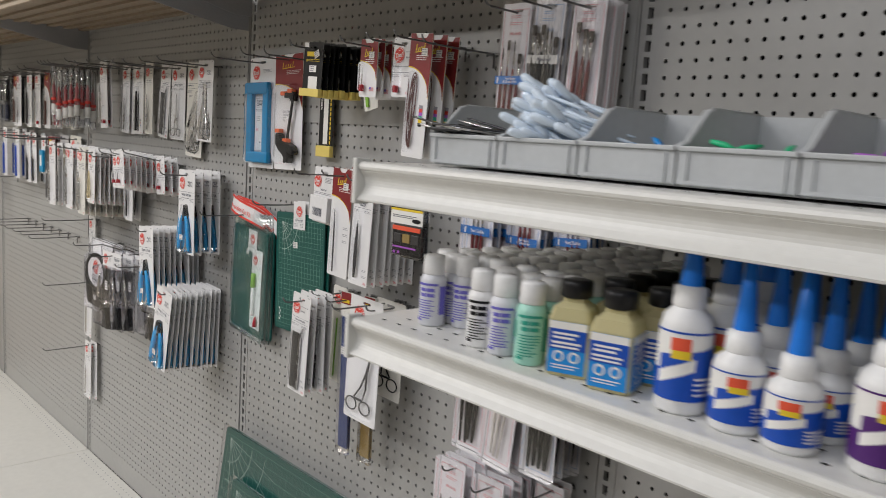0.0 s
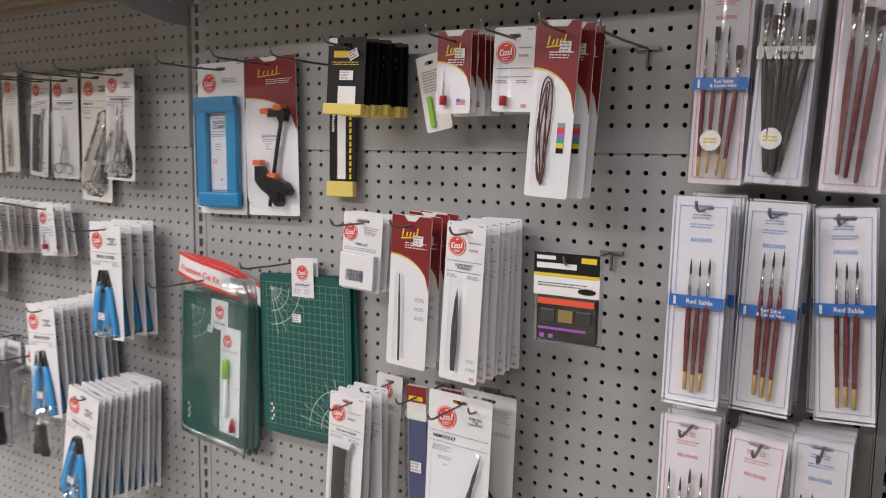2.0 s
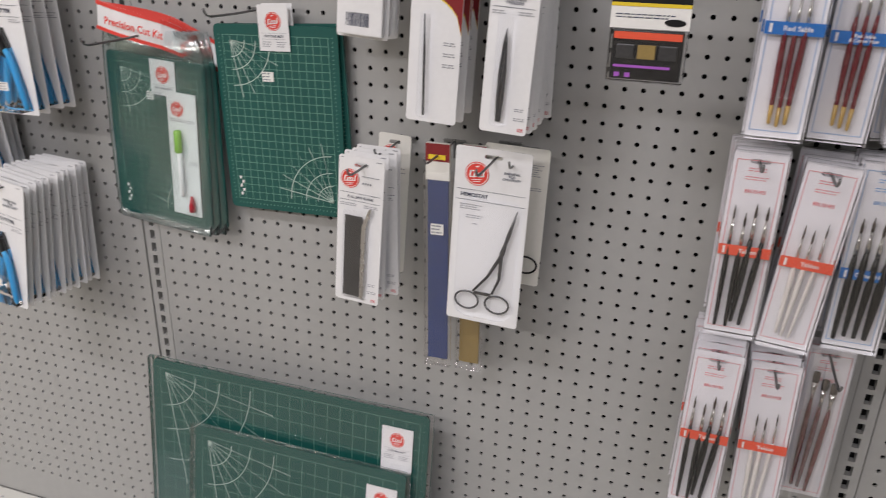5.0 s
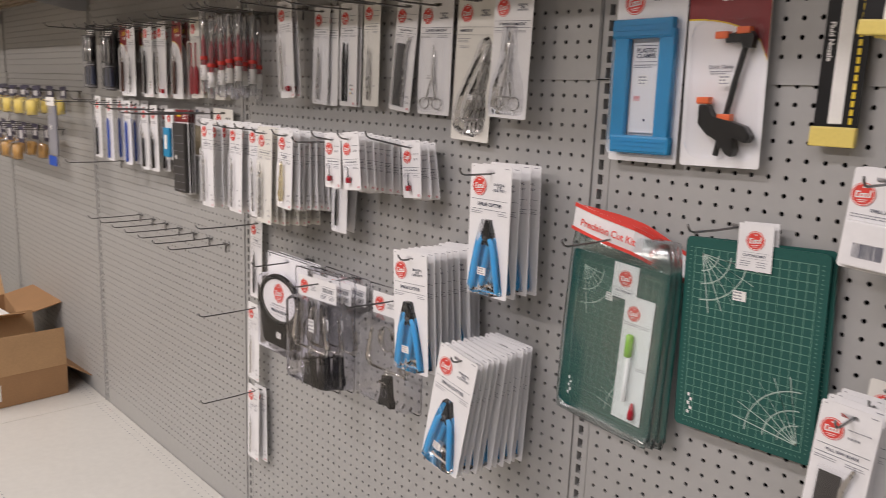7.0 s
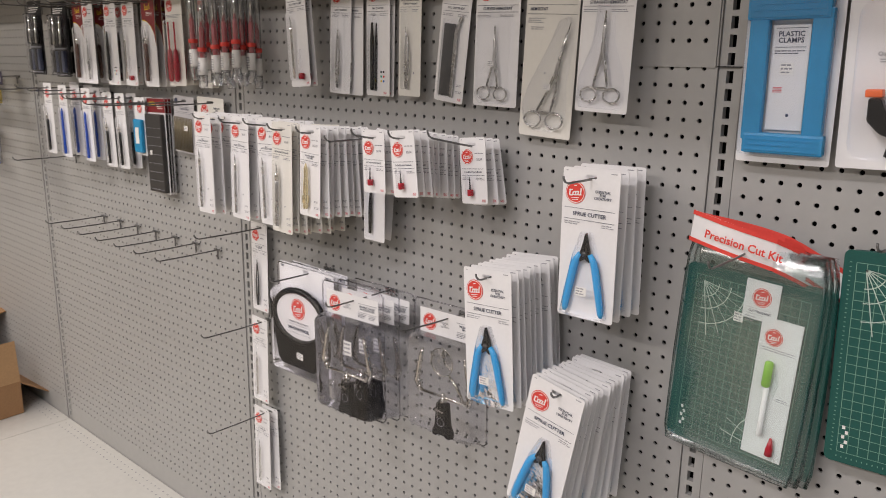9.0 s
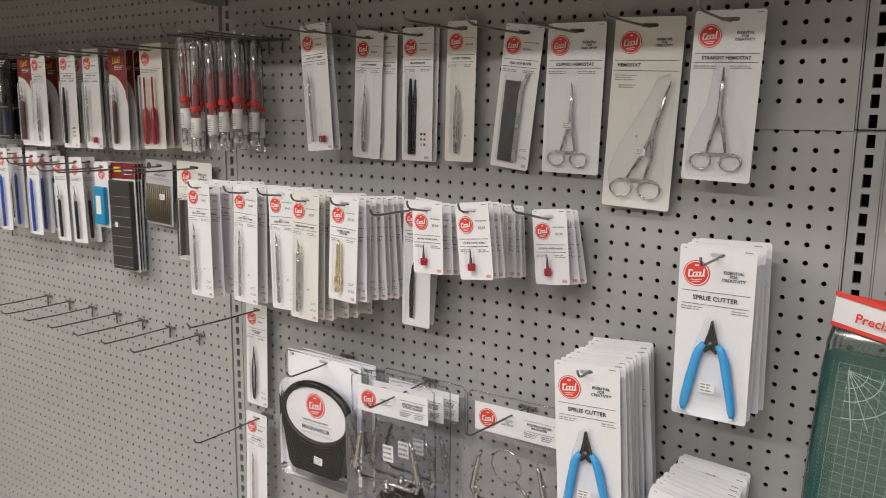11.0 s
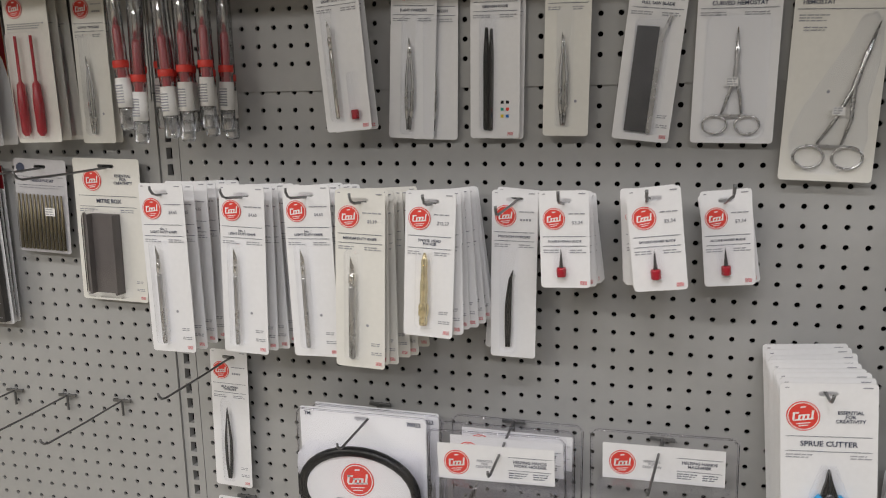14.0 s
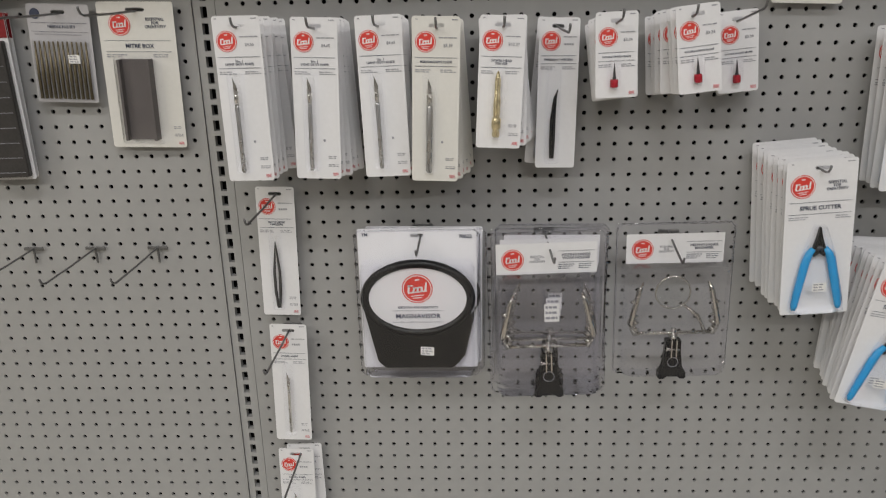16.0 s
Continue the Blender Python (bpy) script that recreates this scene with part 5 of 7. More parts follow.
def k_maroonknife(p):
    w, h = 0.066, 0.229
    backing(p, w, h, M_CARD, sw=0.02)
    maroon_top(p, w, h, -0.046, -0.112)
    knife_tool(p, -0.008, -0.070, -0.203, 0.0050, surface("brown_handle", (0.10, 0.035, 0.02), 0.35))
    bubble(p, -0.020, 0.006, -0.208, -0.060)


def k_blackset(p):
    w, h = 0.098, 0.215
    backing(p, w, h, M_BLACKINK, sw=0.022)
    part("head_print", bars(fine_print(-0.036, 0.036, -0.006, 3, 0.006, 0.003), -0.0012), M_WHITEINK, p)
    for k in range(6):
        x = -0.036 + 0.0144 * k
        bm = bmesh.new()
        lathe(bm, [(0.0010, -0.030), (0.0022, -0.034), (0.0022, -0.062), (0.0046, -0.066), (0.0050, -0.108), (0.0030, -0.112)], 9, x, -0.010)
        part("tool", bm, M_CHROME if k % 3 == 1 else M_BLACKPL, p, "small tool", smooth=True)
    for k in range(4):
        x = -0.030 + 0.020 * k
        part("lower_tool", box(bmesh.new(), x - 0.0075, x + 0.0075, -0.014, -0.002, -0.190, -0.128, 0.003), M_INK if k % 2 else M_BLACKPL, p)
    part("tray_rim", bars([(-0.040, 0.040, -0.1235, -0.1205), (-0.040, 0.040, -0.1965, -0.1940)], -0.0060), M_GREYINK, p)
    bubble(p, -0.044, 0.044, -0.200, -0.022, 0.017)


def k_tube(p):
    """Red knife in a clear tube with a white barcode label."""
    bm = bmesh.new()
    lathe(bm, [(0.0030, 0.012), (0.0085, 0.009), (0.0094, 0.0), (0.0094, -0.196), (0.0088, -0.200)], 14, 0, -0.010)
    part("tube", bm, M_TUBE, p, "clear plastic tube", smooth=True).visible_shadow = False
    bm = bmesh.new()
    lathe(bm, [(0.0098, -0.196), (0.0100, -0.200), (0.0100, -0.226), (0.0088, -0.230), (0.0010, -0.231)], 14, 0, -0.010)
    part("end_cap", bm, M_TUBE, p, "clear end cap", smooth=True).visible_shadow = False
    part("hang_tab", box(bmesh.new(), -0.0055, 0.0055, -0.0105, -0.0095, 0.006, 0.020), M_TUBE, p).visible_shadow = False
    bm = bmesh.new()
    lathe(bm, [(0.0040, -0.074), (0.0056, -0.080), (0.0058, -0.150), (0.0050, -0.190)], 12, 0, -0.010)
    part("knife", bm, M_REDPL, p, "red handled knife", smooth=True)
    bm = bmesh.new()
    lathe(bm, [(0.0004, -0.012), (0.0026, -0.030), (0.0038, -0.036), (0.0042, -0.076)], 10, 0, -0.010)
    part("blade", bm, M_CHROME, p, "bright blade and collar", smooth=True)
    bm = bmesh.new()
    lathe(bm, [(0.0099, -0.152), (0.0099, -0.196)], 16, 0, -0.010)
    part("label", bm, M_STICKER, p, "white barcode label", smooth=True)
    part("label_print", bars([(-0.006, 0.006, -0.164 - 0.0042 * k, -0.1622 - 0.0042 * k) for k in range(7)], -0.0204), M_GREYINK, p)
    bm = bmesh.new()
    lathe(bm, [(0.0098, -0.126), (0.0104, -0.127), (0.0104, -0.136), (0.0098, -0.137)], 16, 0, -0.010)
    part("red_band", bm, M_RED, p, smooth=True)
    for piece in p.children:
        piece.data.transform(Matrix.Diagonal((1, 1, 0.87, 1)))


def bagged(p, drop, head, mat, tone):
    """A bulging clear bag under a dark header, its filling rounded and uneven."""
    part("bag", pillow(bmesh.new(), -0.044, 0.044, -drop - 0.006, -head + 0.006, 0.052, 0.014, 0.010), M_POLY, p, "bulging clear bag").visible_shadow = False
    hd = part("header", box(bmesh.new(), -0.043, 0.043, -0.010, -0.0092, -head, 0.012), M_NIGHTINK, p, "dark printed header")
    part("printed_patch", bars([(-0.024, 0.026, -head * 0.7, -0.004)], -0.0106), M_GREYCARD, hd)
    bm = bmesh.new()
    for k in range(3):
        x = -0.026 + 0.026 * k
        lathe(bm, [(0.004, -drop + 0.002 * k), (0.0125, -drop + 0.003), (0.0140, -drop + 0.030), (0.0125, -head - 0.014 - 0.004 * (k % 2)), (0.004, -head - 0.008)], 10, x, -0.026)
    part("contents", bm, mat, p, tone, smooth=True)


def k_yellowbag(p):
    bagged(p, 0.100, 0.034, M_YELLOWPL, "yellow contents")


def k_tanbag(p):
    bagged(p, 0.125, 0.056, M_TANPL, "tan contents")


def k_greypack(p):
    part("bag", box(bmesh.new(), -0.048, 0.048, -0.010, 0.0, -0.245, 0.012, 0.003), M_POLY, p, "clear bag").visible_shadow = False
    part("strip", box(bmesh.new(), -0.044, 0.044, -0.008, -0.001, -0.205, -0.020, 0.002), M_GREYINK, p, "grey sheet stock")
    part("header", bars([(-0.048, 0.048, -0.020, 0.012)], -0.0106), M_STICKER, p)
    part("foot", bars([(-0.048, 0.048, -0.245, -0.208)], -0.0106), M_DEEPBLUE, p)
    sticker(p, 0.0, -0.100, 0.018, 0.018, -0.011, seed=18)


KINDS = {}


def hang(kind, label, category, group, x, y, z, tilt, yaw=0.0):
    """Hang one card: x and top edge z, at depth y, its foot swung by tilt degrees."""
    m = pose(x, y, z, 0, -tilt, yaw) @ pose(0, 0, -0.012)
    if kind in KINDS:
        ob = copy_thing(KINDS[kind], m)
        return tagged(ob, label, category, group)
    ob = thing(category.replace(" ", "_") + "_card" if "card" not in category else category.replace(" ", "_"), label, category, group, m)
    kind(ob)
    KINDS[kind] = ob
    return ob


def stack(kind, label, category, x, y, z, tilt, count=1, back=-0.02, fan=3.0, lean=0.0, hook_len=0.185, seed=0, drift=0.0, hk=True, group="", sag=0.0):
    """A hook with cards on it, the front one at depth y, the rest behind it towards the wall."""
    rnd = random.Random(seed * 7 + int(abs(x) * 1000))
    g = group or f"{category} cards"
    for k in range(count):
        u = k / max(1, count - 1)
        yy = y + (back - y) * u if count > 1 else y
        tt = tilt if k == 0 else tilt + lean * u + rnd.uniform(-fan, fan)
        hang(kind, label, category, g, x + drift * u + (rnd.uniform(-0.003, 0.003) if k else 0), yy, z - sag * u + (rnd.uniform(-0.002, 0.002) if k else 0), tt, rnd.uniform(-3, 3) if k else 0)
    if hk:
        reach = max(0.02, back - y)
        hook(x + drift * 0.5, z - 0.012 - 0.0022 - (sag * (1 - back / reach) if sag else 0.0), hook_len, math.degrees(math.atan(sag / reach)) if sag else 0.0)


# ---- bay between the second and third uprights: knives, blades, hemostats, cutters ----
stack(k_art, "white card with a slim craft knife and red-capped blades", "craft knife", -0.912, -0.064, 1.658, 4.4, 2, -0.05, 2, seed=1)
stack(k_steel, "white card with slim steel tweezers in a bubble", "tweezers", -0.812, -0.020, 1.646, -2.6, 1, seed=2)
hang(k_steel, "white card with slim steel tweezers in a bubble", "tweezers", "tweezers cards", -0.787, -0.012, 1.644, -1)
stack(k_blackknife, "white card with a black-handled grip knife and colour swatches", "craft knife", -0.704, -0.020, 1.646, -0.5, 1, seed=3)
hang(k_blackknife, "white card with a black-handled grip knife and colour swatches", "craft knife", "craft knife cards", -0.698, -0.012, 1.645, -1)
stack(k_curvedtweezer, "cream card with curved steel tweezers", "tweezers", -0.609, -0.027, 1.651, -0.8, 1, seed=4)
stack(k_saw, "white card with a grey pull saw blade", "saw blade", -0.495, -0.020, 1.640, -6.1, 1, seed=5)
stack(k_hemo_curved, "white card with a curved steel hemostat", "hemostat", -0.406, -0.020, 1.638, -1.0, 1, seed=6)
stack(k_hemo_long, "cream card with a long steel hemostat", "hemostat", -0.292, -0.020, 1.640, -2.0, 1, seed=7)
stack(k_hemo_straight, "white card with a straight steel hemostat in a clear bubble", "hemostat", -0.173, -0.048, 1.639, -1.6, 1, seed=8)

stack(k_knife, "white card with a silver light duty hobby knife", "hobby knife", -1.121, -0.167, 1.368, 0.4, 6, -0.03, 1.5, 2, 0.19, seed=9, sag=0.010)
stack(k_knife, "white card with a silver light duty hobby knife", "hobby knife", -1.020, -0.138, 1.363, -1.9, 6, -0.03, 2, 6, 0.19, seed=10, sag=0.010)
stack(k_knife, "white card with a silver light duty hobby knife", "hobby knife", -0.931, -0.133, 1.364, 1.5, 5, -0.03, 2, 3, 0.19, seed=11, sag=0.010)
stack(k_heavy, "cream card with a thick silver medium duty knife", "hobby knife", -0.848, -0.154, 1.361, -2.0, 8, -0.03, 2, 4, 0.19, seed=12, sag=0.012)
stack(k_pinvise, "white card with a brass swivel head pin vise", "pin vise", -0.757, -0.154, 1.361, -2.5, 9, -0.03, 2, 11, 0.19, seed=13, sag=0.012)
stack(k_tweezer_black, "white card with curved black tweezers", "tweezers", -0.671, -0.063, 1.353, -0.8, 2, -0.03, 1, -3, 0.19, seed=14)
stack(k_blade, "small white card with a red-capped blade", "knife blade", -0.601, -0.134, 1.362, 2.0, 6, -0.03, 2, 6, 0.19, seed=15, sag=0.016)
stack(k_blade, "small white card with a red-capped blade", "knife blade", -0.500, -0.162, 1.370, 6.3, 8, -0.03, 2, -3, 0.19, seed=16, drift=-0.012, sag=0.018)
stack(k_blade, "small white card with a red-capped blade", "knife blade", -0.417, -0.071, 1.358, 5.4, 3, -0.03, 2, 5, 0.19, seed=17, sag=0.008)

stack(k_tweezer_self, "white card with dark self closing tweezers on a long hook", "tweezers", -1.127, -0.023, 1.094, -1.4, 1, hook_len=0.20, seed=18)
stack(k_knife_clear, "white card with a slim bright swivel knife on a long hook", "hobby knife", -1.122, -0.036, 0.854, -1.7, 1, hook_len=0.20, seed=19)
stack(k_knife_clear, "white card with a slim bright swivel knife on a long hook", "hobby knife", -1.128, -0.036, 0.607, -1.5, 2, -0.02, 1, 3, 0.20, seed=20, drift=0.014)

stack(k_sprue, "white card with a blue-handled sprue cutter", "sprue cutter", -0.151, -0.109, 1.333, 0.4, 4, -0.035, 1, 1, 0.185, seed=21)
stack(k_sprue, "white card with a blue-handled sprue cutter", "sprue cutter", -0.307, -0.158, 1.157, 3.7, 9, -0.02, 1, 1, 0.185, seed=22)
stack(k_sprue, "white card with a blue-handled sprue cutter", "sprue cutter", -0.153, -0.166, 0.999, -10.5, 11, -0.02, 1, 8, 0.185, seed=23)

# ---- bay between the third and fourth uprights ----
stack(k_clamp_set, "white card with blue plastic clamps in a bubble", "clamp set", 0.088, -0.020, 1.641, 0.7, 1, hook_len=0.16, seed=24)
stack(k_quick, "maroon and white card with a black and orange quick clamp", "quick clamp", 0.216, -0.021, 1.645, 1.6, 1, hook_len=0.15, seed=25)
stack(k_blackcard, "black card with a yellow foot and price stickers", "airbrush part", 0.478, -0.124, 1.648, -3.1, 8, -0.035, 1, 2, 0.185, seed=26, drift=0.012)
stack(k_blacklong, "long black card with a clear strip and yellow foot", "airbrush part", 0.382, -0.019, 1.634, -0.1, 1, seed=27)
stack(k_tag, "small cream tag card with a lime tool", "tool tag", 0.580, -0.060, 1.624, 12, 1, seed=28, hk=False)
stack(k_redblade, "small maroon card with a red-capped blade", "knife blade", 0.662, -0.116, 1.647, -1.3, 6, -0.030, 1.5, 1, 0.185, seed=29)
stack(k_whiteblade, "small white card with a red-capped blade vial", "knife blade", 0.745, -0.097, 1.648, -1.7, 4, -0.060, 1.5, 1, 0.185, seed=30)
stack(k_cable, "maroon and white card with coiled brown belts", "sanding belts", 0.818, -0.116, 1.649, -3.4, 3, -0.060, 1, 0.5, 0.185, seed=31, drift=0.012)
hook(0.900, 1.621, 0.185)

stack(k_drill, "white card with a folded pocket and barcode", "drill set", 0.475, -0.080, 1.381, -3.4, 3, -0.050, 1, 1, 0.16, seed=32)
stack(k_needle, "maroon and white card with a thin black needle tool", "needle tool", 0.593, -0.115, 1.386, -2.7, 4, -0.040, 1, 1, 0.17, seed=33)
stack(k_tweezer_point, "white card with black pointed tweezers", "tweezers", 0.701, -0.141, 1.384, -2.9, 7, -0.030, 1.5, 3, 0.185, seed=34)
stack(k_palette, "black paint palette in a clear bag with printed header", "paint set", 0.860, -0.151, 1.356, 0.1, 1, hook_len=0.175, seed=35)
stack(k_saw_black, "white card with a black pull saw blade", "saw blade", 0.490, -0.137, 1.102, -3.5, 4, -0.080, 2, 4, 0.185, seed=36)
stack(k_greenfile, "narrow cream card with a slim green file", "file", 0.502, -0.042, 1.114, -3.2, 1, hook_len=0.12, seed=37)
stack(k_sandstick, "long blue sanding strip in a clear sleeve", "sanding strip", 0.584, -0.080, 1.117, 1.0, 1, hook_len=0.14, seed=38)
stack(k_sandtan, "long tan sanding strip in a clear sleeve", "sanding strip", 0.630, -0.052, 1.112, 0.5, 1, hook_len=0.14, seed=39, hk=False)
stack(k_hemo_dark, "large white card with a long dark hemostat", "hemostat", 0.670, -0.097, 1.123, -1.8, 1, hook_len=0.185, seed=40)
stack(k_scissors, "cream card with black-handled scissors", "scissors", 0.692, -0.050, 1.118, -1.4, 1, hook_len=0.12, seed=41, drift=0.01)

stack(k_brush_top, "sleeved card of red sable and camel hair brushes", "paint brushes", 1.018, -0.084, 1.691, -1.3, 4, -0.03, 0.7, 0, 0.16, seed=42)
stack(k_brush_wide, "sleeved card of assorted black brushes with a round tag", "paint brushes", 1.090, -0.084, 1.693, -2.7, 5, -0.03, 0.7, 1, 0.16, seed=43)
stack(k_brush_dark, "sleeved card of dark red brushes", "paint brushes", 1.168, -0.084, 1.687, -2.2, 6, -0.03, 0.7, 1, 0.16, seed=44)
stack(k_brush_red1, "sleeved card of red sable brushes with a blue band", "paint brushes", 1.015, -0.135, 1.431, -0.7, 6, -0.03, 0.8, 0.5, 0.17, seed=45)
stack(k_brush_camel, "sleeved card of red sable and camel brushes, blue band", "paint brushes", 1.089, -0.099, 1.426, -1.3, 5, -0.03, 0.8, -0.5, 0.15, seed=46)
stack(k_brush_red3, "sleeved card of red sable brushes with a blue band", "paint brushes", 1.156, -0.069, 1.422, 3.7, 5, -0.02, 0.8, -3, 0.14, seed=47)
stack(k_brush_taklon, "sleeved card of black brushes with an orange band", "paint brushes", 1.007, -0.114, 1.161, -0.4, 5, -0.03, 0.8, 0, 0.16, seed=48)
stack(k_brush_taklon_pale, "sleeved card of pale brushes with an orange band", "paint brushes", 1.089, -0.114, 1.154, -4.1, 5, -0.03, 0.8, 3, 0.16, seed=49)
stack(k_brush_black, "sleeved card of thick black brushes with a blue band", "paint brushes", 1.154, -0.097, 1.159, -0.5, 4, -0.03, 0.8, 0, 0.15, seed=50)
stack(k_brush_taklon, "sleeved card of black brushes with an orange band", "paint brushes", 0.999, -0.144, 0.897, -1.0, 6, -0.03, 1, 1, 0.17, seed=51)
stack(k_brush_taklon_pale, "sleeved card of pale brushes with an orange band", "paint brushes", 1.072, -0.124, 0.885, 1.0, 5, -0.03, 1, 1, 0.17, seed=52)
stack(k_brush_dark, "sleeved card of dark red brushes", "paint brushes", 1.146, -0.054, 0.886, 0.0, 2, -0.03, 1, 1, 0.15, seed=53)

# ---- bay between the first and second uprights ----
stack(k_mitre, "cream card with a grey metal mitre box", "mitre box", -1.319, -0.020, 1.388, -1.2, 1, hook_len=0.20, seed=54)
stack(k_files, "clear pack of steel needle files on a white card", "file set", -1.438, -0.024, 1.387, -2.4, 1, hook_len=0.20, seed=55)
stack(k_blackcase, "maroon-topped card with a dark boxed knife kit", "knife kit", -1.565, -0.034, 1.376, 1.0, 3, -0.012, 1, -1, 0.20, seed=56, drift=-0.006)
stack(k_bluecard, "white card with a bright blue plastic tool", "sharpener", -1.637, -0.044, 1.376, 0.0, 2, -0.02, 1, 1, 0.20, seed=57)
stack(k_blackpen, "white card with a slim black pen knife", "pen knife", -1.732, -0.054, 1.384, 2.0, 2, -0.02, 1, 1, 0.20, seed=58)
stack(k_blackpen, "white card with a slim black pen knife", "pen knife", -1.797, -0.059, 1.384, 2.0, 1, seed=59)
stack(k_bluepen, "white card with a blue pen knife", "pen knife", -1.887, -0.079, 1.393, 1.0, 3, -0.02, 1, 1, 0.20, seed=60)
stack(k_bluepen, "white card with a blue pen knife", "pen knife", -1.997, -0.099, 1.398, 1.0, 3, -0.02, 1, 1, 0.20, seed=61)
stack(k_blackpen, "white card with a slim black pen knife", "pen knife", -2.077, -0.109, 1.403, 0.0, 2, -0.03, 1, 1, 0.20, seed=62)

for k in range(14):
    hang(k_tube, "red knife in a clear tube with a white label", "tube knife", "tube knives", -1.190 + 0.0085 * k + 0.005 * (k % 3), -0.130 + 0.030 * (k % 3) + 0.004 * k, 1.648 - 0.006 * (k % 4), random.Random(k).uniform(-3, 4))
for k in range(4):
    hook(-1.158 + 0.038 * k, 1.640, 0.20)
stack(k_redtool, "cream card with two red-handled gouges", "carving tool", -1.402, -0.059, 1.643, 1.0, 3, -0.02, 1, 1, 0.20, seed=63)
stack(k_curvedtweezer, "cream card with curved steel tweezers", "tweezers", -1.317, -0.029, 1.643, 0.0, 2, -0.012, 1, 1, 0.20, seed=64)
stack(k_maroonknife, "maroon and white card with a brown-handled knife", "craft knife", -1.517, -0.064, 1.638, 0.0, 3, -0.02, 1, 1, 0.20, seed=65)
stack(k_art, "white card with a slim craft knife and red-capped blades", "craft knife", -1.607, -0.074, 1.638, 0.0, 2, -0.02, 1, 1, 0.20, seed=66)
stack(k_blackknife, "white card with a black-handled grip knife and colour swatches", "craft knife", -1.687, -0.084, 1.638, 0.0, 3, -0.02, 1, 1, 0.20, seed=67)
stack(k_steel, "white card with slim steel tweezers in a bubble", "tweezers", -1.797, -0.094, 1.638, 0.0, 2, -0.02, 1, 1, 0.20, seed=68)
stack(k_maroonknife, "maroon and white card with a brown-handled knife", "craft knife", -1.877, -0.084, 1.638, 0.0, 2, -0.02, 1, 1, 0.20, seed=69)
stack(k_blackset, "black card holding a row of small tools", "tool set", -1.982, -0.094, 1.638, 0.0, 2, -0.04, 1, 1, 0.20, seed=70)
stack(k_blackset, "black card holding a row of small tools", "tool set", -2.102, -0.114, 1.643, 0.0, 2, -0.04, 1, 1, 0.20, seed=71)
for k in range(7):
    hook(-1.343 - 0.1087 * k, 0.985, 0.185)

# ---- far bay with bagged goods ----
for k in range(6):
    stack(k_yellowbag, "clear bag of yellow parts with a dark header", "bagged parts", -2.58 - 0.17 * k, -0.16, 1.425, 0.0, 2, -0.06, 1, 1, 0.20, seed=72 + k)
for k in range(5):
    stack(k_tanbag, "clear bag of tan parts with a dark header", "bagged parts", -2.82 - 0.17 * k, -0.16, 1.258, 0.0, 2, -0.06, 1, 1, 0.20, seed=80 + k)
stack(k_greypack, "grey sheet stock in a clear pack with a blue foot", "sheet pack", -2.405, -0.160, 1.388, 0.0, 1, -0.08, 1, 1, 0.20, seed=90)
hook(-2.16, 1.165, 0.20)
hook(-2.30, 1.640, 0.20)


# ---- cutting mats ----
def mat_sheet(p, w, h, step=0.0127, top=0.0, label=""):
    """A green mat with a fine grid, fans of angle lines and edge ticks; top middle at (0, top)."""
    bm = bmesh.new()
    prism(bm, rrect(-w / 2, w / 2, top - h, top, 0.008), -0.003, 0.0)
    part("mat", bm, M_MAT, p, label)
    R, t = [], 0.00045
    mx = 0.016
    x0, x1, z0, z1 = -w / 2 + mx, w / 2 - mx, top - h + mx, top - mx
    nx, nz = round((x1 - x0) / step), round((z1 - z0) / step)
    for i in range(nx + 1):
        x = x0 + (x1 - x0) * i / nx
        R.append((x - t, x + t, z0, z1))
    for j in range(nz + 1):
        z = z0 + (z1 - z0) * j / nz
        R.append((x0, x1, z - t, z + t))
    part("grid_print", bars(R, -0.0034), M_MATLINE, p, "pale printed grid")
    T = []
    for j in range(nz * 2 + 1):
        z = z0 + (z1 - z0) * j / (nz * 2)
        T.append((x1 + 0.006, x1 + 0.0085, z - 0.0006, z + 0.0006))
        T.append((x0 - 0.0085, x0 - 0.006, z - 0.0006, z + 0.0006))
    for i in range(nx * 2 + 1):
        x = x0 + (x1 - x0) * i / (nx * 2)
        T.append((x - 0.0006, x + 0.0006, z0 - 0.0085, z0 - 0.006))
    part("edge_tick_print", bars(T, -0.0034), M_MATLINE, p)
    bm = bmesh.new()
    y, t = -0.0036, 0.0007
    for cx, cz, sx, sz, L in ((x0 + 0.012, z1 - 0.008, 1, -1, w * 0.42), (x1 - 0.006, z0 + 0.008, -1, 1, w * 0.46)):
        for a in range(10, 90, 14):
            c, s = math.cos(radians(a)), math.sin(radians(a))
            bm.faces.new([bm.verts.new(v) for v in ((cx - s * t * sx, y, cz + c * t * sz), (cx + s * t * sx, y, cz - c * t * sz), (cx + sx * L * c + s * t, y, cz + sz * L * s - c * t), (cx + sx * L * c - s * t, y, cz + sz * L * s + c * t))])
        for r in (L * 0.28, L * 0.5, L * 0.78):
            pts = [(cx + sx * r * math.cos(radians(a)), cz + sz * r * math.sin(radians(a))) for a in range(0, 91, 10)]
            for (xa, za), (xb, zb) in zip(pts, pts[1:]):
                k = (r + 0.0014) / r
                bm.faces.new([bm.verts.new(v) for v in ((xa, y, za), (xb, y, zb), (cx + (xb - cx) * k, y, cz + (zb - cz) * k), (cx + (xa - cx) * k, y, cz + (za - cz) * k))])
    part("angle_print", bm, M_MATFAN, p, "pale printed angle fans")
    part("script_mark", bars([(x0 + 0.004 + 0.004 * (k % 2), x0 + 0.008 + 0.004 * (k % 2), z0 + 0.006 + 0.007 * k, z0 + 0.011 + 0.007 * k) for k in range(5)], -0.0037), M_WHITEINK, p)


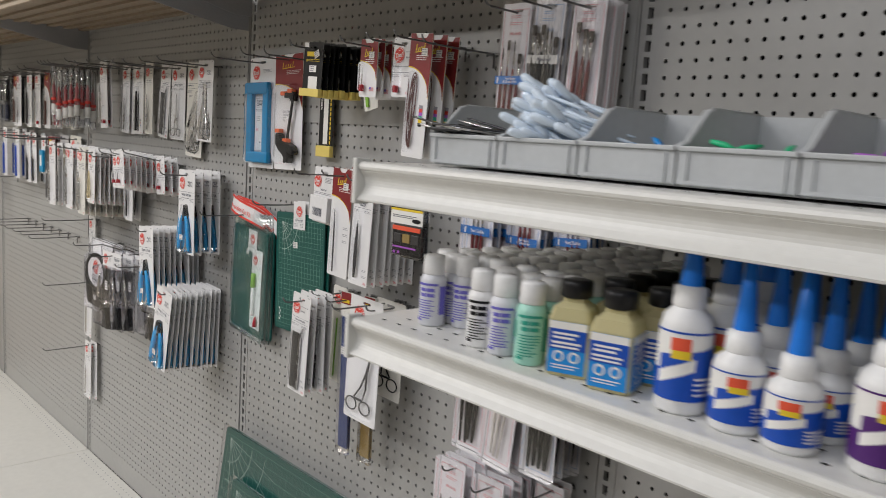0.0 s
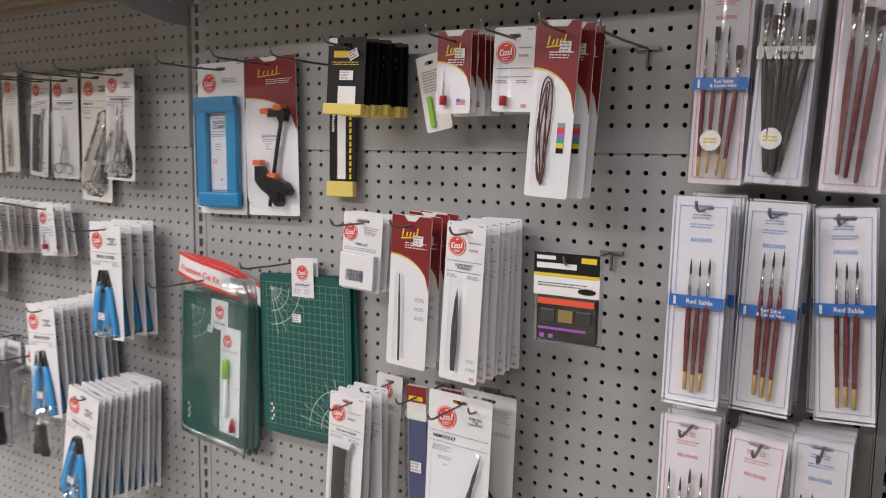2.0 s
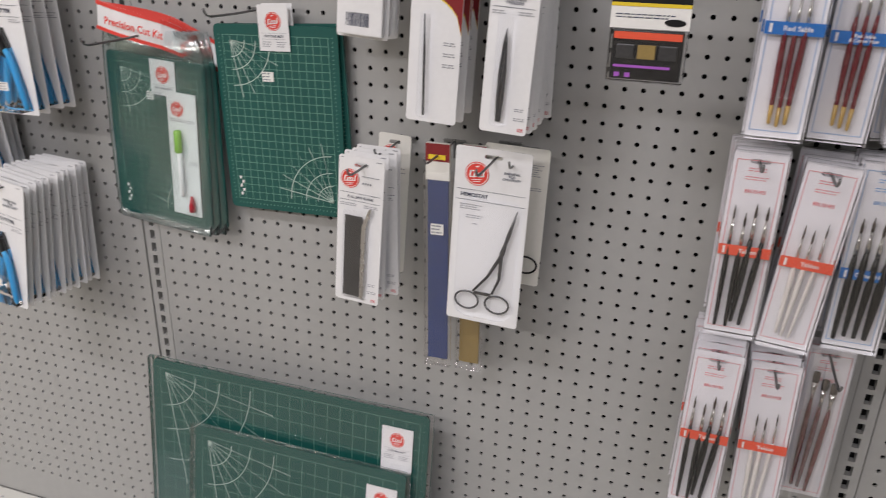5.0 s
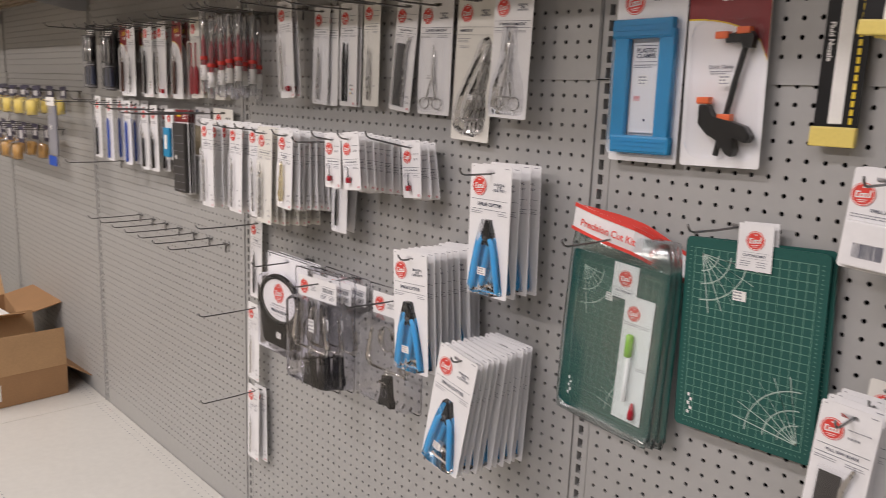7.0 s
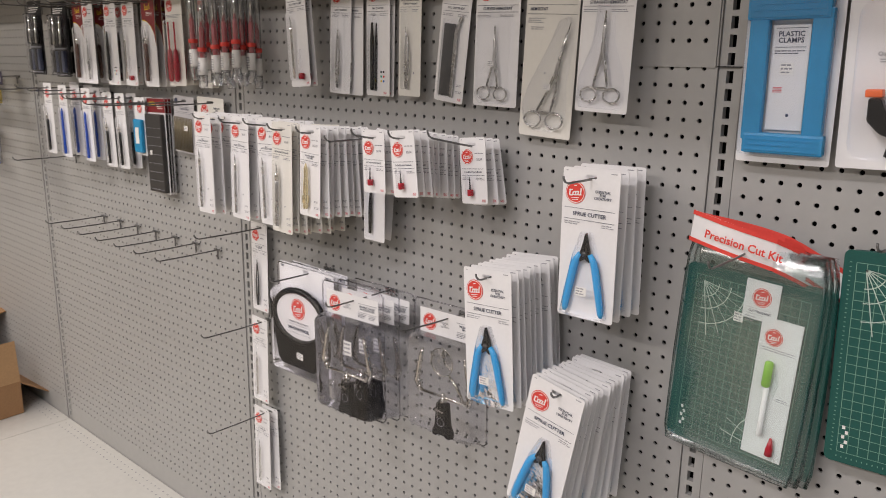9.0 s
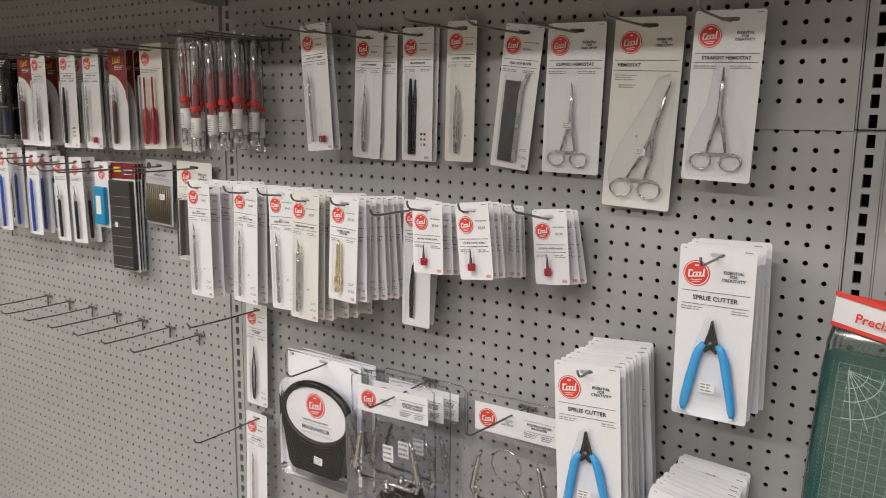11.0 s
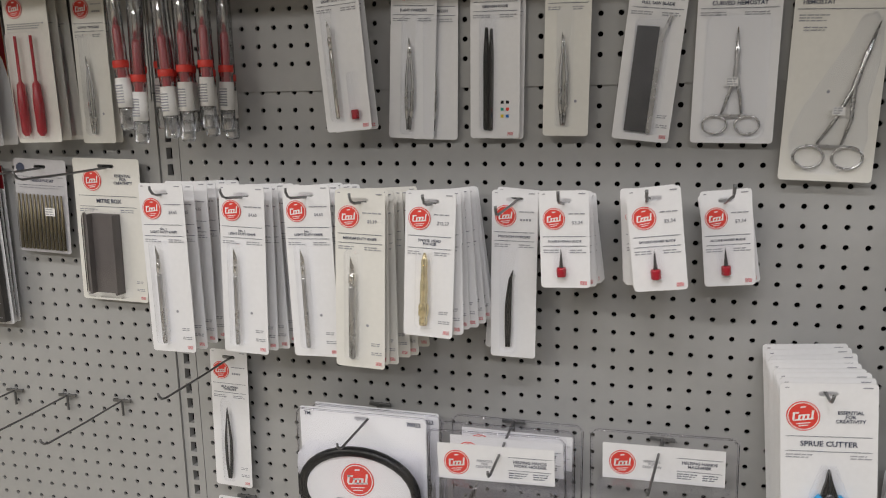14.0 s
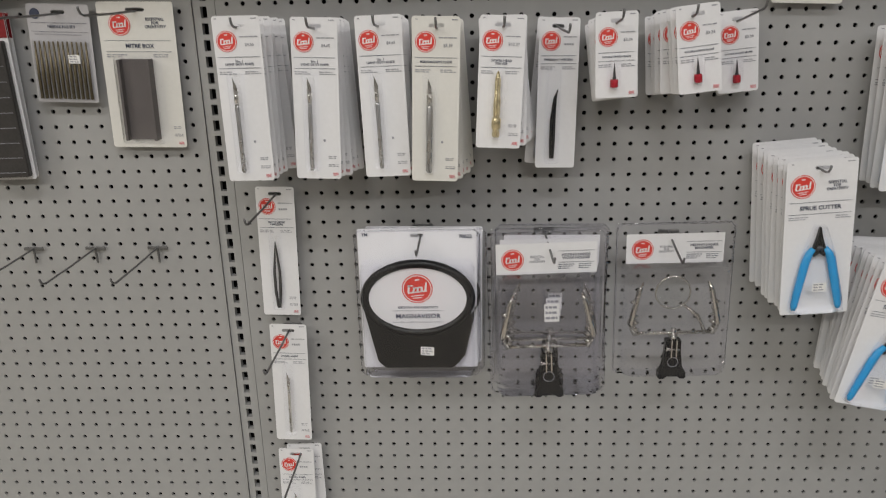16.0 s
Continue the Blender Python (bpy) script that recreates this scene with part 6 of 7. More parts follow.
def hang_tag(p, x, z, w=0.052, h=0.068):
    tg = part("hang_tag", box(bmesh.new(), x - w / 2, x + w / 2, -0.0062, -0.0056, z - h, z), M_CARD, p, "white printed hang tag")
    logo(tg, x, z - 0.024, 0.0140, -0.0066)
    lettering("CUTTING MAT", 0.0050, M_INK, tg, x, z - 0.046, -0.0068)
    part("small_print", bars([(x - w * 0.4, x + w * 0.4, z - 0.0415, z - 0.0411), (x - w * 0.4, x + w * 0.4, z - 0.0505, z - 0.0501)] + fine_print(x - w * 0.4, x - 0.004, z - 0.054, 3) + fine_print(x + 0.004, x + w * 0.4, z - 0.054, 3, seed=3), -0.0066), M_GREYINK, tg)
    return tg


mx, my, mz, mt = 0.296, -0.022, 1.257, 1.7
for k in range(2):
    cm = thing("cutting_mat", "green self-healing cutting mat with white grid on a hook", "cutting mat", "hanging cutting mats", pose(mx + 0.004 * k, my + 0.008 * k, mz + 0.002 * k, 0, -mt - k * 1.5, 0))
    mat_sheet(cm, 0.214, 0.300)
    hang_tag(cm, 0.002, 0.030)
    if k == 0:
        sticker(cm, -0.016, -0.078, 0.020, 0.015, -0.0045, seed=20)
hook(mx - 0.03, mz + 0.020, 0.13, 0, -8)

kx, ky, kz, kt = 0.078, -0.030, 1.195, -2.9
for k in range(3):
    kit = thing("precision_cut_kit", "bagged green cutting mat with a lime-capped knife card", "cutting kit", "cutting kits", pose(kx + 0.006 * k, ky + 0.007 * k, kz, 0, -kt - 1.2 * k, -4 - 1 * k))
    mat_sheet(kit, 0.200, 0.285)
    hang_tag(kit, 0.018, -0.002, 0.050, 0.058)
    sticker(kit, -0.012, -0.064, 0.014, 0.014, -0.0045, seed=21)
    if k == 0:
        kc = part("knife_card", box(bmesh.new(), 0.024, 0.082, -0.0075, -0.0068, -0.262, -0.050), M_CARD, kit, "white knife card inside the bag")
        logo(kc, 0.044, -0.078, 0.0130, -0.0080)
        part("cap", lathe(bmesh.new(), [(0.004, -0.112), (0.0062, -0.114), (0.0066, -0.148), (0.005, -0.150)], 10, 0.046, -0.013), M_GREENPL, kc, "lime green cap", smooth=True)
        part("handle", lathe(bmesh.new(), [(0.0038, -0.150), (0.0040, -0.225), (0.003, -0.227)], 10, 0.048, -0.013), M_WHITEPL, kc, smooth=True)
        part("blade_vial", lathe(bmesh.new(), [(0.002, -0.225), (0.0045, -0.238), (0.0055, -0.242), (0.0055, -0.252)], 10, 0.066, -0.012), M_REDPL, kc, "red blade vial", smooth=True)
        part("small_print", bars(fine_print(0.028, 0.078, -0.094, 2) + fine_print(0.062, 0.080, -0.165, 2), -0.0080), M_GREYINK, kc)
    bm = bmesh.new()
    rings = []
    for z, hw, d in ((-0.294, 0.098, 0.003), (-0.270, 0.103, 0.011), (-0.150, 0.105, 0.015), (-0.030, 0.104, 0.013), (0.012, 0.102, 0.009), (0.046, 0.096, 0.004)):
        rings.append([(hw * math.cos(2 * math.pi * j / 16), -0.006 + d * math.sin(2 * math.pi * j / 16) * (1 + 0.15 * math.sin(j * 2.3 + z * 60)), z) for j in range(16)])
    loft(bm, rings)
    bag = part("bag", bm, M_HAZE, kit, "crinkled clear plastic bag", smooth=True)
    bag.visible_shadow = False
    bm = bmesh.new()
    n = 14
    up, lo = [], []
    for i in range(n + 1):
        u = i / n
        x = -0.098 + 0.196 * u
        dip = 0.014 - 0.016 * u - 0.016 * u * u - 0.06 * max(0, u - 0.66)
        yy = -0.012 - 0.010 * math.sin(u * 5 + k) + 0.10 * max(0, u - 0.66)
        up.append(bm.verts.new((x, yy, 0.066 + dip)))
        lo.append(bm.verts.new((x, yy - 0.004, 0.022 + dip)))
    for i in range(n):
        bm.faces.new((lo[i], lo[i + 1], up[i + 1], up[i]))
    hd = part("header_card", bm, M_CARD, kit, "white and red folded header card")
    for za, zb in ((0.060, 0.0665), (0.0215, 0.027)):
        bm = bmesh.new()
        a, b = [], []
        for i in range(n + 1):
            u = i / n
            dip = 0.014 - 0.016 * u - 0.016 * u * u - 0.06 * max(0, u - 0.66)
            yy = -0.0138 - 0.010 * math.sin(u * 5 + k) + 0.10 * max(0, u - 0.66)
            a.append(bm.verts.new((-0.099 + 0.198 * u, yy - 0.004 * (0.066 - za) / 0.044, za + dip)))
            b.append(bm.verts.new((-0.099 + 0.198 * u, yy - 0.004 * (0.066 - zb) / 0.044, zb + dip)))
        for i in range(n):
            bm.faces.new((a[i], a[i + 1], b[i + 1], b[i]))
        part("red_stripe", bm, M_RED, hd)
    if k == 0:
        lettering("Precision Cut Kit", 0.0165, M_RED, hd, -0.012, 0.047, -0.0300, -5.5)
hook(kx - 0.01, kz + 0.036, 0.175)

# large mats standing on the deck, leaning on the wall
for k, (x, w, h, y, lean) in enumerate(((0.286, 0.562, 0.496, -0.105, -7.0), (0.326, 0.425, 0.395, -0.150, -10.0))):
    bmx = thing("large_cutting_mat", "large green cutting mat in plastic standing on the deck", "cutting mat", "standing cutting mats", pose(x, y, DECK_Z + 0.003, lean, 0, 0))
    mat_sheet(bmx, w, h, 0.0254, h)
    hang_tag(bmx, w * 0.40, h - 0.030, 0.058, 0.085)
    part("plastic_sleeve", box(bmesh.new(), -w / 2 - 0.008, w / 2 + 0.008, -0.010, 0.002, 0.0, h + 0.006, 0.002), M_POLY, bmx, "clear shrink sleeve").visible_shadow = False


# ---- magnifier visor and bench clamps in clamshells ----
def clamshell(p, w, h, d, top=0.012):
    part("clamshell_rim", pillow(bmesh.new(), -w / 2, w / 2, 0.012 - h, top, 0.002, 0.006, 0.001, 0.0), M_SMOKE, p, "clear clamshell flange").visible_shadow = False
    part("clamshell_bubble", pillow(bmesh.new(), -w / 2 + 0.010, w / 2 - 0.010, 0.020 - h, -0.040, d, 0.012, 0.006), M_SMOKE, p, "clear clamshell bubble").visible_shadow = False
    bm = bmesh.new()
    a, z0, z1, c = w / 2 - 0.003, 0.015 - h, top - 0.003, 0.007
    rim = [(-a + c, z0), (a - c, z0), (a, z0 + c), (a, z1 - c), (a - c, z1), (-a + c, z1), (-a, z1 - c), (-a, z0 + c)]
    tube(bm, [(x, -0.002, z) for x, z in rim + rim[:1]], 0.0014, 6)
    part("clamshell_bead", bm, M_SMOKE, p, "raised bead round the clear flange", smooth=True).visible_shadow = False


def visor_pack(m):
    p = thing("magnifier_visor", "black headband magnifier in a clear pack, oval white insert", "magnifier visor", "magnifier visors", m)
    backing(p, 0.192, 0.246, M_CARD, 0.003, True, "insert_card", "white insert card")
    cz = -0.100
    bm = bmesh.new()
    ring(bm, 0.0, cz, 0.086, 0.060, 0.0075, -0.022, 30, 8)
    part("headband", bm, M_BLACKPL, p, "glossy black oval headband", smooth=True)
    bm = bmesh.new()
    pts = [(-0.088, -0.112), (-0.068, -0.208), (-0.056, -0.220), (0.056, -0.220), (0.068, -0.208), (0.088, -0.112), (0.070, -0.142), (0.035, -0.160), (0.0, -0.165), (-0.035, -0.160), (-0.070, -0.142)]
    prism(bm, pts, -0.032, -0.010)
    bmesh.ops.bevel(bm, geom=list(bm.edges), offset=0.002, segments=2, affect="EDGES")
    part("visor", bm, M_BLACKPL, p, "black tapered visor")
    ov = part("oval_insert", flat(ellipse(0, cz, 0.080, 0.055, 32), -0.024), M_CARD, p, "white oval printed insert")
    logo(ov, 0.0, cz + 0.018, 0.0250, -0.0246)
    lettering("ESSENTIAL FOR CREATIVITY", 0.0052, M_INK, ov, 0, cz - 0.0145, -0.0248)
    lettering("MAGNAVISOR", 0.0115, M_INK, ov, 0, cz - 0.030, -0.0248)
    part("rule_print", bars([(-0.042, 0.042, cz - 0.0205, cz - 0.0199), (-0.042, 0.042, cz - 0.0405, cz - 0.0399)], -0.0248), M_INK, ov)
    lettering("TM", 0.0075, M_INK, p, -0.084, 0.002)
    lettering("70022", 0.0085, M_INK, p, 0.078, -0.002)
    sticker(p, 0.014, -0.188, 0.022, 0.015, -0.034, -4, seed=30)
    clamshell(p, 0.206, 0.262, 0.034)
    return p


def bench_clamp_pack(m, lens):
    nm = "work_holder_clamp"
    p = thing(nm, "chrome bench clamp with a magnifier in clear packaging" if lens else "chrome alligator clip work holder in clear packaging", "work holder", "work holders", m)
    w, h = (0.192, 0.256) if lens else (0.188, 0.264)
    hc = part("header_card", box(bmesh.new(), -0.078, 0.078, -0.0030, -0.0022, -0.044, 0.006), M_CARD, p, "white printed header card")
    logo(hc, -0.052, -0.020, 0.0175, -0.0036)
    lettering("HELPING HANDS\nMAGNIFIER" if lens else "HELPING HANDS\nWORK HOLDER", 0.0058, M_INK, hc, 0.046, -0.0165, -0.0037)
    lettering("ESSENTIAL\nFOR\nCREATIVITY", 0.0046, M_GREYINK, hc, -0.014, -0.020, -0.0036)
    part("small_print", bars([(0.018, 0.074, -0.0080, -0.0074), (0.018, 0.074, -0.0262, -0.0256)] + fine_print(0.018, 0.044, -0.029, 3) + fine_print(0.050, 0.074, -0.029, 3, seed=5), -0.0036), M_INK, hc)
    bm = bmesh.new()
    tube(bm, [(-0.062, -0.020, -0.160), (0.062, -0.020, -0.160)], 0.0032, 8)
    part("cross_bar", bm, M_CHROME, p, "polished cross bar", smooth=True)
    for s in (-1, 1):
        bm = bmesh.new()
        tube(bm, [(s * 0.062, -0.020, -0.162), (s * 0.070, -0.022, -0.140), (s * 0.066, -0.022, -0.122), (s * 0.058, -0.022, -0.085), (s * 0.052, -0.022, -0.070)], [0.005, 0.0062, 0.0052, 0.0045, 0.0018], 8)
        part("alligator_clip", bm, M_CHROME, p, "bright alligator clip", smooth=True)
        bm = bmesh.new()
        for q in range(5):
            lathe(bm, [(0.0008, -0.100 - q * 0.012), (0.0068, -0.104 - q * 0.012), (0.0008, -0.108 - q * 0.012)], 7, s * (0.066 - 0.001 * q), -0.022)
        part("wing_nut", bm, M_CHROME, p, smooth=True)
    if lens:
        bm = bmesh.new()
        ring(bm, -0.004, -0.088, 0.028, 0.028, 0.0013, -0.022, 28, 6)
        part("lens_ring", bm, M_CHROME, p, "chrome lens ring", smooth=True)
        part("lens", flat(ellipse(-0.004, -0.088, 0.027, 0.027, 24), -0.022), M_LENS, p).visible_shadow = False
        bm = bmesh.new()
        tube(bm, [(0.014, -0.022, -0.110), (0.036, -0.024, -0.128), (0.044, -0.022, -0.142), (0.050, -0.022, -0.158)], [0.0016, 0.0040, 0.0026, 0.0034], 7)
        part("lens_arm", bm, M_CHROME, p, smooth=True)
    else:
        sticker(p, 0.006, -0.102, 0.023, 0.030, -0.0235, seed=31)
    bm = bmesh.new()
    tube(bm, [(0.0, -0.022, -0.152), (0.002, -0.022, -0.205)], [0.0045, 0.0038], 8)
    lathe(bm, [(0.002, -0.160), (0.0075, -0.164), (0.0075, -0.170), (0.002, -0.174)], 8, 0.0, -0.022)
    part("stem", bm, M_CHROME, p, "bright stem and thumbscrew", smooth=True)
    bm = bmesh.new()
    prism(bm, [(x * 0.84, z + (0.006 if lens else 0.0)) for x, z in ((-0.015, -0.176), (0.015, -0.176), (0.016, -0.222), (0.019, -0.230), (0.027, -0.233), (0.027, -0.247), (0.014, -0.247), (0.012, -0.240), (-0.012, -0.240), (-0.014, -0.247), (-0.027, -0.247), (-0.027, -0.233), (-0.019, -0.230), (-0.016, -0.222))], -0.030, -0.014)
    bmesh.ops.bevel(bm, geom=list(bm.edges), offset=0.0018, segments=2, affect="EDGES")
    base = part("base", bm, M_BLACKPL, p, "black cast base")
    bm = bmesh.new()
    ring(bm, 0.0, -0.209, 0.0085, 0.0085, 0.0005, -0.0303, 20, 4)
    part("cast_mark", bm, M_GREYINK, base)
    for s in (-1, 1):
        bm = box(bmesh.new(), s * 0.0040 - 0.0011, s * 0.0040 + 0.0011, -0.0350, -0.0300, -0.199, -0.168)
        part("clamp_plate", bm, M_CHROME, p, "bright clamp plate")
    bm = bmesh.new()
    tube(bm, [(-0.013, -0.033, -0.184), (-0.004, -0.033, -0.184), (0.009, -0.033, -0.186)], [0.0042, 0.0016, 0.0022], 7)
    part("thumbscrew", bm, M_CHROME, p, smooth=True)
    clamshell(p, w, h, 0.038, 0.026)
    return p


gx, gy, gz, gt = -0.892, -0.068, 1.034, 0.1
for k in range(2):
    visor_pack(pose(gx + 0.010 * k, gy + 0.030 * k, gz - 0.006 * k - 0.012, 0, -gt + 0.8 * k, 0))
hook(gx + 0.006, gz - 0.014, 0.17, 0, 0)
hx, hy, hz, ht = -0.689, -0.110, 1.026, 1.7
for k in range(3):
    bench_clamp_pack(pose(hx + 0.008 * k, hy + 0.036 * k, hz - 0.010 - 0.005 * k, 0, -ht + 1.0 * k, 0), False)
hook(hx + 0.006, hz - 0.014, 0.185, 0, 0)
hx, hy, hz, ht = -0.476, -0.043, 1.020, 3.9
bench_clamp_pack(pose(hx, hy - 0.006, hz - 0.010, 0, -ht + 3, 0), True)
hook(hx, hz - 0.014, 0.175, 0, -6)


# ---- shelf bay on the other side of the fourth upright ----
S1, S2 = 1.4270, 1.2505


def parts_bin(m, fill):
    """Stacking bin: sloped sides, low front with a label frame."""
    b = thing("parts_bin", "grey plastic stacking parts bin " + fill, "parts bin", "parts bins", m)
    W, D, H, t = 0.0980, 0.140, 0.068, 0.0022
    for s in (-1, 1):
        bm = bmesh.new()
        pts = [(0.0, 0.004), (0.0, H), (-D * 0.62, H), (-D * 0.70, H * 0.96), (-D * 0.90, H * 0.56), (-D, H * 0.50), (-D * 0.97, 0.004)]
        x = s * W / 2
        loft(bm, [[(x + dx, y, z) for y, z in pts] for dx in (-s * t, 0.0)])
        part("side_wall", bm, M_BIN, b)
        bm = bmesh.new()
        tube(bm, [(x, 0.0, H), (x, -D * 0.62, H), (x, -D * 0.70, H * 0.96), (x, -D * 0.90, H * 0.56), (x, -D, H * 0.50)], 0.0022, 6)
        part("rolled_rim", bm, M_BIN, b, smooth=True)
    part("back_wall", box(bmesh.new(), -W / 2, W / 2, -t, 0.0, 0.004, H), M_BIN, b)
    part("floor_panel", box(bmesh.new(), -W / 2, W / 2, -D * 0.97, 0.0, 0.002, 0.005), M_BIN, b)
    part("front_wall", box(bmesh.new(), -W / 2, W / 2, -D, -D + t, 0.004, H * 0.50), M_BIN, b, "low front wall")
    part("front_rim", box(bmesh.new(), -W / 2, W / 2, -D - 0.003, -D + t, H * 0.46, H * 0.52, 0.001), M_BIN, b)
    part("label_ledge", box(bmesh.new(), -W * 0.42, W * 0.42, -D - 0.002, -D, H * 0.06, H * 0.11), M_BIN, b)
    for s in (-1, 1):
        part("label_stop", box(bmesh.new(), s * W * 0.41 - 0.001, s * W * 0.41 + 0.001, -D - 0.002, -D, H * 0.11, H * 0.46), M_BIN, b)
    return b


FILLS = ("full of thin grey tools", "heaped with milky plastic pipettes", "with a few blue pieces", "with a few green pieces", "with a few violet pieces", "standing empty", "standing empty", "standing empty")
BINX = [1.3350 + 0.1005 * k for k in range(8)]
for k, bx in enumerate(BINX):
    parts_bin(pose(bx, -0.365, S1), FILLS[k])
rnd = random.Random(5)
for k in range(18):
    a = rnd.uniform(-30, 30)
    tw = thing("thin_tool", "thin grey metal tweezer lying in a parts bin", "tweezers", "loose tweezers", pose(BINX[0] + rnd.uniform(-0.022, 0.020), -0.463 + rnd.uniform(-0.035, 0.03), S1 + 0.031 + 0.0007 * k, rnd.uniform(-5, 5), 8 + rnd.uniform(-6, 6), 34 + 0.6 * a))
    for s in (-1, 1):
        part("arm", tube(bmesh.new(), [(-0.050, s * 0.0005, 0), (-0.016, s * 0.0022, 0), (0.022, s * 0.0020, 0), (0.050, s * 0.0004, 0)], [0.0012, 0.0016, 0.0012, 0.0004], 5), M_GUN if k % 3 else M_STEEL, tw, smooth=True)


def pipette(m):
    p = thing("pipette", "milky plastic pipette with a round bulb", "pipette", "pipettes", m)
    part("bulb", lathe(bmesh.new(), [(0.001, 0.050), (0.0045, 0.0485), (0.0072, 0.043), (0.0074, 0.030), (0.0062, 0.014), (0.0034, 0.004)], 10), M_BULB, p, smooth=True)
    part("stem", lathe(bmesh.new(), [(0.0034, 0.004), (0.0030, -0.050), (0.0020, -0.062), (0.0014, -0.068)], 8), M_BULB, p, smooth=True)
    return p


first_pip = None
for k in range(60):
    lay = k // 13
    across = rnd.uniform(-0.040 + 0.005 * lay, 0.036 - 0.006 * lay)
    m = pose(BINX[1] + 0.002 + across, -0.473 + rnd.uniform(-0.026, 0.016) + 0.004 * lay, S1 + 0.033 + 0.0095 * lay + rnd.uniform(0, 0.005) - 0.20 * across * (lay > 1), rnd.uniform(-6, 6), -(62 + rnd.uniform(-14, 18)), 38 + rnd.uniform(-20, 20))
    first_pip = copy_thing(first_pip, m) if first_pip else pipette(m @ Matrix.Scale(0.64, 4))
for bi, mt, nm in ((2, M_SKYINK, "blue"), (3, M_TEAL, "green"), (4, M_LILACPL, "violet")):
    for k in range(9):
        c = thing("plastic_clip", f"small {nm} plastic piece in a parts bin", "plastic piece", f"{nm} plastic pieces", pose(BINX[bi] + rnd.uniform(-0.025, 0.025), -0.468 + rnd.uniform(-0.02, 0.03), S1 + 0.026 + rnd.uniform(0, 0.012), rnd.uniform(-20, 20), rnd.uniform(-20, 20), rnd.uniform(0, 180)))
        part("body", tube(bmesh.new(), [(-0.012, 0, 0), (0, 0, 0.001), (0.013, 0, 0)], [0.002, 0.003, 0.0014], 7), mt, c, smooth=True)


def small_bottle(m, label, body, ink, tone=None):
    b = thing("small_bottle", label, "bottle", "small white-capped bottles", m)
    r = 0.0147
    part("body", lathe(bmesh.new(), [(r * 0.9, 0.0), (r, 0.002), (r, 0.050), (r * 0.92, 0.0545), (r * 0.74, 0.0575), (r * 0.70, 0.060)], 20), body, b, smooth=True)
    part("cap", lathe(bmesh.new(), [(r * 0.80, 0.0575), (r * 0.84, 0.0585), (r * 0.82, 0.0765), (r * 0.74, 0.0785), (0.0001, 0.0785)], 20), M_WHITEPL, b, "white ribbed screw cap", smooth=True)
    if tone:
        part("label_wrap", lathe(bmesh.new(), [(r + 0.0003, 0.006), (r + 0.0003, 0.049)], 20), tone, b, smooth=True)
    rn = random.Random(label)
    bm = bmesh.new()
    rr = r + 0.0007
    def arc(a0, a1, z0, z1):
        z0, z1 = z0 * 0.84, z1 * 0.84
        n = max(1, int((a1 - a0) / 9))
        for i in range(n):
            p0, p1 = radians(a0 + (a1 - a0) * i / n), radians(a0 + (a1 - a0) * (i + 1) / n)
            bm.faces.new([bm.verts.new(v) for v in ((rr * math.sin(p0), -rr * math.cos(p0), z0), (rr * math.sin(p1), -rr * math.cos(p1), z0), (rr * math.sin(p1), -rr * math.cos(p1), z1), (rr * math.sin(p0), -rr * math.cos(p0), z1))])
    arc(-48, 48, 0.0545, 0.0575)
    for k in range(2):
        arc(-32, -4, 0.0465 - 0.007 * k, 0.0510 - 0.007 * k)
        arc(0, 34, 0.0465 - 0.007 * k, 0.0510 - 0.007 * k)
    for k in range(8):
        e = rn.uniform(8, 42)
        arc(-44 + rn.uniform(0, 12), e, 0.0340 - 0.0033 * k, 0.0352 - 0.0033 * k)
    arc(56, 92, 0.016, 0.054)
    arc(-96, -60, 0.030, 0.050)
    arc(-46, -20, 0.0070, 0.0100)
    part("label_print", bm, ink, b)
    return b


VAR = (("white bottle with lilac printed label and white cap", M_PALEBTL, M_LILAC, None), ("white bottle with lilac printed label and white cap", M_PALEBTL, M_LILAC, None), ("blue-labelled bottle with a white cap", M_PALEBTL, M_WHITEINK, M_DEEPBLUE), ("white bottle with black printed label and white cap", M_WHITEPL, M_BLACKINK, None), ("pale bottle with blue printed label and white cap", M_PALEBTL, M_LILAC, None), ("mint green bottle with green label and white cap", M_MINT, M_GREENINK, None), ("pale pink bottle with red label and white cap", M_PINKBTL, M_RED, None))
BOT = {}


def put_bottle(v, x, y, turn=0):
    m = pose(x, y, S2, 0, 0, turn)
    if v in BOT:
        return copy_thing(BOT[v], m)
    BOT[v] = small_bottle(m, *VAR[v])
    return BOT[v]


FRONTS = [(6, 1.276, -0.455), (0, 1.297, -0.500), (1, 1.324, -0.474), (2, 1.350, -0.452), (3, 1.391, -0.517), (4, 1.427, -0.519), (5, 1.459, -0.523)]
for v, x, y in FRONTS:
    for k in range(10 if v != 6 else 4):
        if v == 0 and k > 6:
            continue
        put_bottle(v, x + rnd.uniform(-0.004, 0.004) + 0.002 * k, y + 0.0315 * k + rnd.uniform(-0.001, 0.001), 28 + rnd.uniform(-10, 10))


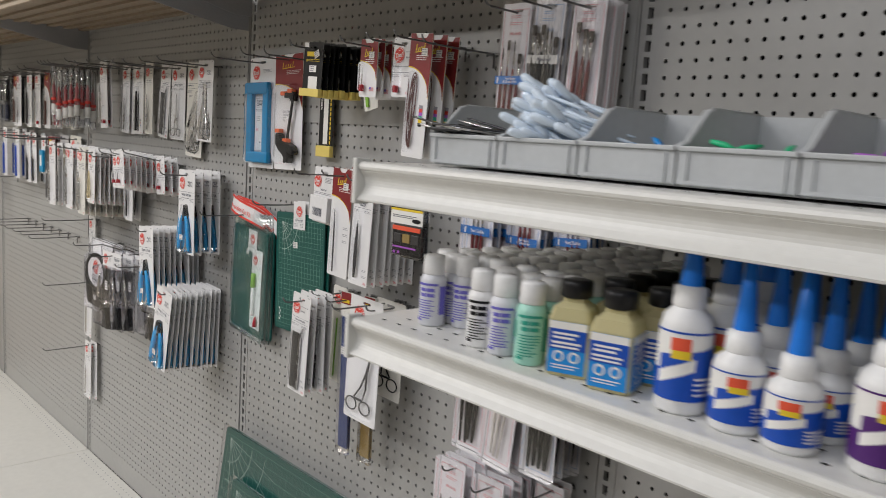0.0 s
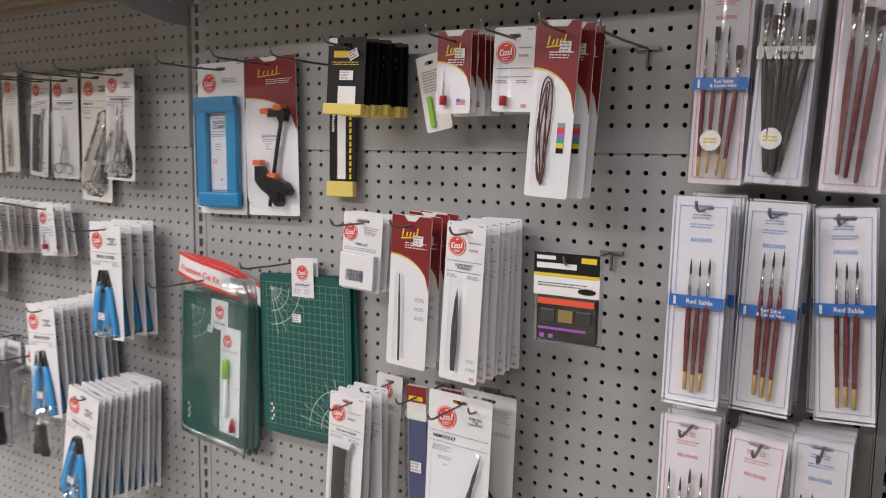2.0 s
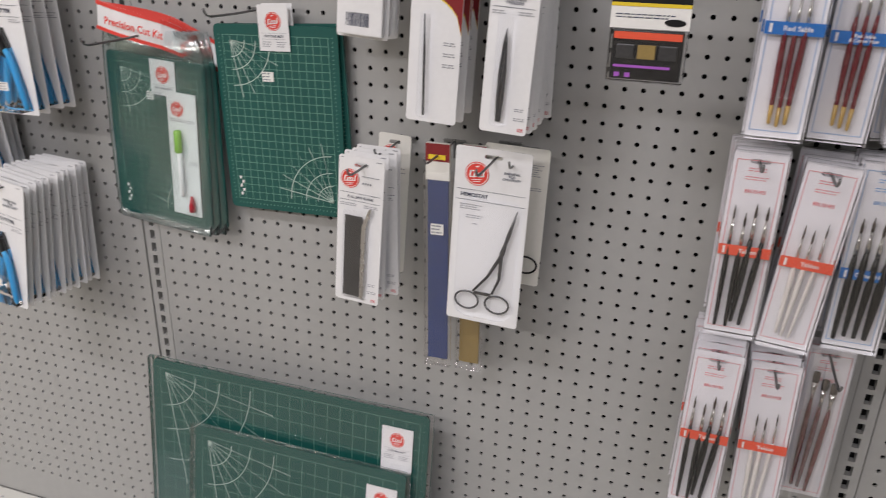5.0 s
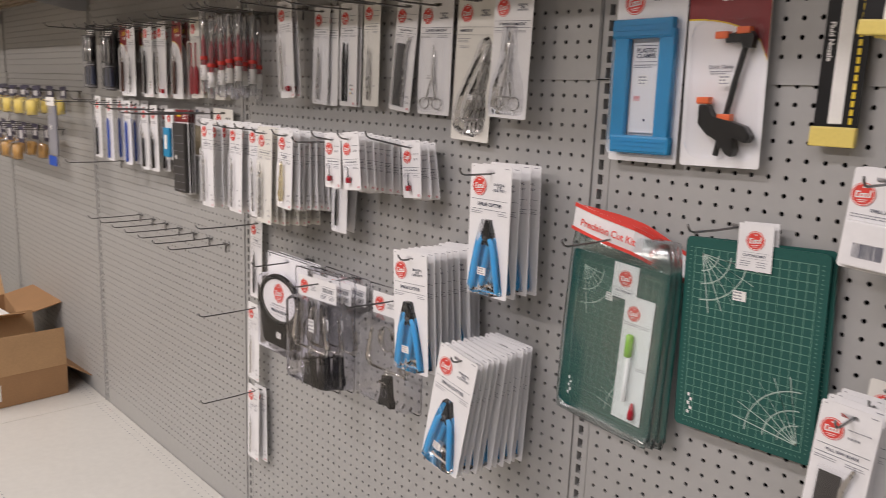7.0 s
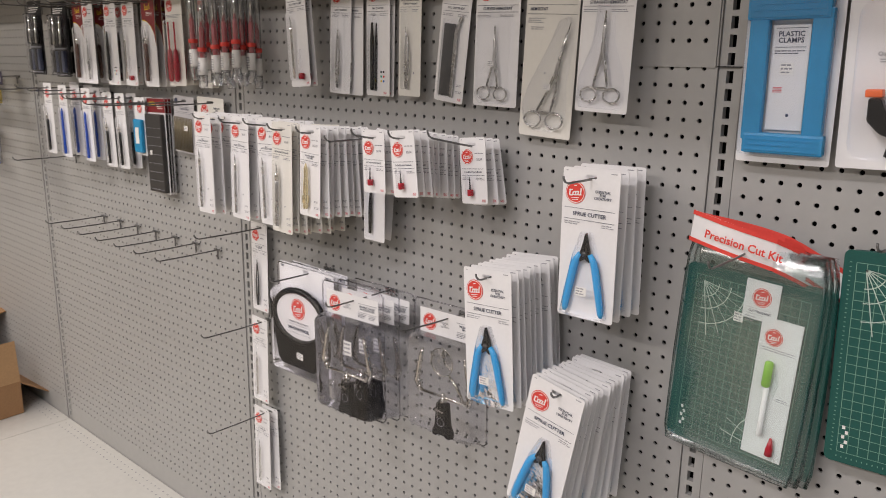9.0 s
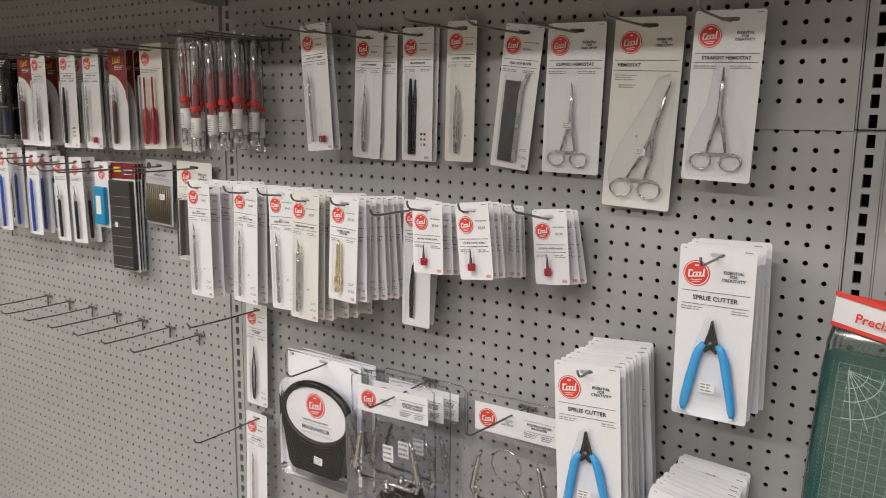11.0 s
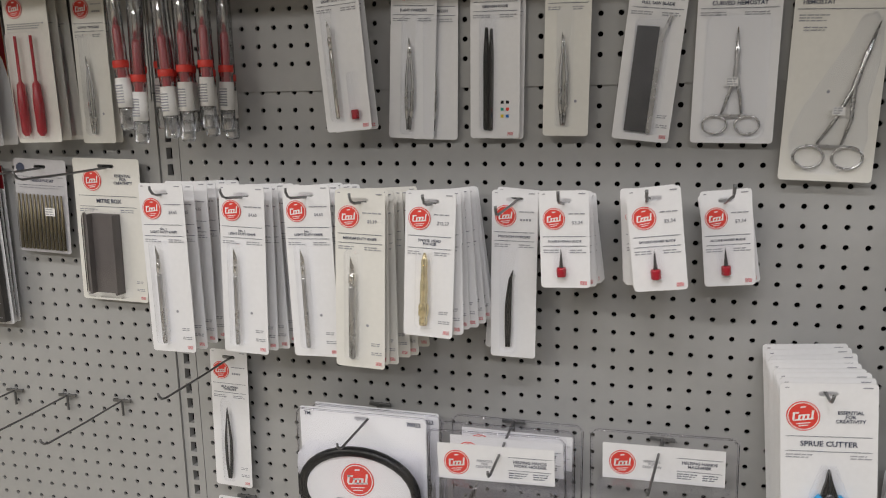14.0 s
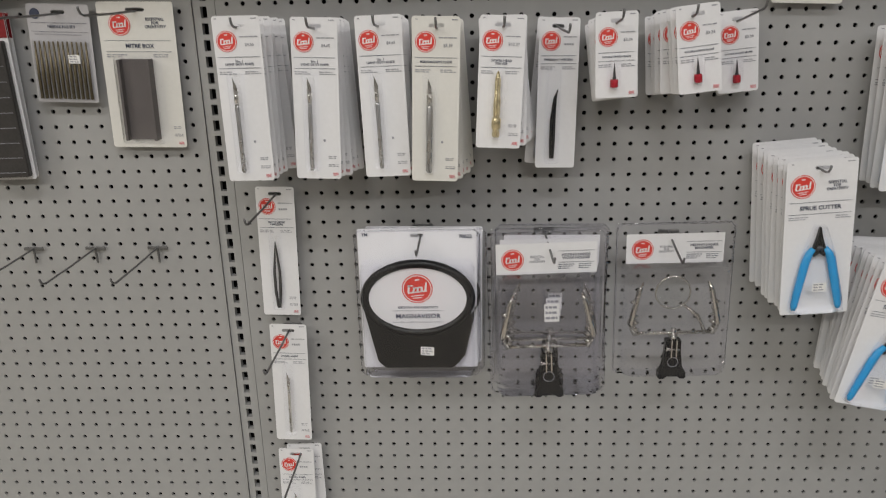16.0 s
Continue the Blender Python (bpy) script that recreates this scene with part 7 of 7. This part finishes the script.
def flat_bottle(m):
    b = thing("square_bottle", "square amber bottle with black cap and blue label", "bottle", "square amber bottles", m)
    bm = bmesh.new()
    rings = []
    for z, k in ((0.0, 0.92), (0.004, 1.0), (0.062, 1.0), (0.074, 0.86), (0.080, 0.52), (0.086, 0.50)):
        rings.append([(x * k, y * k, z) for x, y in rrect(-0.0235, 0.0235, -0.0235, 0.0235, 0.006)])
    loft(bm, rings)
    part("body", bm, M_AMBER, b, "square bottle of amber liquid", smooth=False)
    part("cap", lathe(bmesh.new(), [(0.0150, 0.084), (0.0175, 0.086), (0.0175, 0.100), (0.0160, 0.103), (0.0001, 0.103)], 22), M_BLACKPL, b, "black ribbed cap", smooth=True)
    for turn, nm in ((0, "front_label"), (90, "side_label")):
        lb = part(nm, box(bmesh.new(), -0.0205, 0.0205, -0.0245, -0.0238, 0.004, 0.060), M_SKYINK, b, "blue printed label", m=pose(0, 0, 0, 0, 0, turn))
        part("upper_band", bars([(-0.0205, 0.0205, 0.030, 0.052)], -0.0249), M_DEEPBLUE, lb)
        part("white_top", bars([(-0.0205, 0.0205, 0.052, 0.060)], -0.0249), M_STICKER, lb)
        for dx in (-0.0085, 0.0085):
            part("roundel", flat(ellipse(dx, 0.0225, 0.0062, 0.0062, 16), -0.0251), M_STICKER, lb)
            part("roundel_dot", flat(ellipse(dx, 0.0225, 0.0040, 0.0040, 14), -0.0254), M_SKYINK, lb)
        part("label_print", bars([(-0.016, 0.012, 0.046, 0.0485), (-0.016, 0.008, 0.0415, 0.044), (-0.017, 0.015, 0.036, 0.0385), (-0.017, 0.013, 0.0318, 0.034), (-0.015, 0.014, 0.012, 0.0135), (-0.015, 0.010, 0.009, 0.0103)], -0.0252), M_WHITEINK, lb)
    return b


fb = None
for x, y in ((1.504, -0.512), (1.554, -0.516), (1.518, -0.466), (1.568, -0.468), (1.512, -0.420), (1.562, -0.420), (1.510, -0.374), (1.560, -0.374)):
    m = pose(x, y, S2, 0, 0, 20 + rnd.uniform(-5, 5))
    fb = copy_thing(fb, m) if fb else flat_bottle(m @ Matrix.Scale(0.84, 4))


def glue_bottle(m, label, band, scale=1.0, tall=1.0):
    b = thing("glue_bottle", label, "glue bottle", "tall-nozzle glue bottles", m)
    r = 0.0205 * scale
    H = 0.074 * tall
    part("body", lathe(bmesh.new(), [(r * 0.9, 0.0), (r, 0.003), (r, H * 0.82), (r * 0.92, H * 0.92), (r * 0.62, H), (r * 0.58, H + 0.004)], 24), M_WHITEPL, b, "white plastic bottle", smooth=True)
    part("collar", lathe(bmesh.new(), [(r * 0.60, H), (r * 0.66, H + 0.002), (r * 0.62, H + 0.016), (r * 0.42, H + 0.018)], 20), M_WHITEPL, b, "white screw collar", smooth=True)
    part("nozzle_cap", lathe(bmesh.new(), [(r * 0.43, H + 0.015), (r * 0.43, H + 0.019), (r * 0.30, H + 0.048), (r * 0.15, H + 0.083), (0.0001, H + 0.084)], 16), M_NOZZLE, b, "tall blue nozzle cap", smooth=True)
    rr = r + 0.0005
    def wrap(name, mat, a0, a1, z0, z1, off=0.0, slope=0.0):
        bm = bmesh.new()
        n = max(2, int((a1 - a0) / 8))
        lo, hi = [], []
        for i in range(n + 1):
            u = i / n
            a = radians(a0 + (a1 - a0) * u)
            q = rr + off
            lo.append(bm.verts.new((q * math.sin(a), -q * math.cos(a), H * (z0 + slope * u))))
            hi.append(bm.verts.new((q * math.sin(a), -q * math.cos(a), H * (z1 + slope * u))))
        for i in range(n):
            bm.faces.new((lo[i], lo[i + 1], hi[i + 1], hi[i]))
        part(name, bm, mat, b, smooth=True)
    wrap("label", M_STICKER, -150, 150, 0.14, 0.80)
    wrap("label_edge", band, -150, 150, 0.78, 0.80, 0.0003)
    wrap("label_field", band, -150, 150, 0.14, 0.42, 0.0003)
    wrap("label_sweep", band, -60, 90, 0.30, 0.56, 0.0004, 0.12)
    wrap("white_slash", M_STICKER, -60, 20, 0.28, 0.40, 0.0006, 0.16)
    wrap("red_mark", M_ORANGEINK, -34, 8, 0.62, 0.74, 0.0005)
    wrap("yellow_mark", M_YELLOWINK, -32, 10, 0.54, 0.62, 0.0005)
    for k in range(4):
        wrap("small_line", M_WHITEINK, 20, 78, 0.20 + 0.05 * k, 0.22 + 0.05 * k, 0.0007)
    return b


gb = {}
for key, lab, band, sc, tall, spots in (
        ("large", "large white glue bottle with blue label and blue nozzle", M_DEEPBLUE, 1.02, 1.14, ((1.618, -0.516), (1.628, -0.470), (1.638, -0.424))),
        ("blue", "short white glue bottle with blue label and blue nozzle", M_DEEPBLUE, 0.98, 0.80, ((1.667, -0.520), (1.673, -0.476), (1.679, -0.432), (1.685, -0.388))),
        ("small", "small white glue bottle with blue label and blue nozzle", M_DEEPBLUE, 0.96, 0.70, ((1.711, -0.524), (1.717, -0.480), (1.723, -0.436), (1.729, -0.392))),
        ("purple", "white glue bottle with purple label and tall nozzle", M_PURPLE, 1.06, 1.0, ((1.770, -0.516), (1.775, -0.468), (1.780, -0.420), (1.820, -0.520), (1.824, -0.472), (1.870, -0.520), (1.874, -0.472)))):
    for x, y in spots:
        m = pose(x, y, S2, 0, 0, 30 + rnd.uniform(-8, 8))
        gb[key] = copy_thing(gb[key], m) if key in gb else glue_bottle(m, lab, band, sc, tall)


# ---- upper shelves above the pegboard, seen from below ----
# pan and ribs share the brown that carries the warm bounce light
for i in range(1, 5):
    shelf("upper_shelf", "grey upper shelf over the pegboard, ribbed underside coloured brown by painted-in warm light", UPRIGHTS[i - 1] + 0.006, UPRIGHTS[i] - 0.006, 1.800, 0.42, 0.042, M_UNDERWARMLIT, False)
shelf("upper_shelf", "grey upper shelf over the pegboard, ribbed underside coloured brown by painted-in warm light", UPRIGHTS[4] + 0.006, UPRIGHTS[5] - 0.006, 1.835, 0.33, 0.042, M_UNDERWARMLIT, False)


# ---- boxes and tote at the far end of the deck ----
def carton(m, W, D, H, label, flaps=(70, 110, 40, 100)):
    c = thing("cardboard_box", label, "cardboard box", "", m)
    t = 0.004
    for nm, b6 in (("side", (-W / 2, W / 2, -D / 2, -D / 2 + t, 0, H)), ("side", (-W / 2, W / 2, D / 2 - t, D / 2, 0, H)), ("side", (-W / 2, -W / 2 + t, -D / 2 + t, D / 2 - t, 0, H)), ("side", (W / 2 - t, W / 2, -D / 2 + t, D / 2 - t, 0, H)), ("bottom", (-W / 2 + t, W / 2 - t, -D / 2 + t, D / 2 - t, 0.0, t))):
        part(nm, box(bmesh.new(), *b6), M_CORK, c)
    L = D * 0.48
    part("flap", box(bmesh.new(), -W / 2, W / 2, -t, 0, 0, L), M_CORK, c, m=pose(0, -D / 2 + t, H, flaps[0] - 90, 0, 0))
    part("flap", box(bmesh.new(), -W / 2, W / 2, 0, t, 0, L), M_CORK, c, m=pose(0, D / 2 - t, H, 90 - flaps[1], 0, 0))
    part("flap", box(bmesh.new(), 0, t, -D / 2, D / 2, 0, L), M_CORKIN, c, m=pose(W / 2 - t, 0, H, 0, 90 - flaps[2], 0))
    part("flap", box(bmesh.new(), -t, 0, -D / 2, D / 2, 0, L), M_CORKIN, c, m=pose(-W / 2 + t, 0, H, 0, flaps[3] - 90, 0))
    return c


c1 = carton(pose(-2.775, -0.282, DECK_Z + 0.002, 0, 0, 4), 0.35, 0.335, 0.130, "open brown cardboard box with raised flaps on the deck", (200, 215, 94, 80))
part("shipping_label", box(bmesh.new(), 0.1755, 0.1762, -0.150, -0.095, 0.028, 0.098), M_STICKER, c1, "white shipping label")
part("paper", prism(bmesh.new(), [(-0.02, 0.10), (0.05, 0.13), (0.07, 0.26), (0.0, 0.23)], -0.172, -0.170), M_STICKER, c1, "crumpled white packing paper")
c2 = carton(pose(-3.25, -0.34, DECK_Z + 0.002, 0, 0, -6), 0.46, 0.38, 0.26, "tall brown cardboard box with open flaps on the deck", (8, 165, 20, 30))
sheet = tagged(new("paper_sheet", mesh_of("paper_sheet", box(bmesh.new(), -0.15, 0.15, -0.11, 0.11, 0, 0.002), M_STICKER)), "white paper sheet lying on an open box", "paper")
sheet.matrix_basis = pose(-3.10, -0.36, DECK_Z + 0.30, 0, 4, 10)
tote = thing("storage_tote", "cream plastic storage tote with a rim", "storage tote", "", pose(-4.25, -0.36, DECK_Z))
bm = bmesh.new()
loft(bm, [[(x, y, z) for x, y in rrect(-0.22 * k, 0.22 * k, -0.17 * k, 0.17 * k, 0.03)] for z, k in ((0, 0.84), (0.25, 0.98), (0.255, 1.05), (0.285, 1.06), (0.285, 1.0), (0.26, 0.95), (0.02, 0.82))])
part("body", bm, M_TOTE, tote)
